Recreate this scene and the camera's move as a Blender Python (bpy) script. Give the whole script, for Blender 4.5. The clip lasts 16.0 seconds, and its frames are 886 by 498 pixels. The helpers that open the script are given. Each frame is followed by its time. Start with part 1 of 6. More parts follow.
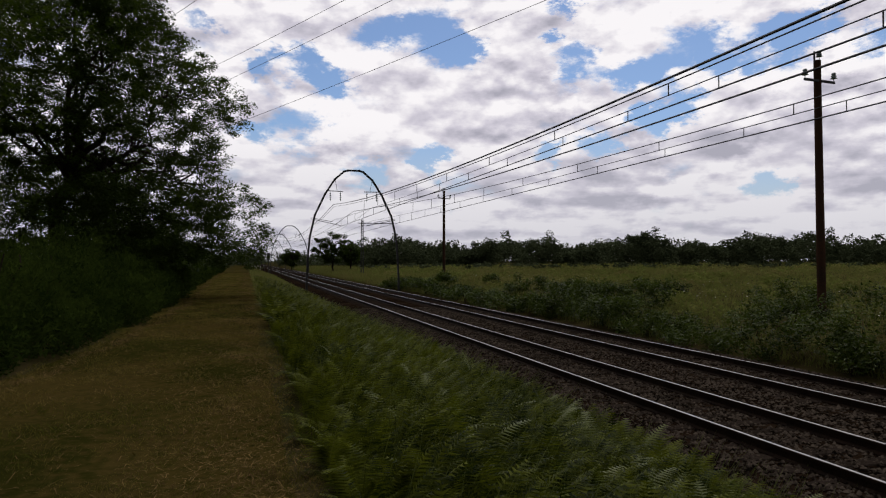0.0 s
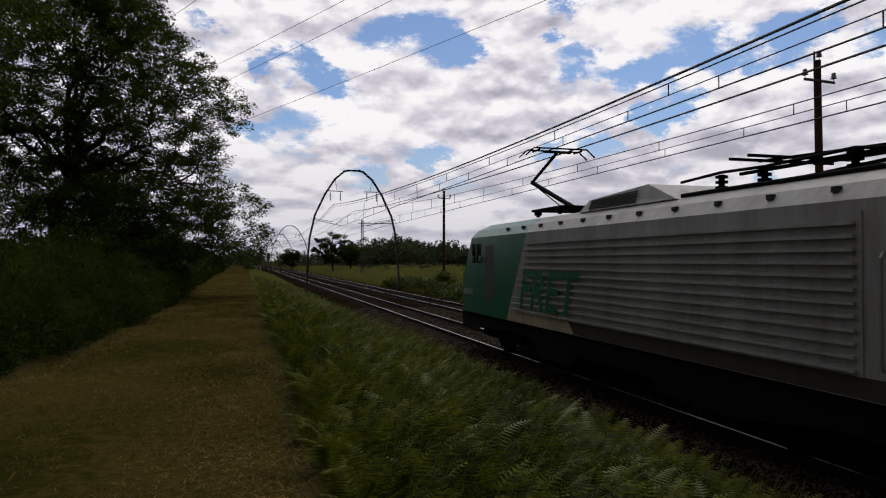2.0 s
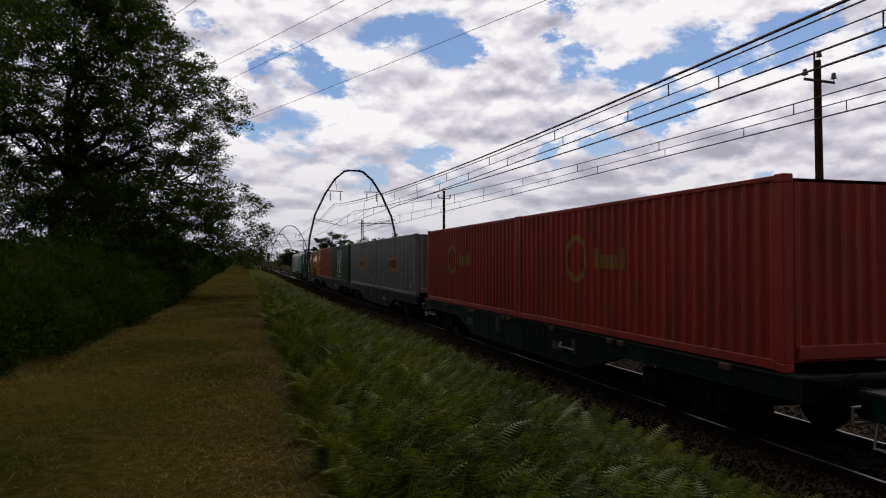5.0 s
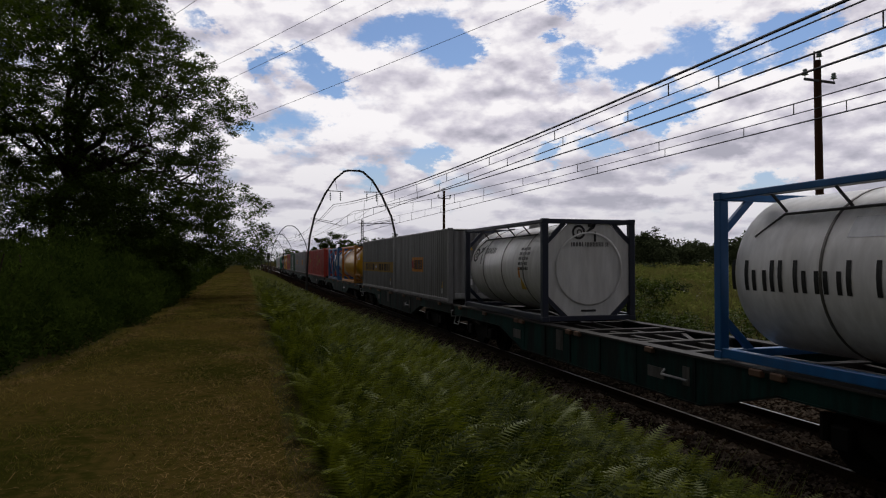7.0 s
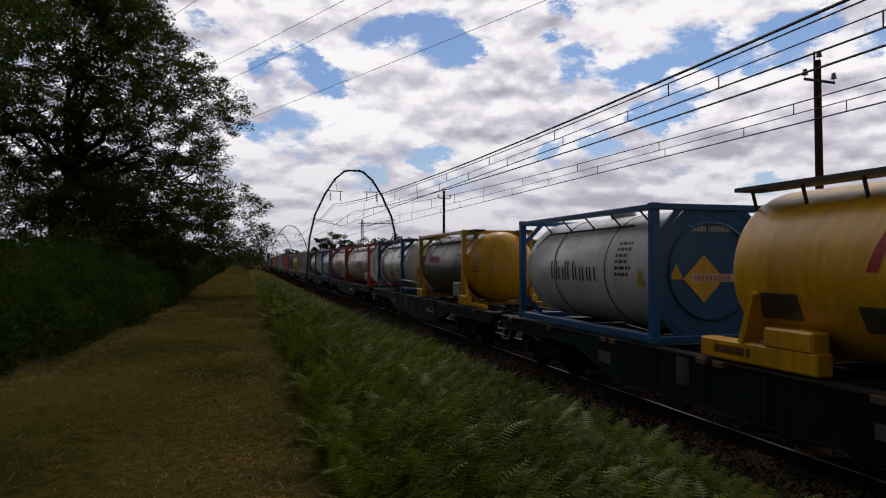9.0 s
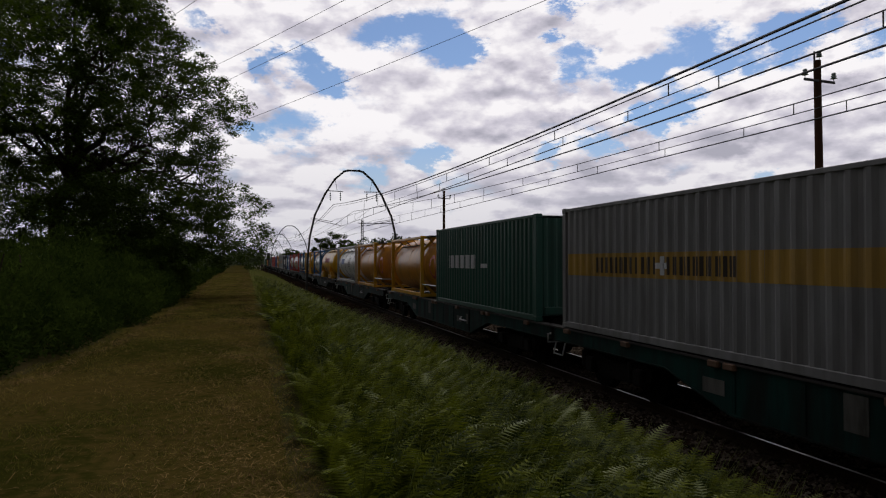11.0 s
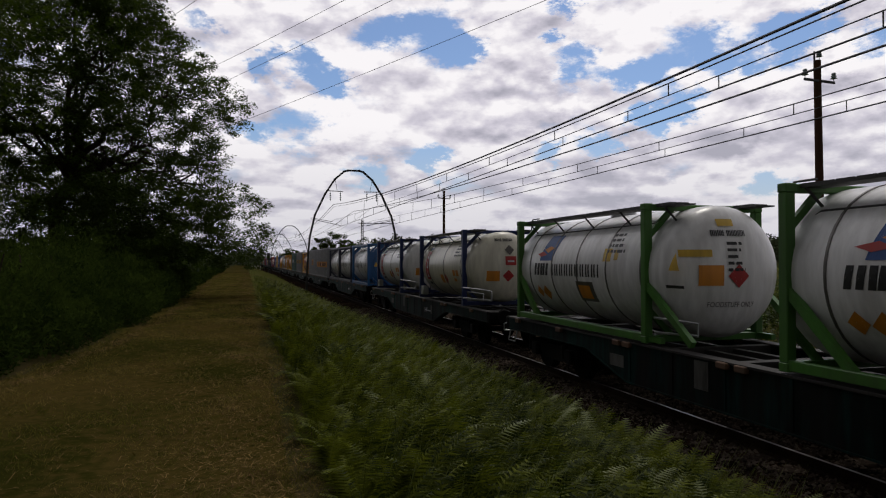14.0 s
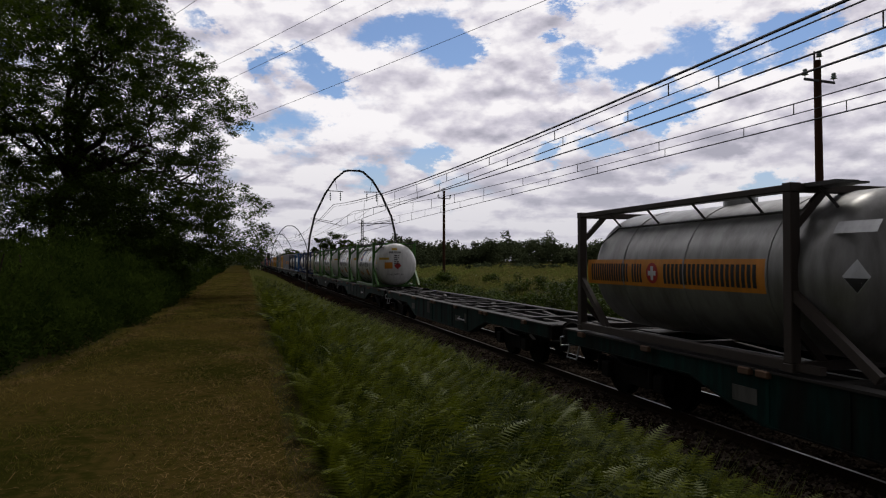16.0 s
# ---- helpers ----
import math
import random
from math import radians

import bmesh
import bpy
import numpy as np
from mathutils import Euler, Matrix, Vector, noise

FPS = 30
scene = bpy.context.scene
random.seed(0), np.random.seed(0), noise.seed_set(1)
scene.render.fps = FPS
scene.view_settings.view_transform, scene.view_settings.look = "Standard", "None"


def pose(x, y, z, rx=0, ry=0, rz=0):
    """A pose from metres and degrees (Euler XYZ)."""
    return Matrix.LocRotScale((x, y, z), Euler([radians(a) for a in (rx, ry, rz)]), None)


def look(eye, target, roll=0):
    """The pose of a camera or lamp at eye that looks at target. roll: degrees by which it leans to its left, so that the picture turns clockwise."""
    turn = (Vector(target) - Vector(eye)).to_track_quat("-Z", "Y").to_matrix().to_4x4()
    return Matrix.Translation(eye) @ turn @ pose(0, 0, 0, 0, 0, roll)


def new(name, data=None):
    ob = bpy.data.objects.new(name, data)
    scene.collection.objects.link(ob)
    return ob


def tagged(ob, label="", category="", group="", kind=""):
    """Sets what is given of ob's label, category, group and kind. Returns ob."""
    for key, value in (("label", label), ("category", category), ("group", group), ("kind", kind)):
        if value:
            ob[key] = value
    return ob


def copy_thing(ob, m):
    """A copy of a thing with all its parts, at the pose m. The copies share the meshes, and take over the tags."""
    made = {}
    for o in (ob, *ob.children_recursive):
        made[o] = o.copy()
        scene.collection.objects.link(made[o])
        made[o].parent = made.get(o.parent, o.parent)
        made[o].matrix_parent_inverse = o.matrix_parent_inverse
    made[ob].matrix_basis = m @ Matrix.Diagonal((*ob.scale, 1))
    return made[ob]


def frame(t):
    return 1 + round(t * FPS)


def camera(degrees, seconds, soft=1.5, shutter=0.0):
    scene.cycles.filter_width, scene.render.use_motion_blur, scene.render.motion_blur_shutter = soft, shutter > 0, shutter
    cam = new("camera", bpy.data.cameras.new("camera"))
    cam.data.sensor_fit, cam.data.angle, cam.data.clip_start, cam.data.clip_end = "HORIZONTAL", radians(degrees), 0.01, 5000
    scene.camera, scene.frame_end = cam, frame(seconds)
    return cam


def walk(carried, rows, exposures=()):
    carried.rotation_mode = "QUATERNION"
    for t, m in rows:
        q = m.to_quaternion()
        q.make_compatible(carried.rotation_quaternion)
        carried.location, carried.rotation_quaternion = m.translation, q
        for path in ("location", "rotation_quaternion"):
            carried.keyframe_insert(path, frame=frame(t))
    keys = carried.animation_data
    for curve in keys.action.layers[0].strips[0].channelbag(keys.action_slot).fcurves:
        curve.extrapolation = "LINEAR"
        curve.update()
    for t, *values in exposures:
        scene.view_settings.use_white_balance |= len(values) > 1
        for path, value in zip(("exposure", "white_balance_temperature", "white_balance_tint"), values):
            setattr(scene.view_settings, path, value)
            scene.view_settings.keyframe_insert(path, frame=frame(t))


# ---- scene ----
TRACK_X = 7.892      # centre of the near track
SPACING = 3.688      # between the two track centres
SPEED = 28.136       # of the train, metres a second
SECONDS = 16.0
EYE = (0.0, 0.0, 2.566)

cam = camera(64.94, SECONDS, soft=1.15, shutter=0.0)
AIM = pose(*EYE, 90.993, 0, -15.765)
walk(cam, [(0, AIM), (SECONDS, AIM)], exposures=[(0, 0.0), (SECONDS, 0.0)])

# ---------------------------------------------------------------- light
SUN_ELEVATION, SUN_AZIMUTH = radians(58), radians(35)   # azimuth from +y towards +x

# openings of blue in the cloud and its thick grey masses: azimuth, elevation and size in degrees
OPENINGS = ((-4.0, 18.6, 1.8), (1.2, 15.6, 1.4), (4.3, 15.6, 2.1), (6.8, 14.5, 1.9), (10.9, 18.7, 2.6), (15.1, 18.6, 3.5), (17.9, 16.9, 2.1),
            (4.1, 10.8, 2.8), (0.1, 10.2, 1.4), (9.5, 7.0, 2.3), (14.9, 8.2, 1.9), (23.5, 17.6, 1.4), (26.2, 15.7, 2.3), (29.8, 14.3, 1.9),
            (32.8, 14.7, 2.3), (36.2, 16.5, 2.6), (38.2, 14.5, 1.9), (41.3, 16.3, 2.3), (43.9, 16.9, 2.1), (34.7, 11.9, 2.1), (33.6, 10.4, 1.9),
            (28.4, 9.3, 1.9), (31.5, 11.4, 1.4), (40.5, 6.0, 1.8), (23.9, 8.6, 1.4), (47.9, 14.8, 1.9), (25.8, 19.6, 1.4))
MASSES = ((18.8, 12.9, 6.0), (22.5, 12.4, 4.2), (23.9, 15.9, 2.1), (1.4, 12.5, 3.0), (39.7, 11.7, 3.7), (46.0, 9.9, 5.1), (44.3, 12.6, 2.3),
          (3.6, 8.5, 3.7), (11.9, 7.5, 2.8), (30.2, 7.3, 4.2), (29.3, 5.1, 5.1), (47.0, 6.4, 3.7), (21.2, 6.1, 3.7), (36.5, 8.8, 3.3))


def make_world():
    world = bpy.data.worlds.new("sky")
    scene.world = world
    world.use_nodes = True
    nt = world.node_tree
    nt.nodes.clear()
    N, L = nt.nodes.new, nt.links.new
    out, bg = N("ShaderNodeOutputWorld"), N("ShaderNodeBackground")
    sky = N("ShaderNodeTexSky")
    sky.sky_type, sky.sun_disc = "NISHITA", False
    sky.sun_elevation, sky.sun_rotation = SUN_ELEVATION, SUN_AZIMUTH
    sky.air_density, sky.dust_density, sky.ozone_density = 1.0, 0.6, 1.5
    co, sep = N("ShaderNodeTexCoord"), N("ShaderNodeSeparateXYZ")
    L(co.outputs["Generated"], sep.inputs[0])

    def put(socket, v):
        if isinstance(v, (int, float, tuple)):
            socket.default_value = v
        else:
            L(v, socket)

    def calc(op, a, b=None, c=None):
        n = N("ShaderNodeMath")
        n.operation = op
        for i, v in enumerate((a, b, c)):
            if v is not None:
                put(n.inputs[i], v)
        return n.outputs[0]

    def vector(op, a, b=None, c=None):
        n = N("ShaderNodeVectorMath")
        n.operation = op
        for i, v in enumerate((a, b, c)):
            if v is not None:
                put(n.inputs[i], v)
        return n.outputs["Value" if op in ("DISTANCE", "DOT_PRODUCT") else "Vector"]

    def noise(where, scale, detail, rough, colour=False, bend=0.0):
        n = N("ShaderNodeTexNoise")
        L(where, n.inputs["Vector"])
        n.inputs["Scale"].default_value, n.inputs["Detail"].default_value = scale, detail
        n.inputs["Roughness"].default_value, n.inputs["Distortion"].default_value = rough, bend
        return n.outputs["Color" if colour else "Fac"]

    def spread(v, a, b, c, d, smooth=True):
        n = N("ShaderNodeMapRange")
        n.interpolation_type = "SMOOTHSTEP" if smooth else "LINEAR"
        for i, x in enumerate((v, a, b, c, d)):
            put(n.inputs[i], x)
        return n.outputs[0]

    up = calc("MAXIMUM", sep.outputs[2], 0.0)
    # heaps are wider than high, and flatter low on the sky
    flat = vector("MULTIPLY", co.outputs["Generated"], (1.0, 1.0, 1.9))
    angles = N("ShaderNodeCombineXYZ")
    L(calc("MULTIPLY", calc("ARCTAN2", sep.outputs[0], sep.outputs[1]), 57.296), angles.inputs[0])
    L(calc("MULTIPLY", calc("ARCSINE", sep.outputs[2]), 57.296 * 1.45), angles.inputs[1])
    wide = vector("MULTIPLY_ADD", noise(flat, 9.0, 2, 0.5, True), (5.0, 4.0, 0.0), (-2.5, -2.0, 0.0))
    fine = vector("MULTIPLY_ADD", noise(flat, 26.0, 8, 0.7, True), (6.4, 5.6, 0.0), (-3.2, -2.8, 0.0))
    ragged = vector("ADD", vector("ADD", angles.outputs[0], wide), fine)
    soft = vector("ADD", angles.outputs[0], vector("MULTIPLY", vector("ADD", wide, fine), (0.8, 0.8, 0.0)))

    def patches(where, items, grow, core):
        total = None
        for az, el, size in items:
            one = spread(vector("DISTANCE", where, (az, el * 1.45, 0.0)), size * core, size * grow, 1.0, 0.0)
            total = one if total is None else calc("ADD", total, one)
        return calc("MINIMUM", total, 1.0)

    heap = noise(flat, 5.2, 9, 0.58, False, 0.25)
    puff = noise(flat, 13.0, 7, 0.52)
    puff_above = noise(vector("ADD", flat, (0.0, 0.0, 0.026)), 13.0, 7, 0.52)
    low_heap = noise(flat, 7.0, 3, 0.5)
    thick = calc("ADD", calc("MULTIPLY", heap, 0.7), calc("MULTIPLY", puff, 0.3))
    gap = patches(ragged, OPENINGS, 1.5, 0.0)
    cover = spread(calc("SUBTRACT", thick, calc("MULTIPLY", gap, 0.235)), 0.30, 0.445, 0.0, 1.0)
    # light comes through the thin parts and strikes the tops; the thick parts are grey beneath
    shade = calc("MULTIPLY_ADD", patches(soft, MASSES, 1.25, 0.2), -0.30, 0.86)
    shade = calc("ADD", shade, calc("MULTIPLY", calc("SUBTRACT", puff, puff_above), 1.9))
    shade = calc("ADD", shade, calc("MULTIPLY", calc("SUBTRACT", 0.5, low_heap), 0.9))
    shade = calc("ADD", shade, calc("MULTIPLY", calc("SUBTRACT", puff, 0.5), 0.45))
    # flat-based rows of small heaps towards the horizon
    squat = vector("MULTIPLY", co.outputs["Generated"], (1.0, 1.0, 5.0))
    row, row_above = noise(squat, 9.0, 6, 0.52), noise(vector("ADD", squat, (0.0, 0.0, 0.06)), 9.0, 6, 0.52)
    near_low = spread(up, 0.03, 0.22, 1.0, 0.0)
    shade = calc("ADD", shade, calc("MULTIPLY", calc("MULTIPLY_ADD", calc("SUBTRACT", row, row_above), 2.4, calc("MULTIPLY", calc("SUBTRACT", 0.48, row), 0.9)), near_low))
    tone = N("ShaderNodeValToRGB")
    e = tone.color_ramp.elements
    e[0].position, e[0].color = 0.20, (0.40, 0.39, 0.46, 1)
    e[1].position, e[1].color = 0.92, (0.95, 0.92, 0.94, 1)
    e.new(0.55).color = (0.63, 0.60, 0.68, 1)
    L(shade, tone.inputs[0])
    blue = vector("MULTIPLY", sky.outputs[0], (0.072, 0.080, 0.094))
    mix = N("ShaderNodeMix")
    mix.data_type = "RGBA"
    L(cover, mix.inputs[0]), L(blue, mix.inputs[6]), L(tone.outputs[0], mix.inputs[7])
    # pale haze low on the sky
    low = N("ShaderNodeMix")
    low.data_type = "RGBA"
    low.inputs[7].default_value = (0.45, 0.45, 0.52, 1)
    L(spread(up, 0.0, 0.19, 0.66, 0.0, False), low.inputs[0]), L(mix.outputs[2], low.inputs[6])
    # clouds towards the sun are lit through; those away from it are dull
    sunward = vector("DOT_PRODUCT", co.outputs["Generated"], (math.sin(SUN_AZIMUTH) * 0.9, math.cos(SUN_AZIMUTH) * 0.9, 0.2))
    lit = N("ShaderNodeVectorMath")
    lit.operation = "SCALE"
    L(low.outputs[2], lit.inputs[0]), L(spread(sunward, -0.1, 0.62, 0.15, 1.0), lit.inputs["Scale"])
    L(lit.outputs[0], bg.inputs[0])
    bg.inputs[1].default_value = 1.0
    L(bg.outputs[0], out.inputs[0])


make_world()
sun_data = bpy.data.lights.new("sun", "SUN")
sun_data.energy, sun_data.angle, sun_data.color = 0.7, radians(12), (1.0, 0.95, 0.86)
sun = new("sun", sun_data)
sun.matrix_world = look((0, 0, 60), Vector((0, 0, 60)) - Vector((math.sin(SUN_AZIMUTH) * math.cos(SUN_ELEVATION),
                        math.cos(SUN_AZIMUTH) * math.cos(SUN_ELEVATION), math.sin(SUN_ELEVATION))))


# ---------------------------------------------------------------- materials
def material(name, colour, other=None, rough=0.7, metal=0.0, grain=12.0, stain=1.2, bump=0.15, amount=0.5, island=0.0, each=0.0,
             through_light=0.0, dirt=None, dirt_amount=0.0, streak=False, bump_scale=None):
    """Two scales of variation between two colours, with relief; island/each vary the pieces."""
    m = bpy.data.materials.new(name)
    m.use_nodes = True
    nt = m.node_tree
    N, L = nt.nodes.new, nt.links.new
    b = nt.nodes["Principled BSDF"]
    co = N("ShaderNodeTexCoord")
    src = co.outputs["Object"]
    if streak:
        mp = N("ShaderNodeMapping")
        mp.inputs["Scale"].default_value = (1, 1, 0.18)
        L(src, mp.inputs[0])
        src = mp.outputs[0]
    fine, wide = N("ShaderNodeTexNoise"), N("ShaderNodeTexNoise")
    for n, s, d in ((fine, grain, 5), (wide, stain, 4)):
        n.inputs["Scale"].default_value, n.inputs["Detail"].default_value = s, d
        L(src, n.inputs["Vector"])
    mixf = N("ShaderNodeMath")
    mixf.operation = "ADD"
    L(fine.outputs[0], mixf.inputs[0]), L(wide.outputs[0], mixf.inputs[1])
    rng = N("ShaderNodeMapRange")
    rng.inputs[1].default_value, rng.inputs[2].default_value = 0.75, 1.25
    rng.inputs[3].default_value, rng.inputs[4].default_value = 0.5 - amount, 0.5 + amount
    L(mixf.outputs[0], rng.inputs[0])
    fac = rng.outputs[0]
    if island or each:
        rnd = N("ShaderNodeNewGeometry").outputs["Random Per Island"] if island else N("ShaderNodeObjectInfo").outputs["Random"]
        mm = N("ShaderNodeMath")
        mm.operation = "MULTIPLY_ADD"
        mm.inputs[1].default_value, mm.inputs[2].default_value = island or each, -0.5 * (island or each)
        L(rnd, mm.inputs[0])
        ad = N("ShaderNodeMath")
        ad.operation = "ADD"
        L(fac, ad.inputs[0]), L(mm.outputs[0], ad.inputs[1])
        fac = ad.outputs[0]
    if other is None:
        other = tuple(c * 0.6 for c in colour)
    mix = N("ShaderNodeMix")
    mix.data_type = "RGBA"
    mix.inputs[6].default_value, mix.inputs[7].default_value = (*colour, 1), (*other, 1)
    L(fac, mix.inputs[0])
    col = mix.outputs[2]
    if dirt:
        dn, dr = N("ShaderNodeTexNoise"), N("ShaderNodeMapRange")
        dn.inputs["Scale"].default_value, dn.inputs["Detail"].default_value, dn.inputs["Roughness"].default_value = 2.2, 8, 0.65
        L(src, dn.inputs["Vector"])
        dr.inputs[1].default_value, dr.inputs[2].default_value = 0.42, 0.68
        dr.inputs[4].default_value = dirt_amount
        L(dn.outputs[0], dr.inputs[0])
        dm = N("ShaderNodeMix")
        dm.data_type = "RGBA"
        dm.inputs[7].default_value = (*dirt, 1)
        L(dr.outputs[0], dm.inputs[0]), L(col, dm.inputs[6])
        col = dm.outputs[2]
    L(col, b.inputs["Base Color"])
    b.inputs["Roughness"].default_value, b.inputs["Metallic"].default_value = rough, metal
    if bump:
        bp = N("ShaderNodeBump")
        bp.inputs["Strength"].default_value, bp.inputs["Distance"].default_value = bump, 0.02
        L(fine.outputs[0], bp.inputs["Height"]), L(bp.outputs[0], b.inputs["Normal"])
    if through_light:
        tr, ms = N("ShaderNodeBsdfTranslucent"), N("ShaderNodeMixShader")
        ms.inputs[0].default_value = through_light
        L(col, tr.inputs[0]), L(b.outputs[0], ms.inputs[1]), L(tr.outputs[0], ms.inputs[2])
        L(ms.outputs[0], nt.nodes["Material Output"].inputs[0])
    return m


M = {
    "soil": material("soil", (0.030, 0.032, 0.010), (0.055, 0.042, 0.018), 0.95, grain=6, stain=0.25, bump=0.6),
    "mown": material("mown_grass", (0.060, 0.043, 0.012), (0.025, 0.025, 0.005), 0.95, grain=9, stain=0.45, bump=0.8, amount=0.75),
    "blade": material("grass_blade", (0.072, 0.080, 0.011), (0.22, 0.168, 0.048), 0.8, bump=0, grain=3, stain=0.6, island=0.9, through_light=0.4),
    "hay": material("dry_clippings", (0.24, 0.16, 0.066), (0.052, 0.032, 0.014), 0.9, bump=0, island=1.0),
    "fern": material("fern_leaf", (0.135, 0.155, 0.010), (0.016, 0.027, 0.003), 0.6, bump=0, grain=2, stain=0.5, island=0.9, through_light=0.35),
    # lighter copy of the fern: dry tips, and glints on fronds painted as colour
    "fern_pale": material("pale_fern_leaf", (0.15, 0.175, 0.03), (0.10, 0.13, 0.015), 0.6, bump=0, grain=2, stain=0.5, island=0.7, through_light=0.3),
    "oak": material("oak_leaf", (0.050, 0.078, 0.006), (0.022, 0.040, 0.003), 0.5, bump=0, grain=1, stain=0.3, island=0.6, through_light=0.42),
    "hedge": material("hedge_leaf", (0.056, 0.084, 0.014), (0.014, 0.026, 0.005), 0.7, bump=0, grain=1.5, stain=0.5, island=0.35, through_light=0.3),
    "bramble": material("bramble_leaf", (0.080, 0.115, 0.014), (0.011, 0.023, 0.003), 0.5, bump=0, grain=1, stain=0.3, island=0.8, through_light=0.28),
    "field": material("meadow_grass", (0.165, 0.200, 0.045), (0.215, 0.195, 0.070), 0.8, bump=0, grain=0.3, stain=0.05, island=0.7, through_light=0.3),
    # distance haze is mixed into this leaf colour: paler and greyer green
    "wood_far": material("hazed_woodland_leaf", (0.095, 0.115, 0.060), (0.055, 0.070, 0.036), 0.7, bump=0, grain=0.2, stain=0.04, island=0.8, through_light=0.15),
    "flower": material("white_flower", (0.75, 0.75, 0.68), (0.6, 0.6, 0.5), 0.7, bump=0),
    "bark": material("bark", (0.045, 0.034, 0.024), (0.02, 0.016, 0.012), 0.95, grain=14, stain=2, bump=0.8),
    "ballast": material("ballast", (0.026, 0.0165, 0.0105), (0.006, 0.0042, 0.003), 0.92, grain=16, stain=1.2, bump=1.0, amount=1.0),
    "stone": material("ballast_stone", (0.088, 0.069, 0.054), (0.005, 0.0038, 0.003), 0.9, grain=20, stain=3, bump=0.4, island=0.9),
    "sleeper": material("sleeper_timber", (0.040, 0.030, 0.024), (0.018, 0.014, 0.011), 0.9, grain=18, stain=2, bump=0.6, each=0.5),
    "rust": material("rail_rust", (0.030, 0.018, 0.011), (0.014, 0.009, 0.006), 0.85, grain=30, stain=3, bump=0.3),
    "railhead": material("polished_rail_steel", (0.48, 0.46, 0.44), (0.32, 0.30, 0.29), 0.3, 1.0, grain=6, stain=0.5, bump=0.03, amount=0.3),
    "steel_dark": material("dark_painted_steel", (0.045, 0.045, 0.048), (0.02, 0.02, 0.02), 0.6, grain=18, stain=2, bump=0.15),
    "wire": material("copper_wire", (0.035, 0.034, 0.036), (0.02, 0.02, 0.02), 0.55, 0.4, bump=0),
    "pole": material("creosoted_wood", (0.050, 0.036, 0.028), (0.10, 0.05, 0.03), 0.9, grain=20, stain=0.8, bump=0.5),
    "glass_green": material("insulator_glass", (0.10, 0.16, 0.14), (0.07, 0.12, 0.11), 0.15, bump=0),
}

for name in ("soil", "mown", "blade", "hay", "hedge", "field", "wood_far", "bark", "ballast", "stone", "sleeper", "pole"):
    M[name].node_tree.nodes["Principled BSDF"].inputs["Specular IOR Level"].default_value = 0.0
for name in ("fern", "oak", "bramble", "rust"):
    M[name].node_tree.nodes["Principled BSDF"].inputs["Specular IOR Level"].default_value = 0.07


# ---------------------------------------------------------------- building helpers
def part(name, bm, mat, parent=None, label="", smooth=False):
    me = bpy.data.meshes.new(name)
    bmesh.ops.recalc_face_normals(bm, faces=bm.faces)
    bm.to_mesh(me)
    bm.free()
    me.materials.append(mat)
    if smooth:
        for p in me.polygons:
            p.use_smooth = True
    ob = new(name, me)
    if parent:
        ob.parent = parent
    if label:
        ob["label"] = label
    return ob


def arrays(name, verts, faces, mat, parent=None, smooth=False):
    """A mesh from an array of corners and an array of triangles or quads."""
    me = bpy.data.meshes.new(name)
    verts, faces = np.asarray(verts, np.float32), np.asarray(faces, np.int32)
    k = faces.shape[1]
    me.vertices.add(len(verts)), me.loops.add(faces.size), me.polygons.add(len(faces))
    me.vertices.foreach_set("co", verts.ravel())
    me.loops.foreach_set("vertex_index", faces.ravel())
    me.polygons.foreach_set("loop_start", np.arange(0, faces.size, k, dtype=np.int32))
    me.update(calc_edges=True)
    me.materials.append(mat)
    if smooth:
        me.polygons.foreach_set("use_smooth", np.ones(len(faces), bool))
    ob = new(name, me)
    if parent:
        ob.parent = parent
    return ob


def box(bm, x0, x1, y0, y1, z0, z1, bevel=0.0):
    v = [bm.verts.new((x, y, z)) for x in (x0, x1) for y in (y0, y1) for z in (z0, z1)]
    f = [bm.faces.new([v[i] for i in q]) for q in ((0, 1, 3, 2), (4, 6, 7, 5), (0, 4, 5, 1), (2, 3, 7, 6), (0, 2, 6, 4), (1, 5, 7, 3))]
    if bevel:
        edges = list({e for a in f for e in a.edges})
        bmesh.ops.bevel(bm, geom=edges, offset=bevel, segments=1, affect="EDGES", clamp_overlap=True)
    return bm


def rod(bm, a, b, r, r2=None, seg=8, caps=True):
    a, b = Vector(a), Vector(b)
    d = (b - a).normalized()
    s = d.orthogonal().normalized()
    t = d.cross(s)
    r2 = r if r2 is None else r2
    rings = []
    for p, rr in ((a, r), (b, r2)):
        rings.append([bm.verts.new(p + (s * math.cos(k) + t * math.sin(k)) * rr) for k in (2 * math.pi * i / seg for i in range(seg))])
    for i in range(seg):
        bm.faces.new((rings[0][i], rings[0][(i + 1) % seg], rings[1][(i + 1) % seg], rings[1][i]))
    if caps:
        bm.faces.new(rings[0]), bm.faces.new(rings[1])
    return bm


def beam(bm, a, b, w, h):
    """A square bar from a to b."""
    a, b = Vector(a), Vector(b)
    d = (b - a).normalized()
    up = Vector((0, 0, 1)) if abs(d.z) < 0.9 else Vector((0, 1, 0))
    s = d.cross(up).normalized() * (w / 2)
    t = s.cross(d).normalized() * (h / 2)
    rings = [[bm.verts.new(p + q) for q in (s + t, -s + t, -s - t, s - t)] for p in (a, b)]
    for i in range(4):
        bm.faces.new((rings[0][i], rings[0][(i + 1) % 4], rings[1][(i + 1) % 4], rings[1][i]))
    bm.faces.new(rings[0]), bm.faces.new(rings[1])
    return bm


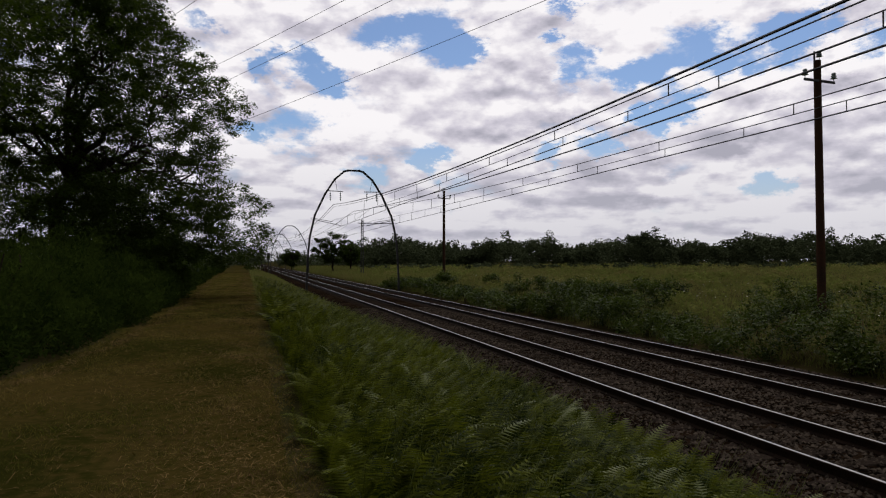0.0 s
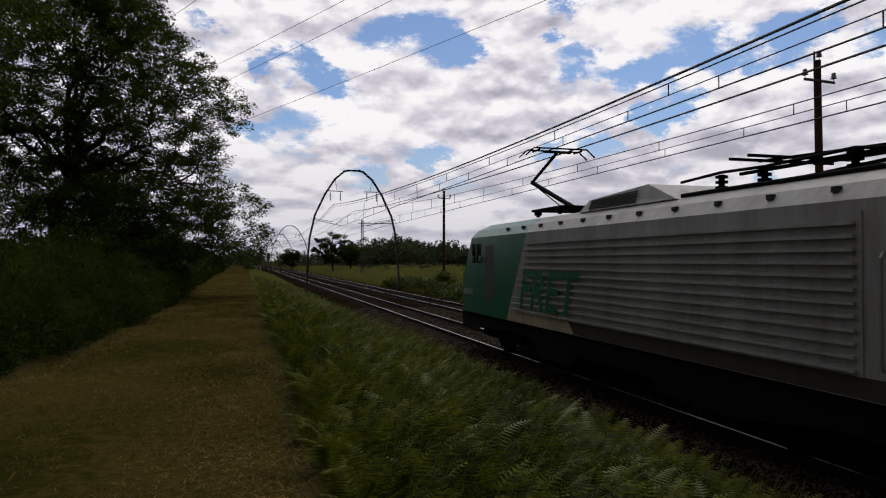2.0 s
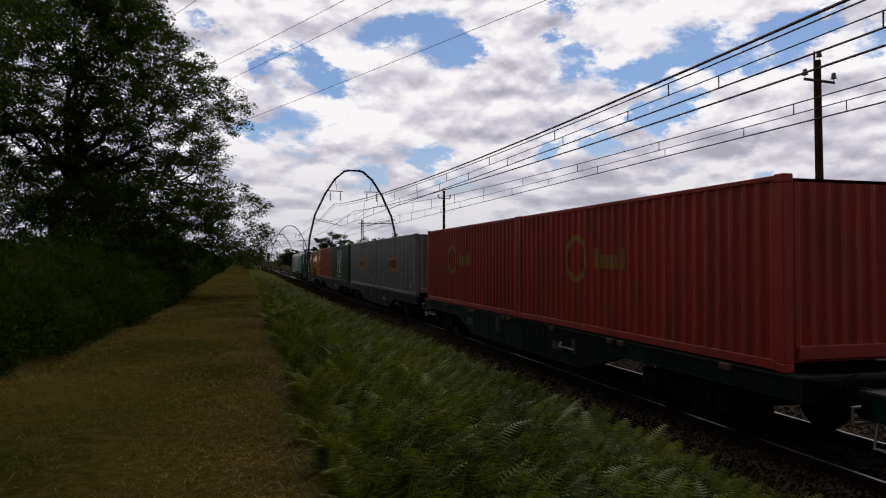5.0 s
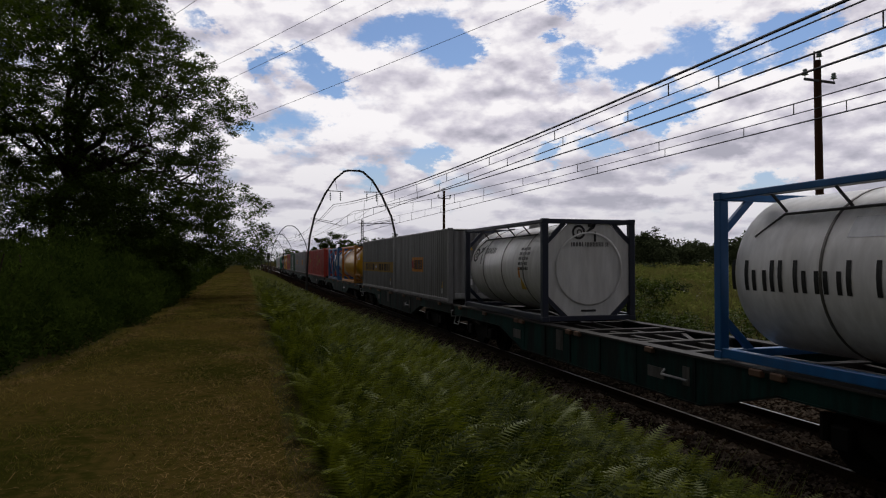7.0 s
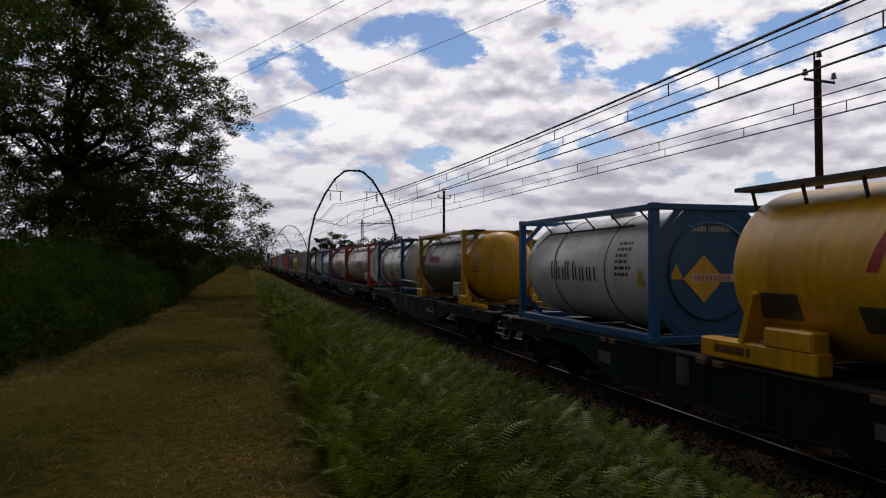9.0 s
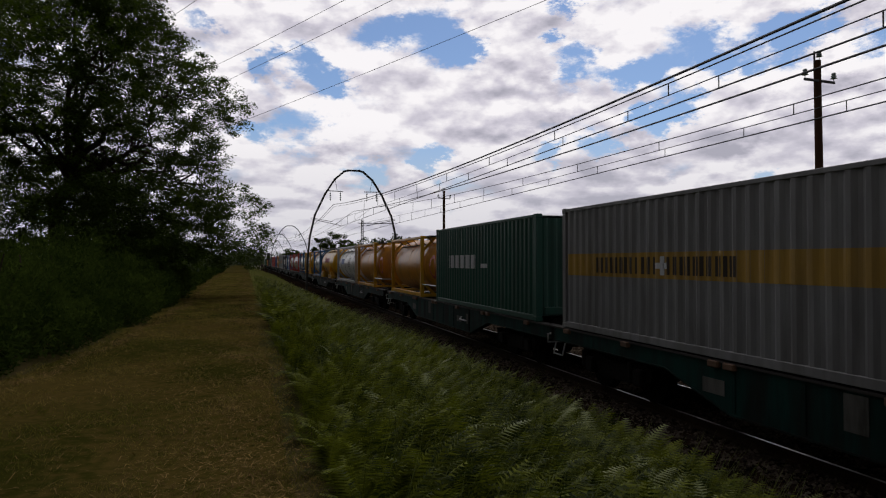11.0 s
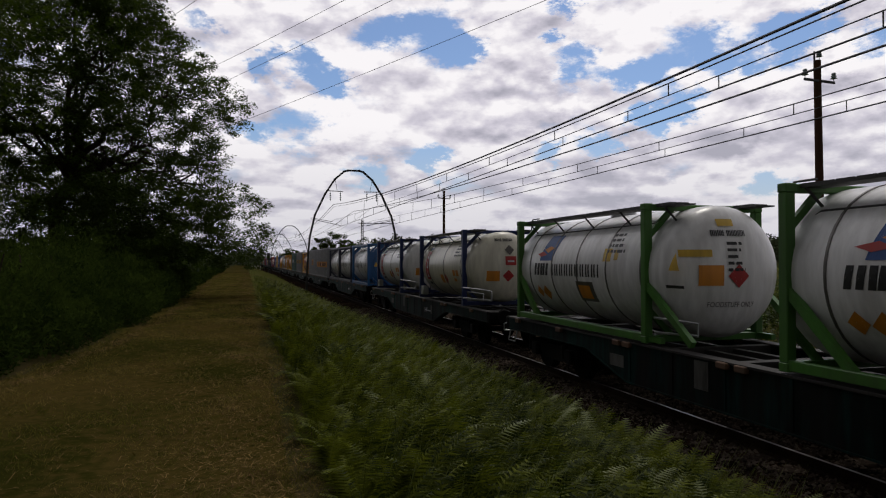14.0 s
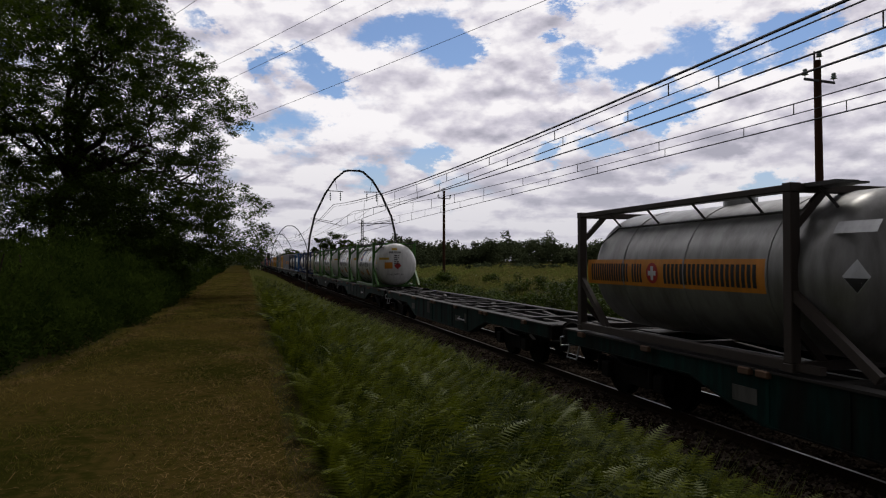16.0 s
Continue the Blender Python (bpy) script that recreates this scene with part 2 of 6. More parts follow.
def tube(bm, pts, r, seg=6):
    """One continuous round bar through the points."""
    pts = [Vector(p) for p in pts]
    rings, side = [], None
    for k, p in enumerate(pts):
        d = (pts[min(k + 1, len(pts) - 1)] - pts[max(k - 1, 0)]).normalized()
        side = d.orthogonal().normalized() if side is None else (side - d * side.dot(d)).normalized()
        t = d.cross(side)
        rings.append([bm.verts.new(p + (side * math.cos(q) + t * math.sin(q)) * r) for q in (2 * math.pi * i / seg for i in range(seg))])
    for a, b in zip(rings, rings[1:]):
        for i in range(seg):
            bm.faces.new((a[i], a[(i + 1) % seg], b[(i + 1) % seg], b[i]))
    bm.faces.new(rings[0]), bm.faces.new(rings[-1])
    return bm


def sweep(bm, profile, y0, y1, steps=1):
    """Extrudes a closed profile of (x, z) along y."""
    rings = [[bm.verts.new((x, y0 + (y1 - y0) * k / steps, z)) for x, z in profile] for k in range(steps + 1)]
    n = len(profile)
    for a, b in zip(rings, rings[1:]):
        for i in range(n):
            bm.faces.new((a[i], a[(i + 1) % n], b[(i + 1) % n], b[i]))
    bm.faces.new(rings[0]), bm.faces.new(rings[-1])
    return bm


def thing(name, label, category, m=None, group="", kind=""):
    ob = new(name)
    if m is not None:
        ob.matrix_basis = m
    return tagged(ob, label, category, group, kind)


# ---------------------------------------------------------------- ground
def ground_z(x, y):
    """Height of the land: mown path on a low bank, the track bed, then the meadow."""
    x, y = np.asarray(x, float), np.asarray(y, float)
    z = np.interp(x, [-400, -60, -12, -4.2, -3.2, 0.5, 1.2, 4.6, 5.4, 14.6, 16.0, 19, 40, 200, 600],
                  [3.0, 2.0, 1.1, 1.0, 0.9, 0.9, 0.75, -0.35, -0.6, -0.6, -0.1, 0.15, 0.3, 1.5, 2.5])
    wave = 0.05 * np.sin(x * 0.9 + 0.3 * y) * np.sin(y * 0.53 + x * 0.4) + 0.03 * np.sin(y * 1.7 - x * 1.1)
    flat = np.clip((np.abs(x - 9.8) - 5.0) / 2.0, 0, 1)
    return z + wave * flat


def path_edge(y):
    """Where the mown path ends at the foot of the hedge."""
    y = np.asarray(y, float)
    return np.interp(y, [-15, 6, 10.2, 12.1, 15.2, 20.8, 29, 50, 76, 190], [-3.6, -3.35, -3.05, -2.86, -2.57, -2.32, -2.30, -2.7, -3.1, -3.6]) + 0.10 * np.sin(y * 0.95) + 0.06 * np.sin(y * 2.3)


def land():
    xs = np.concatenate([np.linspace(-2500, -60, 10)[:-1], np.linspace(-60, -6, 20)[:-1], np.linspace(-6, 6, 70)[:-1], np.linspace(6, 15, 12)[:-1],
                         np.linspace(15, 40, 50)[:-1], np.linspace(40, 300, 40)[:-1], np.linspace(300, 2500, 12)])
    ys = np.concatenate([np.linspace(-2000, -20, 10)[:-1], np.linspace(-20, 40, 130)[:-1], np.linspace(40, 300, 110)[:-1], np.linspace(300, 4500, 16)])
    X, Y = np.meshgrid(xs, ys)
    Z = ground_z(X, Y)
    n = len(xs)
    idx = np.arange(len(xs) * len(ys)).reshape(len(ys), n)
    faces = np.stack([idx[:-1, :-1], idx[:-1, 1:], idx[1:, 1:], idx[1:, :-1]], -1).reshape(-1, 4)
    ob = arrays("ground", np.stack([X, Y, Z], -1).reshape(-1, 3), faces, M["soil"], smooth=True)
    tagged(ob, "uneven green and brown rough ground along a railway", "ground", kind="structure")
    # the mown path is a sheet of its own on the bank
    ys = np.concatenate([np.linspace(-15, 40, 160)[:-1], np.linspace(40, 260, 110)])
    verts, faces = [], []
    for k, y in enumerate(ys):
        le = float(path_edge(y)) - 0.35
        ri = 0.42 + 0.10 * math.sin(y * 0.21) + 0.06 * math.sin(y * 1.1 + 1)
        for i in range(13):
            x = le + (ri - le) * i / 12
            verts.append((x, y, float(ground_z(x, y)) + 0.012 - (0.02 if i in (0, 12) else 0)))
    for k in range(len(ys) - 1):
        for i in range(12):
            a = k * 13 + i
            faces.append((a, a + 1, a + 14, a + 13))
    ob = arrays("path", verts, faces, M["mown"], smooth=True)
    tagged(ob, "mown grass path, dry and yellowish, beside ferns", "path", kind="structure")


land()


# ---------------------------------------------------------------- railway
RAIL = [(-0.07, -0.17), (0.07, -0.17), (0.07, -0.155), (0.012, -0.13), (0.012, -0.05), (0.034, -0.04), (0.036, -0.008), (0.028, 0.0),
        (-0.028, 0.0), (-0.036, -0.008), (-0.034, -0.04), (-0.012, -0.05), (-0.012, -0.13), (-0.07, -0.155)]
HEAD = [(-0.021, 0.0), (0.021, 0.0), (0.018, 0.003), (-0.018, 0.003)]


def railway():
    bm = bmesh.new()
    mid = TRACK_X + SPACING / 2
    sweep(bm, [(mid - 5.1, -0.75), (mid + 5.1, -0.75), (mid + 4.0, -0.24), (mid + 3.3, -0.18), (mid + 0.5, -0.18), (mid, -0.23), (mid - 0.5, -0.18),
               (mid - 3.3, -0.18), (mid - 4.0, -0.24)], -80, 620, 1)
    bed = part("ballast", bm, M["ballast"])
    tagged(bed, "brown-grey crushed stone ballast under two tracks", "ballast", kind="structure")
    for k in range(4):
        x = TRACK_X + (-0.7525 if k % 2 == 0 else 0.7525) + (SPACING if k > 1 else 0)
        r = thing("rail", "rusty steel rail with a polished running surface", "rail", pose(x, 0, 0), "rails of the double track")
        part("web", sweep(bmesh.new(), RAIL, -80, 620), M["rust"], r, "rusty rail foot and web")
        part("running_surface", sweep(bmesh.new(), HEAD, -80, 620), M["railhead"], r, "bright polished steel")
    sl = box(bmesh.new(), -1.3, 1.3, -0.13, 0.13, -0.30, -0.162, 0.015)
    first = part("sleeper", sl, M["sleeper"], bed)
    rng = random.Random(3)
    for track in range(2):
        for k in range(110):
            y = 4 + 0.6 * k
            o = first if (track, k) == (0, 0) else new("sleeper", first.data)
            o.parent = bed
            o.matrix_basis = pose(TRACK_X + SPACING * track + rng.uniform(-.03, .03), y, rng.uniform(-.012, .004), 0, 0, rng.uniform(-.8, .8))
    bm = bmesh.new()
    for track in range(2):
        for k in range(300):
            x, y = TRACK_X + SPACING * track, 70 + 0.6 * k
            box(bm, x - 1.3, x + 1.3, y - .13, y + .13, -.28, -.162)
    tagged(part("far_sleepers", bm, M["sleeper"], bed), kind="stuff")
    # loose stones on the near shoulder and between the rails
    g = np.random.default_rng(5)
    n = 52000
    y = 4 + 36 * g.random(n) ** 1.5
    x = 5.0 + 9.6 * g.random(n)
    zt = np.interp(x, [mid - 5.1, mid - 4.0, mid - 3.3, mid + 3.3, mid + 4.0, mid + 5.1], [-0.75, -0.24, -0.18, -0.18, -0.24, -0.75])
    size = g.uniform(0.018, 0.046, n)
    octa = np.array([(1, 0, 0), (0, 1, 0), (-1, 0, 0), (0, -1, 0), (0, 0, .8), (0, 0, -.8)], float)
    tri = np.array([(0, 1, 4), (1, 2, 4), (2, 3, 4), (3, 0, 4)])
    ang = g.random(n) * 6.28
    jit = 1 + g.uniform(-.35, .35, (n, 6, 1))
    v = octa[None] * jit * size[:, None, None]
    c, s = np.cos(ang)[:, None], np.sin(ang)[:, None]
    v = np.stack([v[..., 0] * c - v[..., 1] * s, v[..., 0] * s + v[..., 1] * c, v[..., 2]], -1)
    v += np.stack([x, y, zt + size * 0.3], -1)[:, None]
    f = (tri[None] + (np.arange(n) * 6)[:, None, None]).reshape(-1, 3)
    ob = arrays("ballast_stones", v.reshape(-1, 3), f, M["stone"], bed)
    tagged(ob, kind="stuff")


railway()

MID = TRACK_X + SPACING / 2


def arch(y, rise=1.0):
    """A pointed steel overhead-line portal over both tracks."""
    a = thing("catenary_arch", "black pointed steel arch carrying the overhead line", "catenary mast", pose(MID, y, 0), "overhead line arches")
    half = [(4.36, -0.7), (4.36, 0.6), (4.25, 3.0), (4.08, 4.8), (3.62, 6.85), (2.68, 8.85), (1.78, 10.25), (0.92, 11.0), (0.55, 11.12)]
    for side in (-1, 1):
        bm = bmesh.new()
        pts = [(side * x, 0, z if z < 1 else z * rise) for x, z in half]
        for p, q in zip(pts, pts[1:]):
            beam(bm, p, q, 0.17, 0.17)
            rod(bm, (q[0], -.09, q[2]), (q[0], .09, q[2]), 0.11, seg=8)
        part("leg", bm, M["steel_dark"], a)
        bm = bmesh.new()
        x0 = side * 2.55
        beam(bm, (x0, 0, 9.15 * rise), (side * 1.0, 0, 9.13 * rise), 0.07, 0.07)
        part("cross_arm", bm, M["steel_dark"], a)
        bm = bmesh.new()
        beam(bm, (side * 1.75, 0, 10.25 * rise), (side * 1.55, 0, 9.15 * rise), 0.03, 0.03)
        part("hanger", bm, M["steel_dark"], a)
        for xx in (side * 2.2, side * 1.25):
            bm = bmesh.new()
            for k in range(4):
                zz = 8.95 * rise - 0.19 * k
                rod(bm, (xx, 0, zz), (xx, 0, zz - 0.08), 0.09, 0.05)
            rod(bm, (xx, 0, 9.1 * rise), (xx, 0, 8.2 * rise), 0.018, seg=6)
            part("insulator", bm, M["glass_green"], a, "string of grey glass insulators")
        bm = bmesh.new()
        beam(bm, (side * 4.0, 0, 6.5), (side * 1.2, 0, 5.9), 0.05, 0.05)
        beam(bm, (side * 4.0, 0, 6.6), (side * 2.0, 0, 6.25), 0.04, 0.04)
        part("registration_arm", bm, M["steel_dark"], a)
    beamed = beam(bmesh.new(), (-0.6, 0, 11.12 * rise), (0.6, 0, 11.12 * rise), 0.16, 0.16)
    part("crown", beamed, M["steel_dark"], a)
    return a


ARCHES = (-30.0, 65.6, 166.0, 220.0, 268.0, 330.0)
for y in ARCHES:
    arch(y, 1.0 if y < 100 else 0.97)


def wire(name, x, r, low, bend, end, label):
    """An overhead wire: lowest near the camera's place, hung from the first arch, then from arch to arch."""
    y1 = ARCHES[1]
    line = [(x, y, low + bend * (y - 12.0) ** 2) for y in np.linspace(-32, y1, 26)]
    top = line[-1][2]
    for a, b in zip(ARCHES[1:], ARCHES[2:]):
        for k in range(1, 11):
            t = k / 10
            line.append((x, a + (b - a) * t, top + (end - top) * min(1, (a + (b - a) * t - y1) / 60) - bend * (b - a) ** 2 * t * (1 - t)))
    ob = part(name, tube(bmesh.new(), line, r, 5), M["wire"])
    return tagged(ob, label, "overhead wire", "overhead line wires")


def catenary():
    for x, shift in ((TRACK_X, 0), (TRACK_X + SPACING, 1)):
        wire("messenger_wire", x, 0.014, 6.02, 0.00058, 7.7, "sagging carrier wire of the overhead line")
        wire("auxiliary_wire", x, 0.011, 5.79, 0.00022, 6.4, "thin auxiliary wire of the overhead line")
        wire("contact_wire", x, 0.016, 5.57, 0.00001, 5.6, "straight contact wire over the track")
        w = thing("dropper_set", "short droppers between overhead wires", "dropper", pose(x, 0, 0), "overhead line droppers")
        for k in range(15):
            y = (7.05, 10.3, 13.3)[k] + 0.9 * shift if k < 3 else 16.5 + 4.0 * (k - 3) + shift
            part("dropper", rod(bmesh.new(), (0, y, 5.57), (0, y, 5.79 + .00022 * (y - 12) ** 2), 0.011, seg=5), M["wire"], w)
        for k in range(9):
            y = 6.6 + 5.2 * k + 0.8 * shift
            part("dropper", rod(bmesh.new(), (0, y, 5.79 + .00022 * (y - 12) ** 2), (0, y, 6.02 + .00058 * (y - 12) ** 2), 0.013, seg=5), M["wire"], w)
    wire("feeder_cable", TRACK_X - 0.05, 0.026, 6.10, 0.00062, 8.2, "thick black feeder cable above the track")
    wire("feeder_cable", MID, 0.022, 5.98, 0.00045, 7.4, "thick black feeder cable between the tracks")


catenary()


def telegraph_pole(x, y, top, lean):
    p = thing("telegraph_pole", "weathered brown wooden pole with glass insulators in the meadow", "utility pole", pose(x, y, float(ground_z(x, y)), 0, lean, 0), "poles beside the railway")
    h = top - float(ground_z(x, y))
    bm = rod(bmesh.new(), (0, 0, -0.3), (0, 0, h), 0.17, 0.135, seg=14)
    part("shaft", bm, M["pole"], p, smooth=False)
    bm = beam(bmesh.new(), (-0.72, -.1, h - 0.78), (0.72, -.1, h - 0.85), 0.06, 0.09)
    part("crossarm", bm, M["steel_dark"], p)
    for xx, zz in ((-0.68, h - 0.70), (0.68, h - 0.77), (0.0, h + 0.05)):
        bm = bmesh.new()
        rod(bm, (xx, -.1, zz - .1), (xx, -.1, zz + .1), 0.015, seg=6)
        for k in range(3):
            rod(bm, (xx, -.1, zz + .08 + .08 * k), (xx, -.1, zz + .14 + .08 * k), 0.13 - .02 * k, 0.07, seg=10)
        part("insulator", bm, M["glass_green"], p, "green glass insulator")
    bm = beam(bmesh.new(), (-.13, 0, h - .1), (-.13, 0, h + .35), 0.05, 0.05)
    part("spike", bm, M["steel_dark"], p)


telegraph_pole(21.42, 21.95, 10.35, -0.7)
telegraph_pole(21.0, 74.0, 10.3, 0)


def lattice_mast(x, y, top):
    g0 = float(ground_z(x, y))
    p = thing("lattice_mast", "grey steel lattice mast with a side arm beside the line", "mast", pose(x, y, g0))
    h = top - g0
    for sx in (-1, 1):
        for sy in (-1, 1):
            part("leg", beam(bmesh.new(), (sx * .22, sy * .22, 0), (sx * .16, sy * .16, h), .07, .07), M["steel_dark"], p)
    n = 14
    for sy in (-1, 1):
        bm = bmesh.new()
        for k in range(n):
            a, b = h * k / n, h * (k + 1) / n
            s = 1 if k % 2 else -1
            beam(bm, (-s * .19, sy * .19, a), (s * .19, sy * .19, b), .04, .04)
            beam(bm, (-.19, sy * .19, b), (.19, sy * .19, b), .05, .05)
        part("lacing", bm, M["steel_dark"], p)
    part("arm", beam(beam(bmesh.new(), (-.8, 0, h - .6), (5.4, 0, h - .55), .09, .12), (0, 0, h - 1.0), (4.0, 0, h - .6), .05, .05), M["steel_dark"], p)


lattice_mast(19.8, 123.0, 9.9)


def power_line():
    """Four wires of a line that crosses high over the path."""
    for a, b in (((-22.3, 130.36, 38.34), (-0.87, 62.15, 27.51)), ((-12.9, 127.81, 32.5), (13.19, 58.18, 27.9)),
                 ((-11.01, 127.32, 30.06), (16.94, 57.12, 27.66)), ((-10.04, 127.17, 23.05), (30.06, 53.42, 27.32))):
        a, b = Vector(a), Vector(b)
        bm = bmesh.new()
        pts = [a + (b - a) * t - Vector((0, 0, 1.0 * t * (1 - t))) for t in (k / 14 for k in range(15))]
        tube(bm, pts, 0.028, 5)
        ob = part("power_line_wire", bm, M["wire"])
        tagged(ob, "thin grey power line wire high over the path", "power line", "power line wires")


power_line()
# ---------------------------------------------------------------- the train
def paint(name, colour, rough=0.5, dirt=(0.05, 0.042, 0.035), amount=0.45, metal=0.0):
    return material(name, colour, tuple(c * 0.72 for c in colour), rough, metal, grain=7, stain=0.7, bump=0.06, amount=0.5, dirt=dirt, dirt_amount=amount, streak=True)


T = {
    "red": paint("red_container_paint", (0.46, 0.060, 0.022), 0.55),
    "crimson": paint("crimson_container_paint", (0.50, 0.035, 0.022), 0.55),
    "green": paint("green_container_paint", (0.008, 0.085, 0.030), 0.5, amount=0.2),
    "teal_box": paint("teal_container_paint", (0.010, 0.085, 0.060), 0.5, amount=0.25),
    "grey": paint("grey_container_paint", (0.225, 0.228, 0.238), 0.5, amount=0.4),
    "white": paint("white_tank_paint", (0.86, 0.86, 0.86), 0.3, dirt=(0.26, 0.23, 0.18), amount=0.3),
    "dull": paint("dull_aluminium_cladding", (0.36, 0.36, 0.355), 0.36, amount=0.55, metal=0.5),
    "sooty": paint("sooty_steel_cladding", (0.16, 0.15, 0.14), 0.4, amount=0.6, metal=0.5),
    "yellow": paint("yellow_tank_paint", (0.80, 0.42, 0.012), 0.32, dirt=(0.20, 0.09, 0.02), amount=0.45),
    "orange": paint("orange_yellow_tank_paint", (0.66, 0.27, 0.02), 0.35, dirt=(0.16, 0.07, 0.02), amount=0.5),
    "blue": paint("blue_frame_paint", (0.010, 0.115, 0.33), 0.38, amount=0.18),
    "deep_blue": paint("deep_blue_frame_paint", (0.012, 0.030, 0.14), 0.45, amount=0.3),
    "cream": paint("cream_white_tank_paint", (0.76, 0.73, 0.60), 0.32, dirt=(0.26, 0.23, 0.15), amount=0.35),
    "navy": paint("navy_frame_paint", (0.010, 0.017, 0.045), 0.45, amount=0.3),
    "red_frame": paint("red_frame_paint", (0.48, 0.045, 0.02), 0.45, amount=0.3),
    "lime": paint("green_frame_paint", (0.06, 0.20, 0.025), 0.45, amount=0.35),
    "brown": paint("rusty_brown_frame", (0.045, 0.032, 0.026), 0.7, amount=0.5),
    "teal": material("teal_wagon_paint", (0.004, 0.034, 0.029), (0.0015, 0.0045, 0.004), 0.7, grain=7, stain=0.5, bump=0.06, amount=0.6, each=1.0,
                     dirt=(0.009, 0.007, 0.006), dirt_amount=0.85, streak=True),
    # grime, taken to near-black so the colour holds the shade under the train
    "running": paint("grimy_shaded_gear", (0.0045, 0.0038, 0.0033), 0.9, dirt=(0.012, 0.009, 0.007), amount=0.3),
    # paler than the gear: dust, plus sky light on the tops put into colour
    "deck": paint("dusty_skylit_deck", (0.016, 0.013, 0.011), 0.75, dirt=(0.008, 0.006, 0.005), amount=0.6),
    "rusty": paint("rusty_bracket", (0.13, 0.068, 0.036), 0.8, amount=0.4),
    "loco_green": paint("locomotive_green", (0.006, 0.185, 0.105), 0.32, amount=0.15),
    "loco_grey": paint("locomotive_grey", (0.43, 0.43, 0.42), 0.42, dirt=(0.10, 0.08, 0.06), amount=0.4),
    "loco_beige": paint("locomotive_beige", (0.60, 0.50, 0.34), 0.5, amount=0.4),
    "loco_dark": paint("locomotive_dark_grey", (0.06, 0.06, 0.06), 0.6, amount=0.4),
    "glass": material("dark_window_glass", (0.01, 0.012, 0.013), rough=0.08, bump=0),
    "black": paint("black_lettering", (0.012, 0.012, 0.014), 0.5, amount=0.1),
    "ink_white": paint("white_lettering", (0.70, 0.72, 0.76), 0.5, amount=0.15),
    "ink_yellow": paint("yellow_lettering", (0.72, 0.46, 0.05), 0.5, amount=0.25),
    "ink_orange": paint("orange_sign", (0.72, 0.27, 0.02), 0.5, amount=0.2),
    "ink_red": paint("red_lettering", (0.45, 0.02, 0.02), 0.5, amount=0.15),
    "ink_blue": paint("blue_sign", (0.02, 0.09, 0.32), 0.5, amount=0.15),
    "gold": paint("faded_gold_lettering", (0.42, 0.25, 0.035), 0.55, amount=0.3),
    "plate": paint("dirty_data_panel", (0.13, 0.13, 0.12), 0.7, dirt=(0.012, 0.010, 0.008), amount=0.8),
    "galv": paint("galvanised_steel", (0.45, 0.46, 0.47), 0.4, amount=0.3, metal=0.6),
    "lamp": material("headlight_lens", (0.7, 0.7, 0.68), rough=0.1, bump=0),
}
for name in ("teal", "running", "plate"):
    T[name].node_tree.nodes["Principled BSDF"].inputs["Specular IOR Level"].default_value = 0.12
FLOOR = 1.117
MOVERS = []          # (object, place along the train, height)


def rides(ob, q, z):
    ob.matrix_basis = pose(TRACK_X, q, z)
    MOVERS.append((ob, q, z))
    return ob


# Surfaces on which signs and lettering lie: (d behind the front edge, z over the base) -> point, with the sign's own height over it.
def corrugation(d, depth=0.036, period=0.278):
    u = (d % period) / period
    return depth * float(np.interp(u, [0, 0.26, 0.50, 0.76, 1.0], [0, 0, 1, 1, 0]))


def on_side(depth=0.036):
    return lambda d, z, h: (-1.212 + corrugation(d, depth) - h, -d, z)


def on_flat(x):
    return lambda d, z, h: (x - h, -d, z)


def on_barrel(radius, zc):
    def f(d, z, h):
        a = (z - zc) / radius
        return (-(radius + h) * math.cos(a), -d, zc + (radius + h) * math.sin(a))
    return f


def on_end(dist, zc=0.0):
    """The rear face, seen from behind: d runs from the near side across."""
    return lambda d, z, h: (-1.219 + d, -dist - h, z)


def sheet(bm, surf, poly, h=0.005, step=0.035, zstep=0.12):
    """A thin painted shape: polygon of (d, z), cut into strips that follow the surface."""
    ds, zs = [p[0] for p in poly], [p[1] for p in poly]
    n = max(1, int(math.ceil((max(ds) - min(ds)) / step)))
    cuts = sorted(set([min(ds) + (max(ds) - min(ds)) * k / n for k in range(n + 1)]) | set(ds))
    m = len(poly)

    def span(d):
        hits = []
        for i in range(m):
            (a, za), (b, zb) = poly[i], poly[(i + 1) % m]
            if abs(a - b) < 1e-9:
                continue
            if min(a, b) - 1e-9 <= d <= max(a, b) + 1e-9:
                hits.append(za + (zb - za) * (d - a) / (b - a))
        return (min(hits), max(hits)) if hits else None

    for a, b in zip(cuts, cuts[1:]):
        if b - a < 1e-6:
            continue
        sa, sb = span(a + 1e-6), span(b - 1e-6)
        if not sa or not sb:
            continue
        k = max(1, int(math.ceil((sa[1] - sa[0]) / zstep)))
        low = [(bm.verts.new(surf(a, sa[0] + (sa[1] - sa[0]) * i / k, h)), bm.verts.new(surf(b, sb[0] + (sb[1] - sb[0]) * i / k, h))) for i in range(k + 1)]
        for p, q in zip(low, low[1:]):
            bm.faces.new((p[0], p[1], q[1], q[0]))


def rect(d, z, w, hgt, slant=0.0):
    return [(d, z), (d + w, z), (d + w + slant, z + hgt), (d + slant, z + hgt)]


def sign(root, surf, shapes, mat, name="sign", label="", h=0.005):
    bm = bmesh.new()
    for s in shapes:
        sheet(bm, surf, s, h)
    bmesh.ops.remove_doubles(bm, verts=bm.verts, dist=1e-4)
    ob = part(name, bm, mat, root, label)
    return tagged(ob, kind="stuff") if len(shapes) > 1 else ob


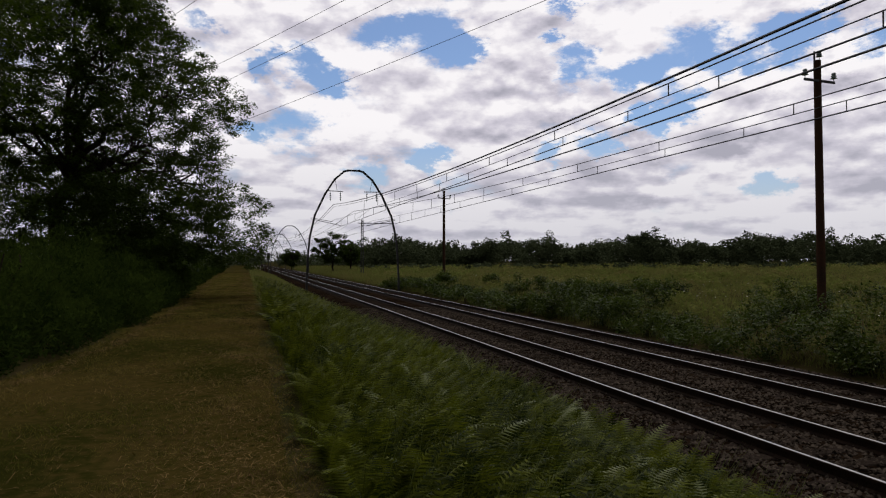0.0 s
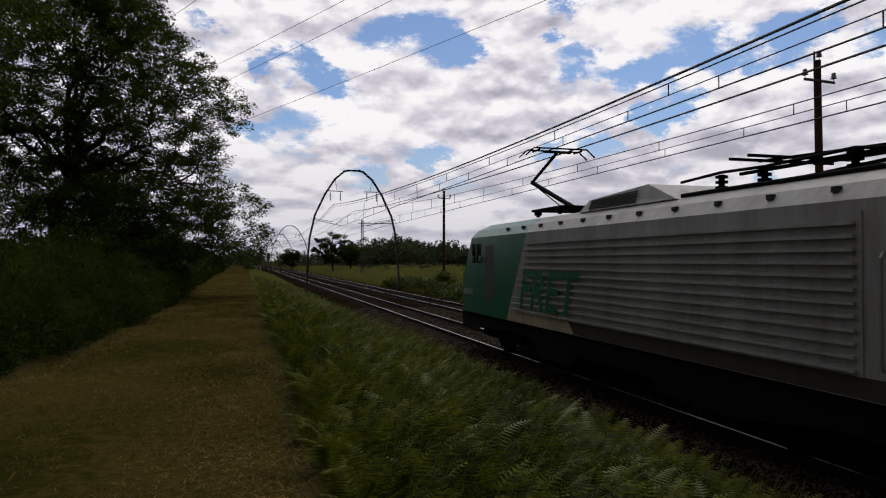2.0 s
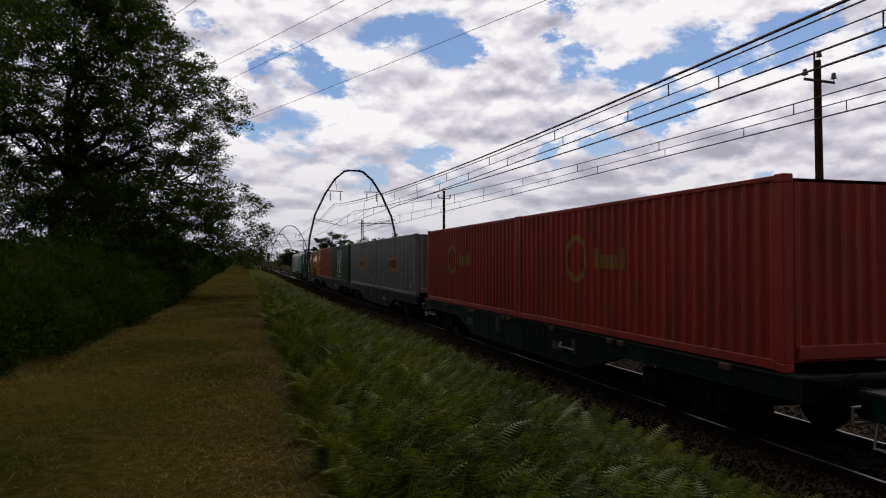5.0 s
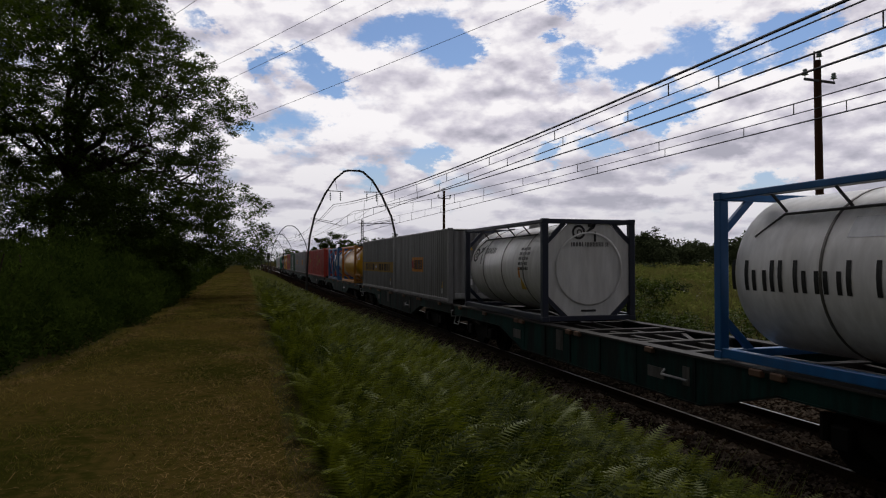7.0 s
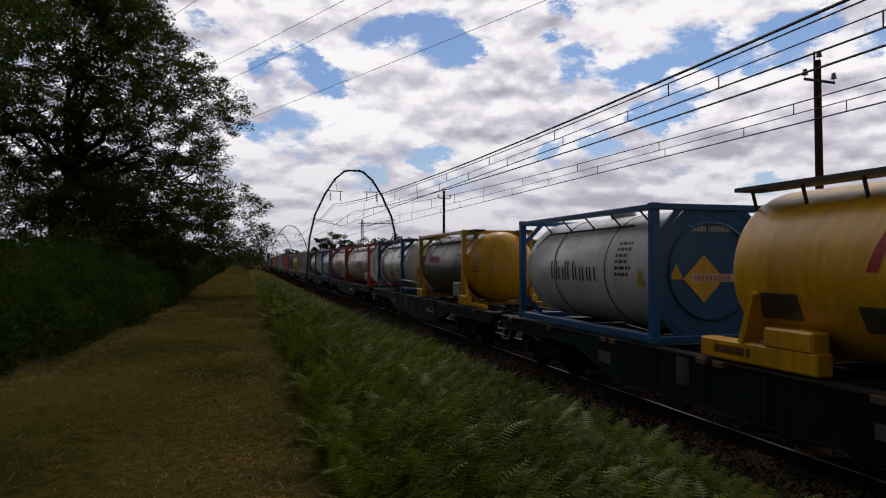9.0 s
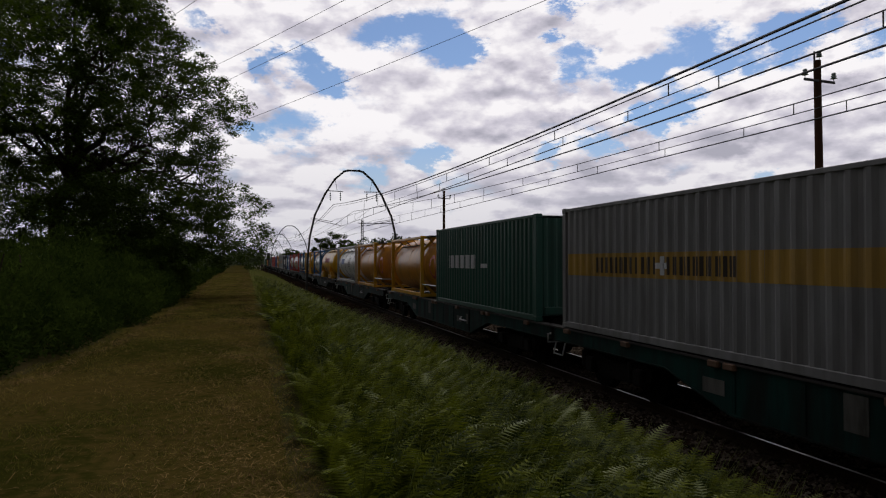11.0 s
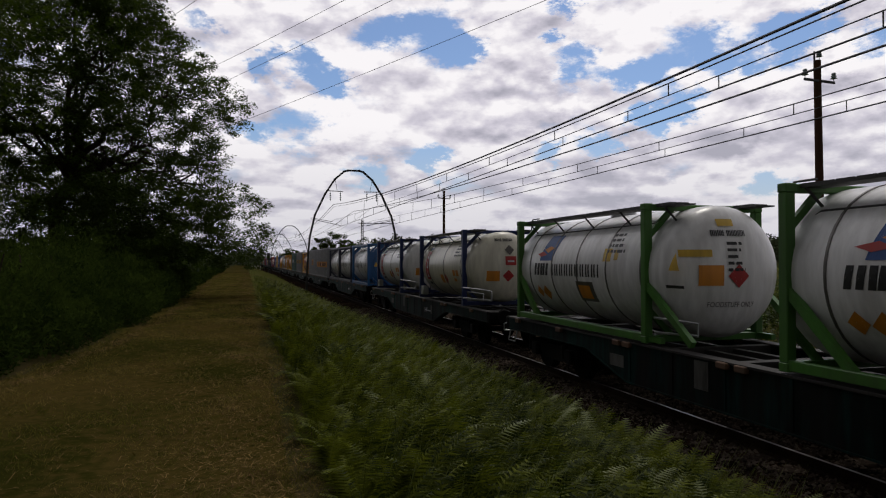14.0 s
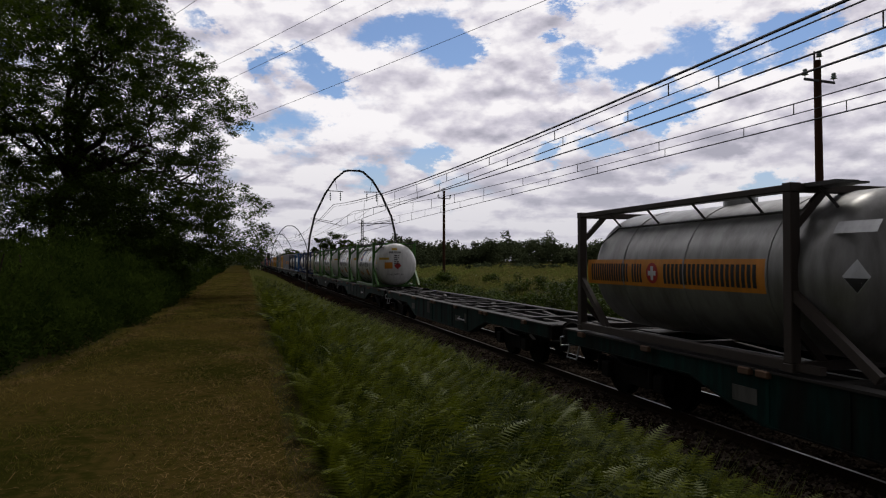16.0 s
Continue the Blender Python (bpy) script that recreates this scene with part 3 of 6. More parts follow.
def word_bars(d, z, size, pattern, width=0.62, slant=0.0, weight=0.2):
    """Bars standing for a word: U tall, l low, i narrow, space a gap."""
    out = []
    for c in pattern:
        if c == " ":
            d += size * width * 0.7
            continue
        hh = size * (1.0 if c == "U" else 0.68)
        w = size * width * (1.0 if c == "U" else 0.82 if c == "l" else 0.3)
        s = max(weight, 0.11) * size
        out.append(rect(d, z, s, size if c == "i" else hh, slant * hh / size))
        if c != "i":
            out.append(rect(d + w * 0.9 - s, z, s, hh, slant * hh / size))
        d += w + size * 0.06
    return out


def word_fit(d0, d1, z, size, pattern, slant=0.0, weight=0.2):
    """Word bars stretched to run from d0 to d1."""
    bars = word_bars(0, z, size, pattern, slant=slant, weight=weight)
    k = (d1 - d0) / max(p[0] for s in bars for p in s)
    return [[(d0 + x * k, zz) for x, zz in s] for s in bars]


def small_print(d, z, rows, w=0.55, gap=0.11, hgt=0.055, seed=1):
    rng = random.Random(seed)
    out = []
    for r in range(rows):
        x, end = d, d + w * rng.uniform(0.55, 1.0)
        while x < end:
            s = rng.uniform(0.07, 0.2)
            out.append(rect(x, z - r * gap, min(s, end - x), hgt))
            x += s + 0.035
    return out


def lettering(root, surf, body, d, z, size, mat, stretch=1.0, slant=0.0, h=0.008, bold=0.0):
    """Readable writing in the built-in font, laid on a surface."""
    cu = bpy.data.curves.new("writing", "FONT")
    cu.body, cu.size, cu.resolution_u, cu.offset = body, size, 2, bold
    tmp = new("writing_source", cu)
    me = bpy.data.meshes.new_from_object(tmp.evaluated_get(bpy.context.evaluated_depsgraph_get()))
    bpy.data.objects.remove(tmp)
    for v in me.vertices:
        v.co = surf(d + v.co.x * stretch + slant * v.co.y, z + v.co.y, h)
    for p in me.polygons:
        p.use_smooth = False
    me.update()
    me.materials.clear()
    me.materials.append(mat)
    ob = new("writing", me)
    ob.parent = root
    return ob


def diamond(d, z, r):
    return [(d - r, z), (d, z - r), (d + r, z), (d, z + r)]


def disc(d, z, r, n=20):
    return [(d + r * math.cos(6.2832 * k / n), z + r * math.sin(6.2832 * k / n)) for k in range(n)]


def ring(d, z, r, w, n=28, rz=None):
    rz = rz or r
    out = []
    for k in range(n):
        a, b = 6.2832 * k / n, 6.2832 * (k + 1) / n
        out.append([(d + r * math.cos(a), z + rz * math.sin(a)), (d + r * math.cos(b), z + rz * math.sin(b)),
                    (d + (r - w) * math.cos(b), z + (rz - w) * math.sin(b)), (d + (r - w) * math.cos(a), z + (rz - w) * math.sin(a))])
    return out


def box_container(q, length, mat, label, height=2.591, depth=0.036, end_label=None):
    root = rides(thing("shipping_container", label, "container", group="containers on the train"), q, FLOOR)
    H, L, W = height, length, 1.219
    for sx in (-1, 1):
        bm = bmesh.new()
        pts, d = [], 0.16
        while d < L - 0.16:
            pts.append(d)
            d = min([x for x in ((math.floor(d / .278) + f) * .278 for f in (0, .26, .50, .76, 1.0, 1.26)) if x > d + 1e-6])
        pts.append(L - 0.16)
        prev = None
        for d in pts:
            x = sx * (1.212 - corrugation(d, depth))
            cur = [bm.verts.new((x, -d, z)) for z in (0.14, H - 0.08)] + [bm.verts.new((x - sx * .05, -d, z)) for z in (H - 0.08, 0.14)]
            if prev:
                for i in range(4):
                    bm.faces.new((prev[i], cur[i], cur[(i + 1) % 4], prev[(i + 1) % 4]))
            prev = cur
        part("side_wall", bm, mat, root)
        part("bottom_rail", box(bmesh.new(), sx * W, sx * (W - .06), -L + .16, -.16, 0.02, 0.15, .008), mat, root)
        part("top_rail", box(bmesh.new(), sx * W, sx * (W - .06), -L + .16, -.16, H - .085, H - .015, .008), mat, root)
        for d0, d1 in ((0, .16), (L - .16, L)):
            part("corner_post", box(bmesh.new(), sx * W, sx * (W - .16), -d1, -d0, .118, H - .118, .012), mat, root)
            for z0 in (0, H - .118):
                part("corner_casting", box(bmesh.new(), sx * (W + .004), sx * (W - .162), -d1 - .004, -d0 + .004, z0, z0 + .118, .012), mat, root)
    bm = bmesh.new()
    prev = None
    for k in range(int(L / .5) * 4):
        d, z = .12 + (L - .24) * k / (int(L / .5) * 4 - 1), H - (.012, .012, .045, .045)[k % 4]
        cur = [bm.verts.new(c) for c in ((-1.165, -d, z), (1.165, -d, z), (1.165, -d, H - .08), (-1.165, -d, H - .08))]
        if prev:
            for i in range(4):
                bm.faces.new((prev[i], cur[i], cur[(i + 1) % 4], prev[(i + 1) % 4]))
        prev = cur
    part("roof", bm, mat, root)
    for d, s in ((0.04, 1), (L - .04, -1)):
        bm = bmesh.new()
        prev, n = None, 34
        for k in range(n + 1):
            x = -1.06 + 2.12 * k / n
            y = -d - s * corrugation(x + 5, .04, .25)
            cur = [bm.verts.new((x, y, .12)), bm.verts.new((x, y, H - .1)), bm.verts.new((x, y - s * .03, H - .1)), bm.verts.new((x, y - s * .03, .12))]
            if prev:
                for i in range(4):
                    bm.faces.new((prev[i], cur[i], cur[(i + 1) % 4], prev[(i + 1) % 4]))
            prev = cur
        part("end_wall", bm, mat, root)
    part("hatch", box(bmesh.new(), -1.0, 1.0, -L - .02, -L + .06, .16, .34, .01), T["galv"] if mat == T["grey"] else mat, root, "discharge hatch")
    return root


def barrel_mesh(R, zc, d0, d1, dome, seg=44):
    arc = [math.pi / 2 * k / 8 for k in range(9)]
    prof = [(d0 + dome - dome * math.cos(t), max(0.001, R * math.sin(t))) for t in arc]
    rear = [(d1 - dome + dome * math.cos(t), max(0.001, R * math.sin(t))) for t in arc][::-1]
    prof += rear
    bm = bmesh.new()
    rings = []
    for d, r in prof:
        rings.append([bm.verts.new((r * math.cos(t), -d, zc + r * math.sin(t))) for t in (6.28318 * i / seg for i in range(seg))])
    for a, b in zip(rings, rings[1:]):
        for i in range(seg):
            bm.faces.new((a[i], a[(i + 1) % seg], b[(i + 1) % seg], b[i]))
    bm.faces.new(rings[0]), bm.faces.new(rings[-1])
    return bm


def band_mesh(R, zc, d, w=0.05, h=0.012, seg=44):
    bm = bmesh.new()
    rings = []
    for dd, rr in ((d, R - .02), (d, R + h), (d + w, R + h), (d + w, R - .02)):
        rings.append([bm.verts.new((rr * math.cos(t), -dd, zc + rr * math.sin(t))) for t in (6.28318 * i / seg for i in range(seg))])
    for a, b in zip(rings, rings[1:]):
        for i in range(seg):
            bm.faces.new((a[i], a[(i + 1) % seg], b[(i + 1) % seg], b[i]))
    return bm


def tank_container(q, label, skin, frame, over=(0, 0), L=6.058, top_rails=True, plate=None, bands=3, braces=False, R=1.12, H=2.438, rear_skin=None,
                   ladder=False, feet=False, lower_rail=True, side_box=False, walkway=True):
    """A tank in an end-framed carrier; over: how far the barrel reaches past the front and rear frames."""
    root = rides(thing("tank_container", label, "tank container", group="tank containers on the train"), q, FLOOR + 0.02)
    zc = H / 2 + 0.03
    d0 = 0.16 if not over[0] else -over[0]
    d1 = L - 0.16 if not over[1] else L + over[1]
    barrel = part("barrel", barrel_mesh(R, zc, d0, d1, 0.2 if plate else 0.34 if not (over[0] or over[1]) else 0.55), skin, root, smooth=True)
    if rear_skin:
        part("rear_dome", barrel_mesh(R + .006, zc, L - .12 - .55, d1 + .008, 0.55), rear_skin, root, "painted rear dome", smooth=True)
    for k in range(bands):
        d = d0 + 0.55 + (d1 - d0 - 1.1) * (k + .5) / bands if not rear_skin else 0.5 + (L - 1.0) * (k + .5) / bands
        # on pale tanks the shadow line along each strap is put into its dark colour
        part("band", band_mesh(R, zc, d, .04, .010), T["sooty"] if skin in (T["white"], T["cream"]) else skin, barrel, "dark strap")
    w = 0.15
    for e, (a, b) in enumerate(((0.0, w), (L - w, L))):
        for sx in (-1, 1):
            part("corner_post", box(bmesh.new(), sx * 1.219, sx * (1.219 - w), -b, -a, 0.118, H - .118, .012), frame, root)
            for z0 in (0, H - .118):
                part("corner_casting", box(bmesh.new(), sx * 1.223, sx * 1.05, -b - .006, -a + .006, z0, z0 + .118, .01), frame, root)
            mid = -(a + b) / 2
            bm = bmesh.new()
            beam(bm, (sx * 1.15, mid, 0.62), (sx * 0.62, mid, 0.08), 0.07, 0.10)
            part("gusset", bm, frame, root)
            bm = bmesh.new()
            beam(bm, (sx * 1.15, mid, H - .62), (sx * 0.62, mid, H - .08), 0.07, 0.10)
            part("gusset", bm, frame, root)
        part("end_beam", box(bmesh.new(), -1.07, 1.07, -b + .01, -a - .01, 0.01, 0.13, .01), frame, root)
        part("end_beam", box(bmesh.new(), -1.07, 1.07, -b + .01, -a - .01, H - .12, H - .01, .01), frame, root)
    for sx in (-1, 1):
        if lower_rail:
            part("bottom_rail", box(bmesh.new(), sx * 1.21, sx * 1.10, -L + w, -w, 0.02, 0.16, .01), frame, root)
        if top_rails:
            part("top_rail", box(bmesh.new(), sx * 1.21, sx * 1.13, -L + w, -w, H - .11, H - .02, .01), frame, root)
        if braces:
            for a, b in ((0.1, 1.15), (L - .1, L - 1.15)) if not over[1] else ((0.1, 1.1), (L - .1, L + 1.2)):
                part("brace", beam(bmesh.new(), (sx * 1.15, -a, 1.05), (sx * 1.12, -b, 0.10), .09, .12), frame, root)
            if over[1]:
                part("rear_rail", beam(bmesh.new(), (sx * 1.12, -L, 0.08), (sx * 1.12, -L - over[1] + .5, 0.08), .09, .10), frame, root)
        if feet:
            for a in (0.1, L - .1):
                part("foot", box(bmesh.new(), sx * 1.24, sx * 1.0, -a - .45, -a + .35, .02, .34, .03), frame, root)
                part("stay", beam(bmesh.new(), (sx * 1.14, -a - .38, .3), (sx * 1.14, -a, 1.1), .12, .08), frame, root)
                part("stay", beam(bmesh.new(), (sx * 1.14, -a + .3, .3), (sx * 1.14, -a, 1.1), .12, .08), frame, root)
    if plate:
        bm = bmesh.new()
        c, e = 1.08, 0.52
        pts = [(-c, .62), (-e, .10), (e, .10), (c, .62), (c, H - .62), (e, H - .10), (-e, H - .10), (-c, H - .62)]
        for dd in (L - .10, L - .06):
            bm.faces.new([bm.verts.new((x, -dd, z)) for x, z in pts])
        bm.faces.ensure_lookup_table()
        a, b = bm.faces[:]
        va, vb = list(a.verts), list(b.verts)
        for i in range(8):
            bm.faces.new((va[i], va[(i + 1) % 8], vb[(i + 1) % 8], vb[i]))
        part("end_plate", bm, plate, root, "flat eight-sided end plate")
        part("end_dish", band_mesh(0.86, zc, L - .08, .05, .02), plate, root, smooth=True)
    if walkway:
        bm = bmesh.new()
        for k in range(int((d1 - d0 - .5) / .30)):
            box(bm, -.98, -.62, -d0 - .3 - .30 * k - .26, -d0 - .3 - .30 * k, H - .035, H - .005)
            box(bm, .62, .98, -d0 - .3 - .30 * k - .26, -d0 - .3 - .30 * k, H - .035, H - .005)
        box(bm, -.99, -.60, -d1 + .3, -d0 - .25, H - .06, H - .035)
        box(bm, .60, .99, -d1 + .3, -d0 - .25, H - .06, H - .035)
        tagged(part("walkway", bm, T["loco_dark"], root, "dark grating walkway on top"))
        for k in range(5):
            d = d0 + .7 + (d1 - d0 - 1.4) * k / 4
            part("walkway_bracket", beam(bmesh.new(), (-.95, -d, H - .06), (-.72, -d - .05, zc + .86), .03, .03), T["loco_dark"], root)
        part("pipe", tube(bmesh.new(), [(-.99, -d0 - .45, zc + .52), (-.80, -d0 - .8, zc + .82), (-.75, -d1 + 1.2, zc + .86)], .018), T["loco_dark"], root)
        part("manhole", rod(bmesh.new(), (0, -(d0 + d1) / 2, zc + R - .05), (0, -(d0 + d1) / 2, zc + R + .10), .27, seg=18), T["galv"], root, "round manhole lid")
    if ladder:
        bm = bmesh.new()
        dl = -d0 + .06
        for x in (-.62, -.22):
            tube(bm, [(x, dl, .1), (x, dl - .02, H - .35), (x, dl - .2, H + .08), (x, dl - .6, H + .08)], .018)
        for k in range(8):
            rod(bm, (-.62, dl - .01, .25 + .25 * k), (-.22, dl - .01, .25 + .25 * k), .013, seg=6)
        part("ladder", bm, T["loco_dark"], root, "thin dark ladder before the front dome")
        part("handrail", tube(bmesh.new(), [(-1.1, -L - .1, .45), (-1.1, -d1, .45), (-.9, -d1 - .15, .42), (-.9, -d1 - .15, .22), (-1.1, -L - .1, .20)], .022), T["galv"], root)
    if side_box:
        part("document_box", box(bmesh.new(), -1.225, -1.02, -L + .25, -L + 1.1, .28, .72, .015), T["galv"], root, "grey steel valve box")
    return root, on_barrel(R, zc), on_end(L - .055), zc, R


def skid_tank(q, L, label):
    """A yellow tank lying on two skids."""
    root = rides(thing("tank_container", label, "tank container", group="tank containers on the train"), q, FLOOR + 0.02)
    R, zc = 1.17, 1.28
    barrel = part("barrel", barrel_mesh(R, zc, 0.15, L, .45), T["yellow"], root, smooth=True)
    for d in (.95, 7.0):
        for sx in (-1, 1):
            part("skid", box(bmesh.new(), sx * 1.23, sx * .95, -d - 1.15, -d + 1.1, 0.0, .30, .03), T["yellow"], root)
            part("foot", box(bmesh.new(), sx * 1.24, sx * .95, -d - 1.1, -d - .25, .28, .55, .03), T["yellow"], root)
            part("stay", beam(bmesh.new(), (sx * 1.08, -d + .2, .28), (sx * 1.10, -d - .05, 1.0), .3, .1), T["yellow"], root)
        part("cradle", box(bmesh.new(), -.95, .95, -d - .3, -d + .1, .02, .5, .03), T["yellow"], root)
    bm = box(bmesh.new(), -.95, -.5, -L + .3, -.3, 2.44, 2.50)
    box(bm, .5, .95, -L + .3, -.3, 2.44, 2.50)
    part("walkway", bm, T["loco_dark"], root, "dark grating walkway on top")
    for k in range(9):
        part("walkway_bracket", beam(bmesh.new(), (-.8, -.5 - .95 * k, 2.45), (-.72, -.5 - .95 * k, 2.15), .04, .03), T["loco_dark"], root)
    s = on_barrel(R, zc)
    sign(root, s, word_fit(2.76, 6.35, 1.30, .58, "Ulllllll", .16), T["ink_red"], "lettering", "dark red lettering shapes")
    sign(root, s, [rect(.9, .62, .8, .38), rect(2.6, .55, .6, .35)], T["sooty"], "worn_patch", "sooty worn patches")
    sign(root, on_flat(-1.235), word_bars(7.1 - .9, .12, .13, "UUUUUUUUU UUUUUUUU UU", .6), T["black"], "lettering", "small dark lettering bars")
    sign(root, on_flat(-1.235), word_bars(.2, .1, .12, "UUUUUUUU U", .6), T["black"], "lettering")
    return root


# ---- wagons
WAGON = 19.55


def wagon_master():
    root = thing("container_wagon", "grimy teal steel container wagon with fish-bellied sills", "freight wagon", group="container wagons of the train")
    L = WAGON
    prof = [(0.25, 1.10), (L - .25, 1.10), (L - .25, .80), (L - 4.6, .80), (L - 6.2, .36), (6.2, .36), (4.6, .80), (.25, .80)]
    for sx in (-1, 1):
        bm = bmesh.new()
        a = [bm.verts.new((sx * 1.20, -d, z)) for d, z in prof]
        b = [bm.verts.new((sx * 1.17, -d, z)) for d, z in prof]
        bm.faces.new(a), bm.faces.new(b)
        for i in range(8):
            bm.faces.new((a[i], a[(i + 1) % 8], b[(i + 1) % 8], b[i]))
        web = part("side_sill", bm, T["teal"], root)
        bm = box(bmesh.new(), sx * 1.23, sx * 0.98, -L + .2, -.2, 1.075, 1.110)
        part("top_flange", bm, T["deck"], root)
        bm = bmesh.new()
        for (da, za), (db, zb) in zip(prof[2:], prof[3:]):
            beam(bm, (sx * 1.12, -da, za), (sx * 1.12, -db, zb), .20, .025)
        part("bottom_flange", bm, T["teal"], root)
        for d in (6.3, 7.6, 8.9, 10.2, 11.5, 13.2):
            part("stiffener", box(bmesh.new(), sx * 1.215, sx * 1.19, -d - .03, -d + .03, .40, 1.07), T["teal"], web)
        for d in (1.0, 3.4, 5.9, 6.25, 8.9, 9.3, 12.0, 14.6, 15.0, 17.9):
            part("spigot_bracket", box(bmesh.new(), sx * 1.275, sx * 1.16, -d - .12, -d + .12, 1.0, 1.10, .015), T["rusty"], root, "rusty folding spigot")
        for d, w, h in ((5.6, .5, .22), (8.2, .34, .44), (11.9, .5, .18), (12.9, .18, .3)):
            part("data_panel", box(bmesh.new(), sx * 1.212, sx * 1.19, -d - w, -d, .60, .60 + h), T["plate"], root, "faded grimy data panel")
        part("step_iron", tube(bmesh.new(), [(sx * 1.15, -.3, .8), (sx * 1.22, -.3, .5), (sx * 1.22, -.75, .5), (sx * 1.15, -.75, .8)], .018), T["galv"], root)
        part("shunter_handle", tube(bmesh.new(), [(sx * 1.20, -.12, .92), (sx * 1.25, -.05, .90), (sx * 1.25, -.05, .72), (sx * .8, -.05, .72)], .02), T["galv"], root)
        part("brake_handle", tube(bmesh.new(), [(sx * 1.2, -12.4, .78), (sx * 1.27, -12.4, .70), (sx * 1.27, -13.1, .70)], .02), T["galv"], root)
    for d in (.35, 2.9, 5.7, 7.2, 8.9, 9.75, 11.2, 12.6, 14.3, 16.9, L - .35):
        part("cross_member", box(bmesh.new(), -1.0, 1.0, -d - .10, -d + .10, .86, 1.085), T["deck"], root)
    for a, b in ((0.3, 1.25), (L - 1.25, L - .3)):
        for x0, x1 in ((-.98, -.40), (.40, .98)):
            part("deck_plate", box(bmesh.new(), x0, x1, -b, -a, 1.04, 1.07), T["deck"], root)
    for x in (-.28, .28):
        part("centre_sill", box(bmesh.new(), x - .06, x + .06, -L + .3, -.3, .80, 1.05), T["deck"], root)
    for d0, d1 in ((3.0, 5.6), (14.0, 16.6), (9.8, 11.1)):
        bm = beam(bmesh.new(), (-.95, -d0, 1.03), (-.3, -d1, 1.03), .10, .05)
        beam(bm, (.95, -d0, 1.03), (.3, -d1, 1.03), .10, .05)
        part("diagonal_brace", bm, T["deck"], root)
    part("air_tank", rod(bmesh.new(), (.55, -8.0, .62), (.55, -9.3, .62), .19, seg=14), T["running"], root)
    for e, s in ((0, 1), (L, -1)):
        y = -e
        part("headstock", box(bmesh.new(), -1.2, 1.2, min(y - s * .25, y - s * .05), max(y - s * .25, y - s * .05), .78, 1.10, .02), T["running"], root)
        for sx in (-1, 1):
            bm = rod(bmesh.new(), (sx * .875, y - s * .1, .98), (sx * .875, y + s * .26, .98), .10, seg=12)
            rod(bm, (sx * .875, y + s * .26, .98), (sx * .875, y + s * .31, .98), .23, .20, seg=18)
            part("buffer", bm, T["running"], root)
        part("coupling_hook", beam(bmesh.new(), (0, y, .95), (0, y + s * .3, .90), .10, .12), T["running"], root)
    wheel = bmesh.new()
    rod(wheel, (-.065, 0, 0), (.065, 0, 0), .46, seg=26)
    rod(wheel, (.065, 0, 0), (.095, 0, 0), .49, seg=26)
    rod(wheel, (-.075, 0, 0), (-.065, 0, 0), .18, seg=14)
    first = None
    for dc in (2.75, L - 2.75):
        for sx in (-1, 1):
            bm = bmesh.new()
            pr = [(-1.25, .62), (-.95, .72), (-.4, .62), (.4, .62), (.95, .72), (1.25, .62), (1.2, .42), (.7, .42), (.45, .30), (-.45, .30), (-.7, .42), (-1.2, .42)]
            a = [bm.verts.new((sx * 1.06, -dc + y, z)) for y, z in pr]
            b = [bm.verts.new((sx * .96, -dc + y, z)) for y, z in pr]
            bm.faces.new(a), bm.faces.new(b)
            for i in range(12):
                bm.faces.new((a[i], a[(i + 1) % 12], b[(i + 1) % 12], b[i]))
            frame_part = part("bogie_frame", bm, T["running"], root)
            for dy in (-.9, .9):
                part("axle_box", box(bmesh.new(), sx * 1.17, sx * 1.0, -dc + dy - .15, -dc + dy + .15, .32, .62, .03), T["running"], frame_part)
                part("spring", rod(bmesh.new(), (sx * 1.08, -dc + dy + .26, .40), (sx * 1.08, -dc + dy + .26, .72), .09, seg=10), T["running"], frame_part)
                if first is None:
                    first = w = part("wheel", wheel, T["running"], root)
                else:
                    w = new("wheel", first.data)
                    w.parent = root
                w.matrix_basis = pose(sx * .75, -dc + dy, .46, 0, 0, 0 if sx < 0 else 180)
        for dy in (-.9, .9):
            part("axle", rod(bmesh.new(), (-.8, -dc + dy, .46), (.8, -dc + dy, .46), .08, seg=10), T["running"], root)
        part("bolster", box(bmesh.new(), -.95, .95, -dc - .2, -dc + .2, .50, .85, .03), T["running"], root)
    return root


WAGON_FRONTS = (-55.4, -74.9, -94.55, -115.0, -135.05, -155.0, -174.4, -194.75, -215.2, -235.2, -255.3, -275.6, -294.75, -314.6, -334.5, -355.6, -376.35, -396.25, -416.1, -436.1)


def wagons():
    m = rides(wagon_master(), WAGON_FRONTS[0], 0.0)
    for q in WAGON_FRONTS[1:]:
        rides(copy_thing(m, pose(0, 0, 0)), q, 0.0)


wagons()


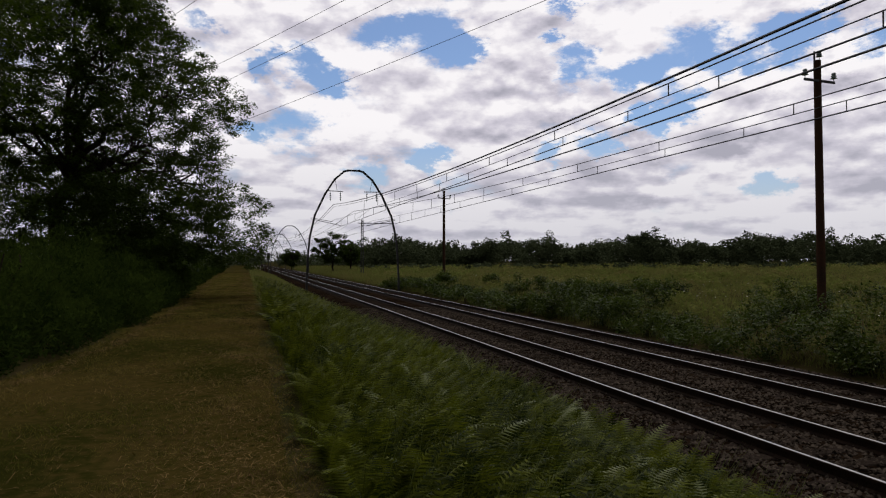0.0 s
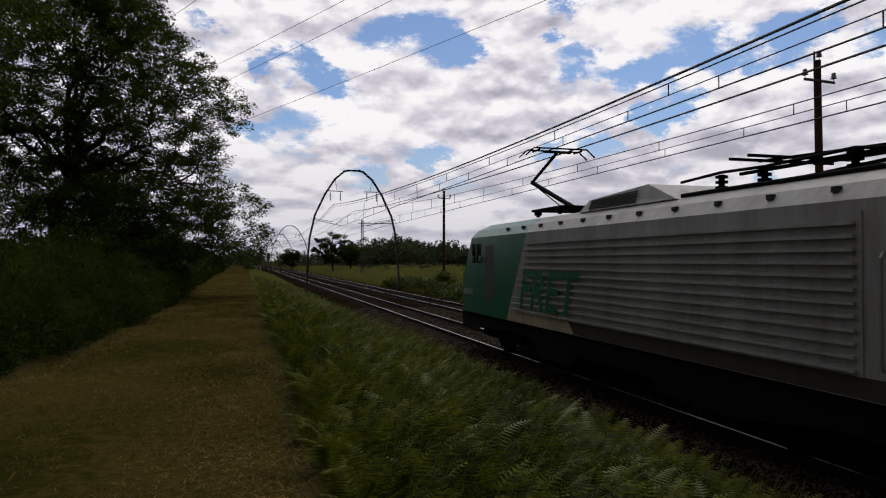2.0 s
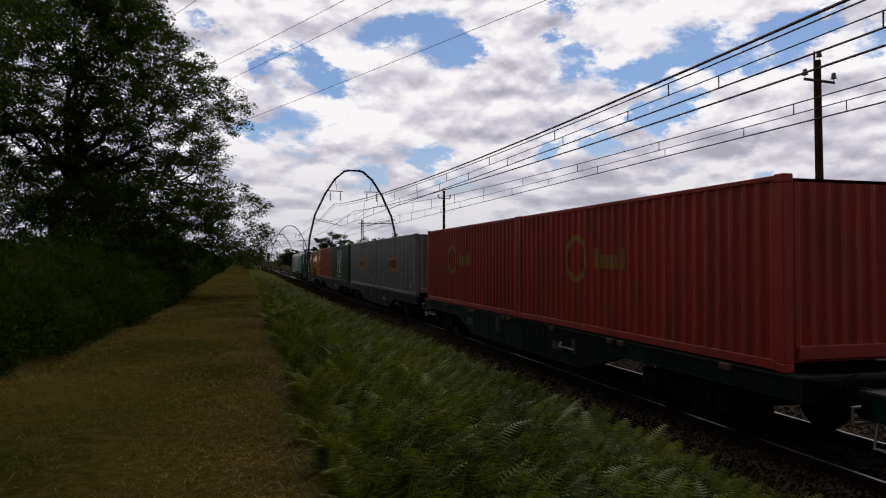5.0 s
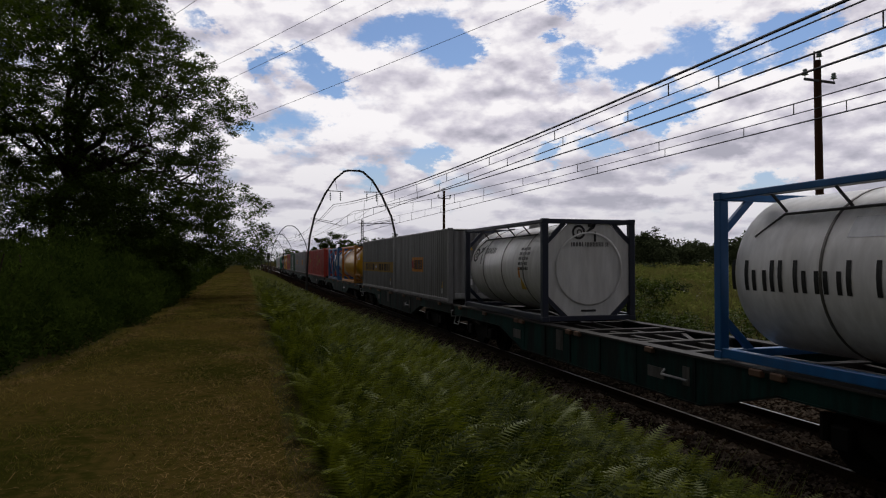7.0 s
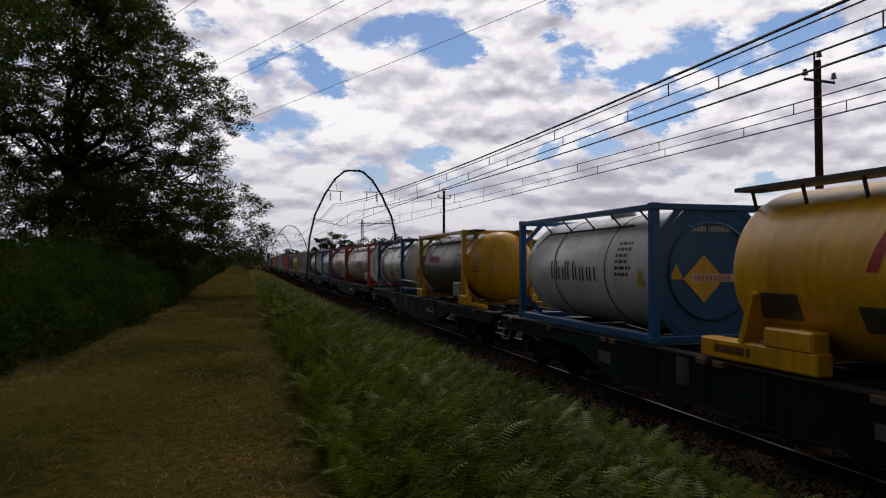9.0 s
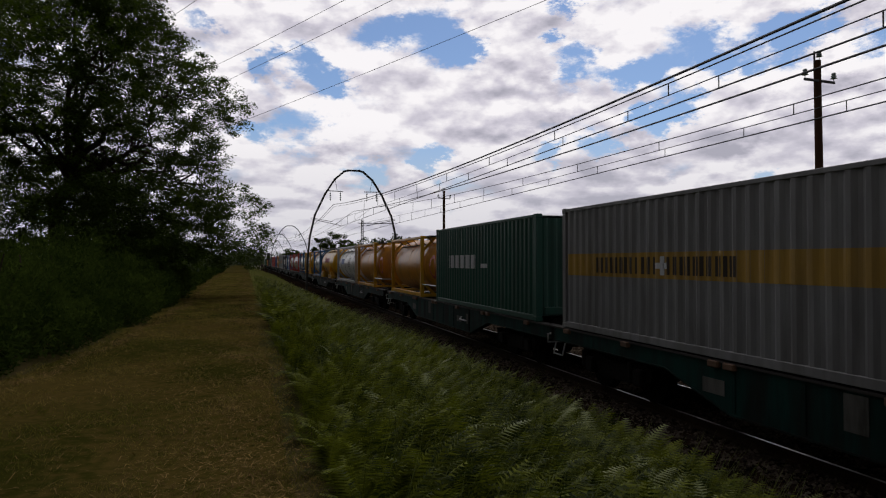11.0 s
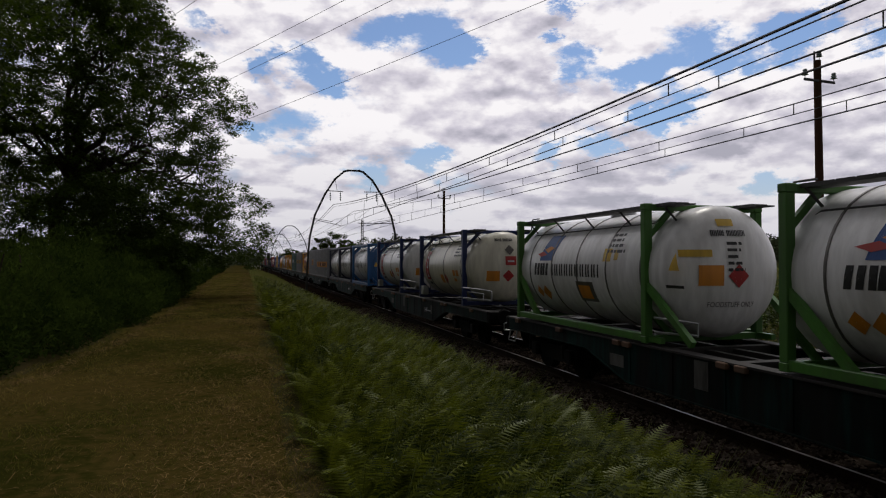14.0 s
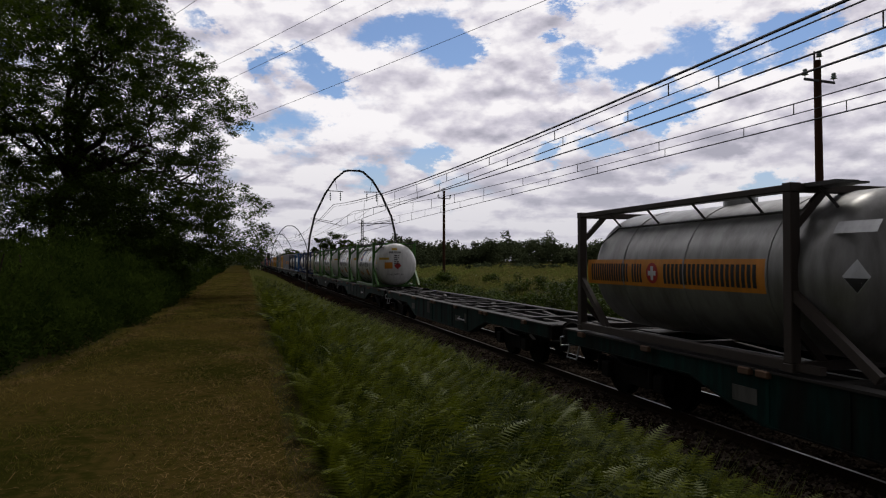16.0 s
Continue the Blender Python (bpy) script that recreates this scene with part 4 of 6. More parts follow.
# ---- the locomotive
def locomotive():
    root = rides(thing("locomotive", "green and grey electric freight locomotive with a raised pantograph", "locomotive"), -35.9, 0.0)
    END = 18.25
    sec = [(-1.43, 1.05), (-1.43, 1.50), (-1.43, 2.10), (-1.43, 3.25), (-1.26, 3.46), (-.95, 3.62), (.95, 3.62), (1.26, 3.46), (1.43, 3.25), (1.43, 2.10), (1.43, 1.50), (1.43, 1.05)]

    def nose(z):
        return float(np.interp(z, [1.0, 1.9, 2.2, 3.5, 3.75], [0.22, 0.15, 0.25, 1.22, 1.75]))

    def ring_at(bm, f, k=1.0):
        return [bm.verts.new((x * k, -f(z), z)) for x, z in sec]

    def loft(name, stations, mat, caps, label=""):
        bm = bmesh.new()
        rs = [ring_at(bm, f, k) for f, k in stations]
        n = len(sec)
        for a, b in zip(rs, rs[1:]):
            for i in range(n - 1):
                bm.faces.new((a[i], a[i + 1], b[i + 1], b[i]))
            bm.faces.new((a[n - 1], a[0], b[0], b[n - 1]))
        for c in caps:
            bm.faces.new(rs[c])
        return part(name, bm, mat, root, label)

    def slope(z):
        return 4.35 + (z - 1.05) * 0.62

    loft("front_cab", [(lambda z: nose(z) - .05, .80), (nose, .88), (lambda z: nose(z) + .45, 1.0), (lambda z: slope(min(z, 3.3)), 1.0)], T["loco_green"], (0,), "green painted cab")
    loft("body", [(lambda z: slope(min(z, 3.3)), 1.0), (lambda z: 15.2, 1.0), (lambda z: 17.15 - max(0, (z - 2.2) * .1), 1.0)], T["loco_grey"], (), "dusty grey body")
    loft("rear_cab", [(lambda z: 17.15 - max(0, (z - 2.2) * .1), 1.0), (lambda z: END - nose(z) * .55 - .12, .95), (lambda z: END - nose(z) * .55, .86), (lambda z: END - nose(z) * .55 + .05, .78)], T["loco_green"], (3,), "green rear nose")
    # windscreens lie on the sloping noses
    def wind(f, s):
        bm = bmesh.new()
        pts = [(-1.05, 2.35), (1.05, 2.35), (.98, 3.32), (-.98, 3.32)]
        bm.faces.new([bm.verts.new((x, -f(z) - s * .02, z)) for x, z in pts])
        bm.faces.new([bm.verts.new((x, -f(z) - s * -.03, z)) for x, z in pts])
        return bm
    bm = bmesh.new()
    for off in (.005, -.04):
        bm.faces.new([bm.verts.new((x, -(END - nose(z) * .55 + .05 + off), z)) for x, z in ((-1.13, 2.24), (1.13, 2.24), (1.08, 3.44), (-1.08, 3.44))])
    part("windscreen_surround", bm, T["loco_grey"], root, "grey panel round the windscreen")
    part("windscreen", wind(lambda z: END - nose(z) * .55 + .05, 1), T["glass"], root, "dark rear windscreen")
    part("windscreen", wind(lambda z: nose(z) - .05, -1), T["glass"], root, "dark front windscreen")
    bm = bmesh.new()
    for z0, z1 in ((3.30, 3.45),):
        beam(bm, (-1.1, -END + nose(3.35) * .55 - .06, 3.38), (1.1, -END + nose(3.35) * .55 - .06, 3.38), .08, .14)
    part("visor", bm, T["loco_grey"], root)
    part("wiper", beam(bmesh.new(), (.1, -END + nose(2.4) * .55 - .1, 2.36), (-.5, -END + nose(3.0) * .55 - .1, 3.0), .03, .03), T["black"], root)
    part("nose_rail", tube(bmesh.new(), [(-1.0, -END + nose(2.3) * .55 - .12, 2.30), (1.0, -END + nose(2.3) * .55 - .12, 2.30)], .02), T["black"], root)
    for x in (-.93, .93):
        part("headlight", rod(bmesh.new(), (x, -END - .02, 1.62), (x, -END + .3, 1.62), .11, seg=16), T["lamp"], root, "round clear headlight")
        part("headlight", rod(bmesh.new(), (x, -.02, 1.62), (x, -.4, 1.62), .11, seg=16), T["lamp"], root, "round clear headlight")
    for sx in (-1, 1):
        side = on_flat(-1.43) if sx < 0 else (lambda d, z, h: (1.43 + h, -d, z))
        for k in range(12):
            z = 1.36 + .148 * k
            d0 = slope(z) + .2
            bm = beam(bmesh.new(), (sx * 1.45, -d0, z), (sx * 1.45, -15.1, z), .11, .040)
            part("side_rib", bm, T["loco_grey"], root)
        part("rib_frame", box(bmesh.new(), sx * 1.45, sx * 1.425, -15.17, -15.10, 1.3, 3.12), T["loco_grey"], root)
        sign(root, side, [[(4.45, 1.06), (8.15, 1.06), (7.85, 1.42), (4.55, 1.42)]], T["loco_beige"], "lower_panel", "beige slanted lower panel", .006)
        sign(root, side, [[(8.2, 1.06), (17.2, 1.06), (17.2, 1.30), (7.95, 1.30)]], T["brown"], "lower_panel", "dark grimy lower panel", .005)
        if sx < 0:
            lettering(root, side, "FRET", 5.35, 1.44, 1.30, T["loco_green"], 1.06, 0.30, 0.078, 0.022)
        sign(root, side, word_bars(.7, 1.58, .17, "UUUUUU U", .62), T["ink_white"], "number_mark", "white number bars", .006)
        sign(root, side, [rect(1.55, 2.52, .28, .55), rect(1.98, 2.52, .36, .54)], T["glass"], "cab_window", "dark cab side window", .008)
        sign(root, side, [rect(2.7, 1.5, .72, 1.5)], T["loco_dark"], "cab_door", "dark recessed cab door", .006)
        sign(root, side, [rect(15.55, 1.42, .62, 1.75)], T["loco_grey"], "rear_door", "grey cab door", .012)
        sign(root, side, [rect(15.65, 2.45, .42, .62), rect(16.35, 2.45, .36, .62)], T["glass"], "cab_window", "dark cab side window", .018)
        sign(root, side, [[(16.6, 1.72), (17.4, 1.72), (17.4, 2.02), (17.2, 2.1), (16.6, 2.1)]], T["ink_red"], "emblem", "small red emblem panel", .008)
        sign(root, side, word_bars(16.66, 1.82, .17, "UUUU", .8), T["ink_white"], "emblem_bars", "", .012)
        for d in (15.45, 16.22):
            part("grab_rail", tube(bmesh.new(), [(sx * 1.48, -d, 1.4), (sx * 1.50, -d, 1.5), (sx * 1.50, -d, 2.6), (sx * 1.46, -d, 2.66)], .022), T["galv"], root)
        for d in (1.72, 2.42):
            part("mirror", box(bmesh.new(), sx * 1.53, sx * 1.44, -d - .05, -d + .02, 2.55, 2.72, .02), T["galv"], root)
        for k in range(12):
            d = 4.2 + 1.05 * k
            part("roof_lug", box(bmesh.new(), sx * 1.37, sx * 1.30, -d - .08, -d + .02, 3.36, 3.43), T["black"], root)
        bm = bmesh.new()
        pr = [(.3, 1.06), (17.7, 1.06), (17.5, .55), (14.6, .62), (13.2, .40), (11.2, .40), (10.9, .62), (8.2, .62), (7.9, .36), (6.2, .36), (5.8, .72), (4.2, .78), (.9, .55), (.4, .55)]
        a = [bm.verts.new((sx * 1.36, -d, z)) for d, z in pr]
        b = [bm.verts.new((sx * 1.22, -d, z)) for d, z in pr]
        bm.faces.new(a), bm.faces.new(b)
        for i in range(len(pr)):
            j = (i + 1) % len(pr)
            bm.faces.new((a[i], a[j], b[j], b[i]))
        part("underframe", bm, T["running"], root, "grimy skirt with underbody shade in its near-black colour")
        for dc in (4.0, 14.8):
            part("bogie_frame", box(bmesh.new(), sx * 1.2, sx * 1.02, -dc - 2.1, -dc + 2.1, .42, .85, .05), T["running"], root)
            for dy in (-1.3, 1.3):
                part("wheel", rod(bmesh.new(), (sx * .68, -dc + dy, .6), (sx * .82, -dc + dy, .6), .6, seg=28), T["running"], root)
                part("damper", rod(bmesh.new(), (sx * 1.24, -dc + dy + .3, .5), (sx * 1.24, -dc + dy + .3, 1.0), .08, seg=10), T["running"], root)
    # roof
    bm = bmesh.new()
    low = [bm.verts.new(c) for c in ((-1.05, -7.7, 3.60), (1.05, -7.7, 3.60), (1.05, -11.2, 3.60), (-1.05, -11.2, 3.60))]
    high = [bm.verts.new(c) for c in ((-.95, -8.0, 3.84), (.95, -8.0, 3.84), (.95, -10.2, 3.95), (-.95, -10.2, 3.95))]
    bm.faces.new(low), bm.faces.new(high)
    for i in range(4):
        bm.faces.new((low[i], low[(i + 1) % 4], high[(i + 1) % 4], high[i]))
    part("roof_cover", bm, T["loco_grey"], root, "grey sloping roof cowl")
    for sx in (-1, 1):
        bm = bmesh.new()
        for k in range(5):
            beam(bm, (sx * (1.045 - .018 * k), -8.1, 3.65 + .04 * k), (sx * (1.045 - .018 * k), -9.9, 3.66 + .05 * k), .03, .018)
        part("roof_grille", bm, T["loco_dark"], root, "dark slatted roof grille")
    part("roof_well", box(bmesh.new(), -.98, .98, -16.0, -11.2, 3.6, 3.68, .02), T["running"], root, "sooty roof well under the equipment")
    def insulators(name, spots):
        for x, d, h in spots:
            bm = rod(bmesh.new(), (x, -d, 3.7), (x, -d, 3.72 + h), .05, seg=10)
            for k in range(3):
                rod(bm, (x, -d, 3.75 + h * k / 3), (x, -d, 3.79 + h * k / 3), .10, seg=12)
            part(name, bm, T["running"], root)
    insulators("roof_insulator", [(-.5, 12.6, .24), (.5, 13.4, .24), (-.5, 14.2, .26), (.4, 15.0, .24), (-.4, 11.5, .26), (-.6, 4.5, .14), (.6, 4.5, .14), (-.6, 5.8, .14), (.6, 5.8, .14)])
    part("busbar", tube(bmesh.new(), [(-.4, -10.4, 3.97), (-.4, -11.5, 4.02), (-.5, -12.6, 3.97), (-.5, -14.2, 4.0), (-.2, -15.2, 3.88)], .025), T["running"], root)
    for sx in (-1, 1):
        part("folded_arm", beam(bmesh.new(), (sx * .6, -12.2, 3.90), (sx * .25, -15.1, 3.96), .05, .05), T["running"], root, "black folded pantograph arm")
        part("folded_arm", beam(bmesh.new(), (sx * .25, -15.1, 3.99), (sx * .5, -12.5, 4.06), .04, .04), T["running"], root)
    for d in (12.4, 12.8):
        part("folded_strip", beam(bmesh.new(), (-.95, -d, 4.09), (.95, -d, 4.09), .05, .04), T["running"], root)
    for x in (-.3, .25):
        bm = rod(bmesh.new(), (x, -16.7, 3.72), (x, -16.7, 4.0), .05, seg=8)
        rod(bm, (x, -16.55, 4.0), (x, -16.95, 4.0), .05, .10, seg=12)
        part("horn", bm, T["running"], root, "dark roof horn")
    bm = bmesh.new()
    box(bm, -.7, .7, -6.1, -4.3, 3.84, 3.90)
    part("pantograph_base", bm, T["running"], root)
    part("lower_arm", beam(bmesh.new(), (0, -5.3, 3.92), (0, -2.7, 4.82), .10, .085), T["running"], root)
    bm = beam(bmesh.new(), (0, -2.7, 4.82), (0, -4.35, 5.42), .065, .055)
    rod(bm, (-.4, -4.35, 5.43), (.4, -4.35, 5.43), .02, seg=6)
    part("upper_arm", bm, T["running"], root)
    part("thrust_rod", rod(bmesh.new(), (.12, -4.6, 3.9), (.05, -2.85, 4.70), .015, seg=6), T["running"], root)
    for dy in (0, .45):
        part("contact_strip", tube(bmesh.new(), [(-.98, -4.15 - dy, 5.30), (-.75, -4.15 - dy, 5.50), (.75, -4.15 - dy, 5.50), (.98, -4.15 - dy, 5.30)], .022), T["running"], root)
    part("strip_carrier", beam(bmesh.new(), (-.6, -4.15, 5.46), (-.6, -4.6, 5.46), .04, .04), T["running"], root)
    part("strip_carrier", beam(bmesh.new(), (.6, -4.15, 5.46), (.6, -4.6, 5.46), .04, .04), T["running"], root)
    for e, s in ((.1, 1), (END - .15, -1)):
        for x in (-.875, .875):
            bm = rod(bmesh.new(), (x, -e, 1.0), (x, -e + s * .45, 1.0), .11, seg=12)
            rod(bm, (x, -e + s * .45, 1.0), (x, -e + s * .51, 1.0), .25, .22, seg=18)
            part("buffer", bm, T["running"], root)
        part("buffer_beam", box(bmesh.new(), -1.25, 1.25, min(-e - s * .35, -e - s * .02), max(-e - s * .35, -e - s * .02), .72, 1.12, .03), T["loco_dark"], root)
        part("hook", beam(bmesh.new(), (0, -e, .98), (0, -e + s * .35, .92), .1, .12), T["running"], root)
        part("brake_hose", tube(bmesh.new(), [(.3, -e + s * .02, .9), (.3, -e + s * .25, .7), (.3, -e + s * .28, .4)], .03), T["black"], root)


locomotive()


# ---- loads, from the front of the train to its rear
def plates(root, surf, d, z, kind="hazard"):
    """Orange hazard plate and red diamond."""
    sign(root, surf, [rect(d, z, .40, .32)], T["ink_orange"], "hazard_plate", "orange hazard plate")
    sign(root, surf, [diamond(d + .68, z + .17, .19)], T["ink_red"], "hazard_diamond", "red hazard diamond")


def warning(root, surf, d, z, r=.14):
    sign(root, surf, [[(d - r, z - r), (d + r, z - r), (d, z + r)]], T["ink_yellow"], "warning_sign", "yellow warning triangle")


def grey_pair(q, stripe, gap=.09):
    """Two 30-foot grey bulk boxes; stripe says which carries an orange band instead of a panel."""
    for k in range(2):
        r = box_container(q - k * (9.125 + gap), 9.125, T["grey"], "grey corrugated bulk container with an orange " + ("band" if stripe[k] else "panel"), depth=.03 if stripe[k] else .022)
        s = on_side(.03 if stripe[k] else .022)
        if stripe[k]:
            sign(r, s, [rect(.2, .90, 8.7, .50)], T["gold"] if stripe[k] == 1 else T["ink_orange"], "painted_band", "faded orange band", .004)
            sign(r, s, word_fit(1.2, 3.9, .97, .34, "UUUUUUU UU"), T["brown"], "lettering", "faded dark lettering bars", .008)
            sign(r, s, [rect(4.22, 1.10, .34, .1), rect(4.34, .99, .1, .32)], T["ink_white"], "cross", "small white cross", .009)
            sign(r, s, word_fit(4.95, 8.0, .97, .34, "UUUUUUUUU"), T["brown"], "lettering", "faded dark lettering bars", .008)
        else:
            sign(r, s, [rect(3.52, 1.02, 1.92, .58)], T["ink_orange"], "painted_panel", "orange panel with black bars", .004)
            sign(r, s, [rect(3.60, 1.16, .24, .30)], T["ink_red"], "emblem", "", .008)
            sign(r, s, word_fit(3.92, 5.36, 1.12, .38, "UUUUUUUU", weight=.22), T["black"], "lettering", "black lettering bars", .008)
        warning(r, s, 8.25, .62, .11)
        sign(r, s, [rect(8.15, .30, .2, .18)], T["ink_white"], "data_label", "small white label", .008)
        e = on_end(9.125 - .0)
        warning(r, e, .75, 1.95, .12)
        sign(r, e, [rect(.62, .62, .22, .2)], T["ink_white"], "data_label", "small white label", .03)


def loads():
    black, white = T["black"], T["ink_white"]
    # grey tank behind the locomotive
    r, s, e, zc, R = tank_container(-57.25, "dirty grey tank container in a brown frame with an orange panel", T["dull"], T["brown"], (0, 0.95), 5.85, bands=3, braces=False, ladder=False, side_box=True)
    sign(r, s, [rect(1.75, 1.32, 1.95, .62)], T["ink_orange"], "painted_panel", "orange panel with black bars")
    sign(r, s, word_bars(2.1, 1.40, .46, "UUUUUUUU", .40, weight=.25), black, "lettering", "black lettering bars", .010)
    sign(r, s, [rect(2.9, 2.0, .85, .26)], white, "label", "white label")
    sign(r, s, small_print(4.55, 1.98, 6, .7, .11, .06, 2), black, "small_print", "small black print bars")
    warning(r, s, 5.3, 1.75)
    sign(r, s, [rect(4.2, 1.62, .3, .28)], T["ink_yellow"], "label", "yellow label")
    part("handrail", tube(bmesh.new(), [(-1.2, -5.9, .62), (-1.2, -7.6, .62), (-1.1, -7.9, .58), (-1.1, -7.9, .30), (-1.2, -5.9, .28)], .025), T["galv"], r)
    # first yellow tank
    r, s, e, zc, R = tank_container(-66.45, "yellow tank container with dark red lettering in a yellow frame", T["yellow"], T["yellow"], (.45, 0.95), 6.0, bands=2, feet=True, lower_rail=False)
    sign(r, s, word_fit(1.4, 3.95, 1.10, .46, "Ulllllll", .10), T["ink_red"], "lettering", "dark red lettering shapes")
    sign(r, s, small_print(4.4, 1.75, 3, .7, .11, .05, 3), black, "small_print", "small black print bars")
    sign(r, s, [disc(5.2, 1.15, .17)], white, "round_sign", "round white sign")
    sign(r, s, ring(5.2, 1.15, .17, .03), T["ink_red"], "round_sign_rim", "", .01)
    sign(r, s, [diamond(6.75, 1.60, .22)], white, "hazard_diamond", "white and black diamond sign", .02)
    sign(r, s, [[(6.57, 1.58), (6.75, 1.40), (6.93, 1.58)]], black, "hazard_diamond_half", "", .025)
    for k, wd in enumerate(("CAPACITY", "MAX GROSS", "TARE")):
        lettering(r, s, wd, 7.0, 1.66 - .24 * k, .13, black)
    for sx in (-1, 1):
        part("rear_rail", tube(bmesh.new(), [(sx * 1.15, -6.0, .62), (sx * 1.15, -8.0, .62), (sx * 1.15, -8.0, .05)], .05), T["yellow"], r)
        part("rear_rail", beam(bmesh.new(), (sx * 1.15, -6.0, .06), (sx * 1.15, -8.0, .06), .09, .09), T["yellow"], r)
        part("rear_post", beam(bmesh.new(), (sx * 1.15, -6.9, .06), (sx * 1.15, -6.9, .62), .06, .06), T["yellow"], r)
    # red and green boxes
    r = box_container(-75.43, 9.125, T["red"], "red corrugated container with a gold ring emblem and lettering")
    s = on_side()
    sign(r, s, ring(2.58, 1.23, .70, .06, rz=.72) + ring(2.58, 1.23, .59, .17, rz=.61) + ring(2.58, 1.23, .36, .04, rz=.37), T["gold"], "emblem", "worn gold ring emblem", .006)
    sign(r, s, word_fit(3.46, 7.12, 1.06, .60, "UllllUlli"), T["gold"], "lettering", "worn gold lettering shapes", .006)
    r = box_container(-84.65, 9.125, T["green"], "dark green corrugated container with large white letter shapes")
    big = [[(3.37, .56), (3.72, .56), (4.05, 2.26), (3.75, 2.26)], [(3.75, 2.26), (4.05, 2.26), (4.82, .57), (4.48, .57)], [(4.48, .57), (4.85, .57), (5.25, 2.29), (4.94, 2.29)],
           [(4.6, .57), (5.5, .57), (5.45, .80), (4.65, .80)], [(4.9, 1.32), (5.55, 1.32), (5.6, 1.55), (4.95, 1.55)], [(5.1, 2.05), (5.6, 2.05), (5.5, 2.29), (5.1, 2.29)],
           [(5.4, .58), (5.73, .85), (5.75, 1.2), (5.45, 1.45)], [(5.45, 1.45), (5.78, 1.65), (5.78, 2.05), (5.5, 2.28)]]
    sign(r, s, big, white, "emblem", "large white painted letter shapes", .006)
    sign(r, s, word_fit(3.4, 5.72, .22, .25, "Ulllll Ulilllll UU"), white, "lettering", "white lettering bars", .006)
    e = on_end(9.125)
    sign(r, e, [rect(.95, 1.72, .85, .42)], white, "end_panel", "white panel on the end", .03)
    sign(r, e, word_bars(1.08, 1.80, .26, "UU", .8), T["green"], "end_lettering", "", .034)
    for k, z in enumerate((2.25, 1.0, .7, .4)):
        sign(r, e, [rect(1.3, z, .3, .07)], T["ink_yellow"] if k != 1 else white, "data_label", "small label", .03)
    grey_pair(-95.3, (0, 0))
    # crimson pair, blue open rack, yellow tank
    for q in (-115.7, -124.9):
        r = box_container(q, 9.125, T["crimson"], "bright red corrugated container with faded gold emblem")
        sign(r, s, ring(3.2, 1.5, .5, .12), T["gold"], "emblem", "faded gold emblem", .006)
        sign(r, s, word_bars(4.0, 1.3, .4, "UlllU", .6), T["gold"], "lettering", "faded gold lettering bars", .006)
    r, s, e, zc, R = tank_container(-137.7, "white tank in a blue braced open frame with a red stripe", T["white"], T["blue"], bands=2, R=.95)
    sign(r, s, [rect(2.6, .7, 2.6, .24)], T["ink_red"], "stripe", "red stripe")
    sign(r, s, [rect(2.6, .95, 2.6, .1)], T["ink_blue"], "stripe", "blue stripe")
    for sx in (-1, 1):
        for a, b in (((.1, .1), (2.9, 2.4)), ((.1, 2.4), (2.9, .1)), ((3.1, .1), (5.9, 2.4)), ((3.1, 2.4), (5.9, .1))):
            part("cross_brace", beam(bmesh.new(), (sx * 1.17, -a[0], a[1]), (sx * 1.17, -b[0], b[1]), .06, .13), T["blue"], r)
        part("middle_post", box(bmesh.new(), sx * 1.21, sx * 1.1, -3.1, -2.95, .1, 2.35, .01), T["blue"], r)
    r, s, e, zc, R = tank_container(-146.3, "orange-yellow tank container in a rusty yellow frame", T["yellow"], T["orange"], (0, 0.9), 6.0, bands=1)
    sign(r, s, [[(6.9, 1.5), (7.2, 1.75), (7.5, 1.5)]], white, "label", "white label", .012)
    part("handrail", tube(bmesh.new(), [(-1.15, -6.0, .55), (-1.15, -8.1, .55), (-.5, -8.3, .55)], .03), T["orange"], r)
    grey_pair(-155.7, (1, 0))
    # white tank in a navy frame, a free place, then a white tank in a blue frame
    def script_mark(r, s, d, z, k=1.0, mat=black):
        shapes = ring(d, z, .22 * k, .07 * k, 14) + ring(d + .02, z, .09 * k, .04 * k, 10)
        shapes += [[(d + .15 * k, z - .05), (d + .5 * k, z + .1 * k), (d + .62 * k, z + .34 * k), (d + .45 * k, z + .2 * k)], rect(d + .5 * k, z - .28 * k, .06, .3 * k), rect(d + .3 * k, z + .15 * k, .25 * k, .09 * k)]
        sign(r, s, shapes, mat, "emblem", "small dark scroll emblem", .008)

    def navy_tank(q, frame, plate):
        r, s, e, zc, R = tank_container(q, "clean white tank container in a dark blue frame", T["white"], frame, plate=plate, bands=3)
        script_mark(r, s, .75, 1.62)
        sign(r, s, word_bars(1.45, 1.66, .18, "UUUUUU", .8), black, "lettering", "small black lettering bars")
        sign(r, s, small_print(4.25, 1.72, 5, .75, .13, .075, 5), black, "small_print", "small black print bars")
        sign(r, s, [rect(4.25, 1.0, .12, .26)], T["ink_orange"], "label", "orange label")
        warning(r, s, 4.4, .85, .17)
        if plate:
            ee = on_end(6.0)
            script_mark(r, ee, .95, 2.12, .8)
            sign(r, ee, word_bars(.75, 1.78, .10, "UUUU UUUUUU U", .75), black, "number_mark", "small black number bars", .01)
            sign(r, ee, [rect(1.0, .22, .4, .05)], black, "number_mark", "", .01)
        return r
    navy_tank(-175.85, T["navy"], T["white"])

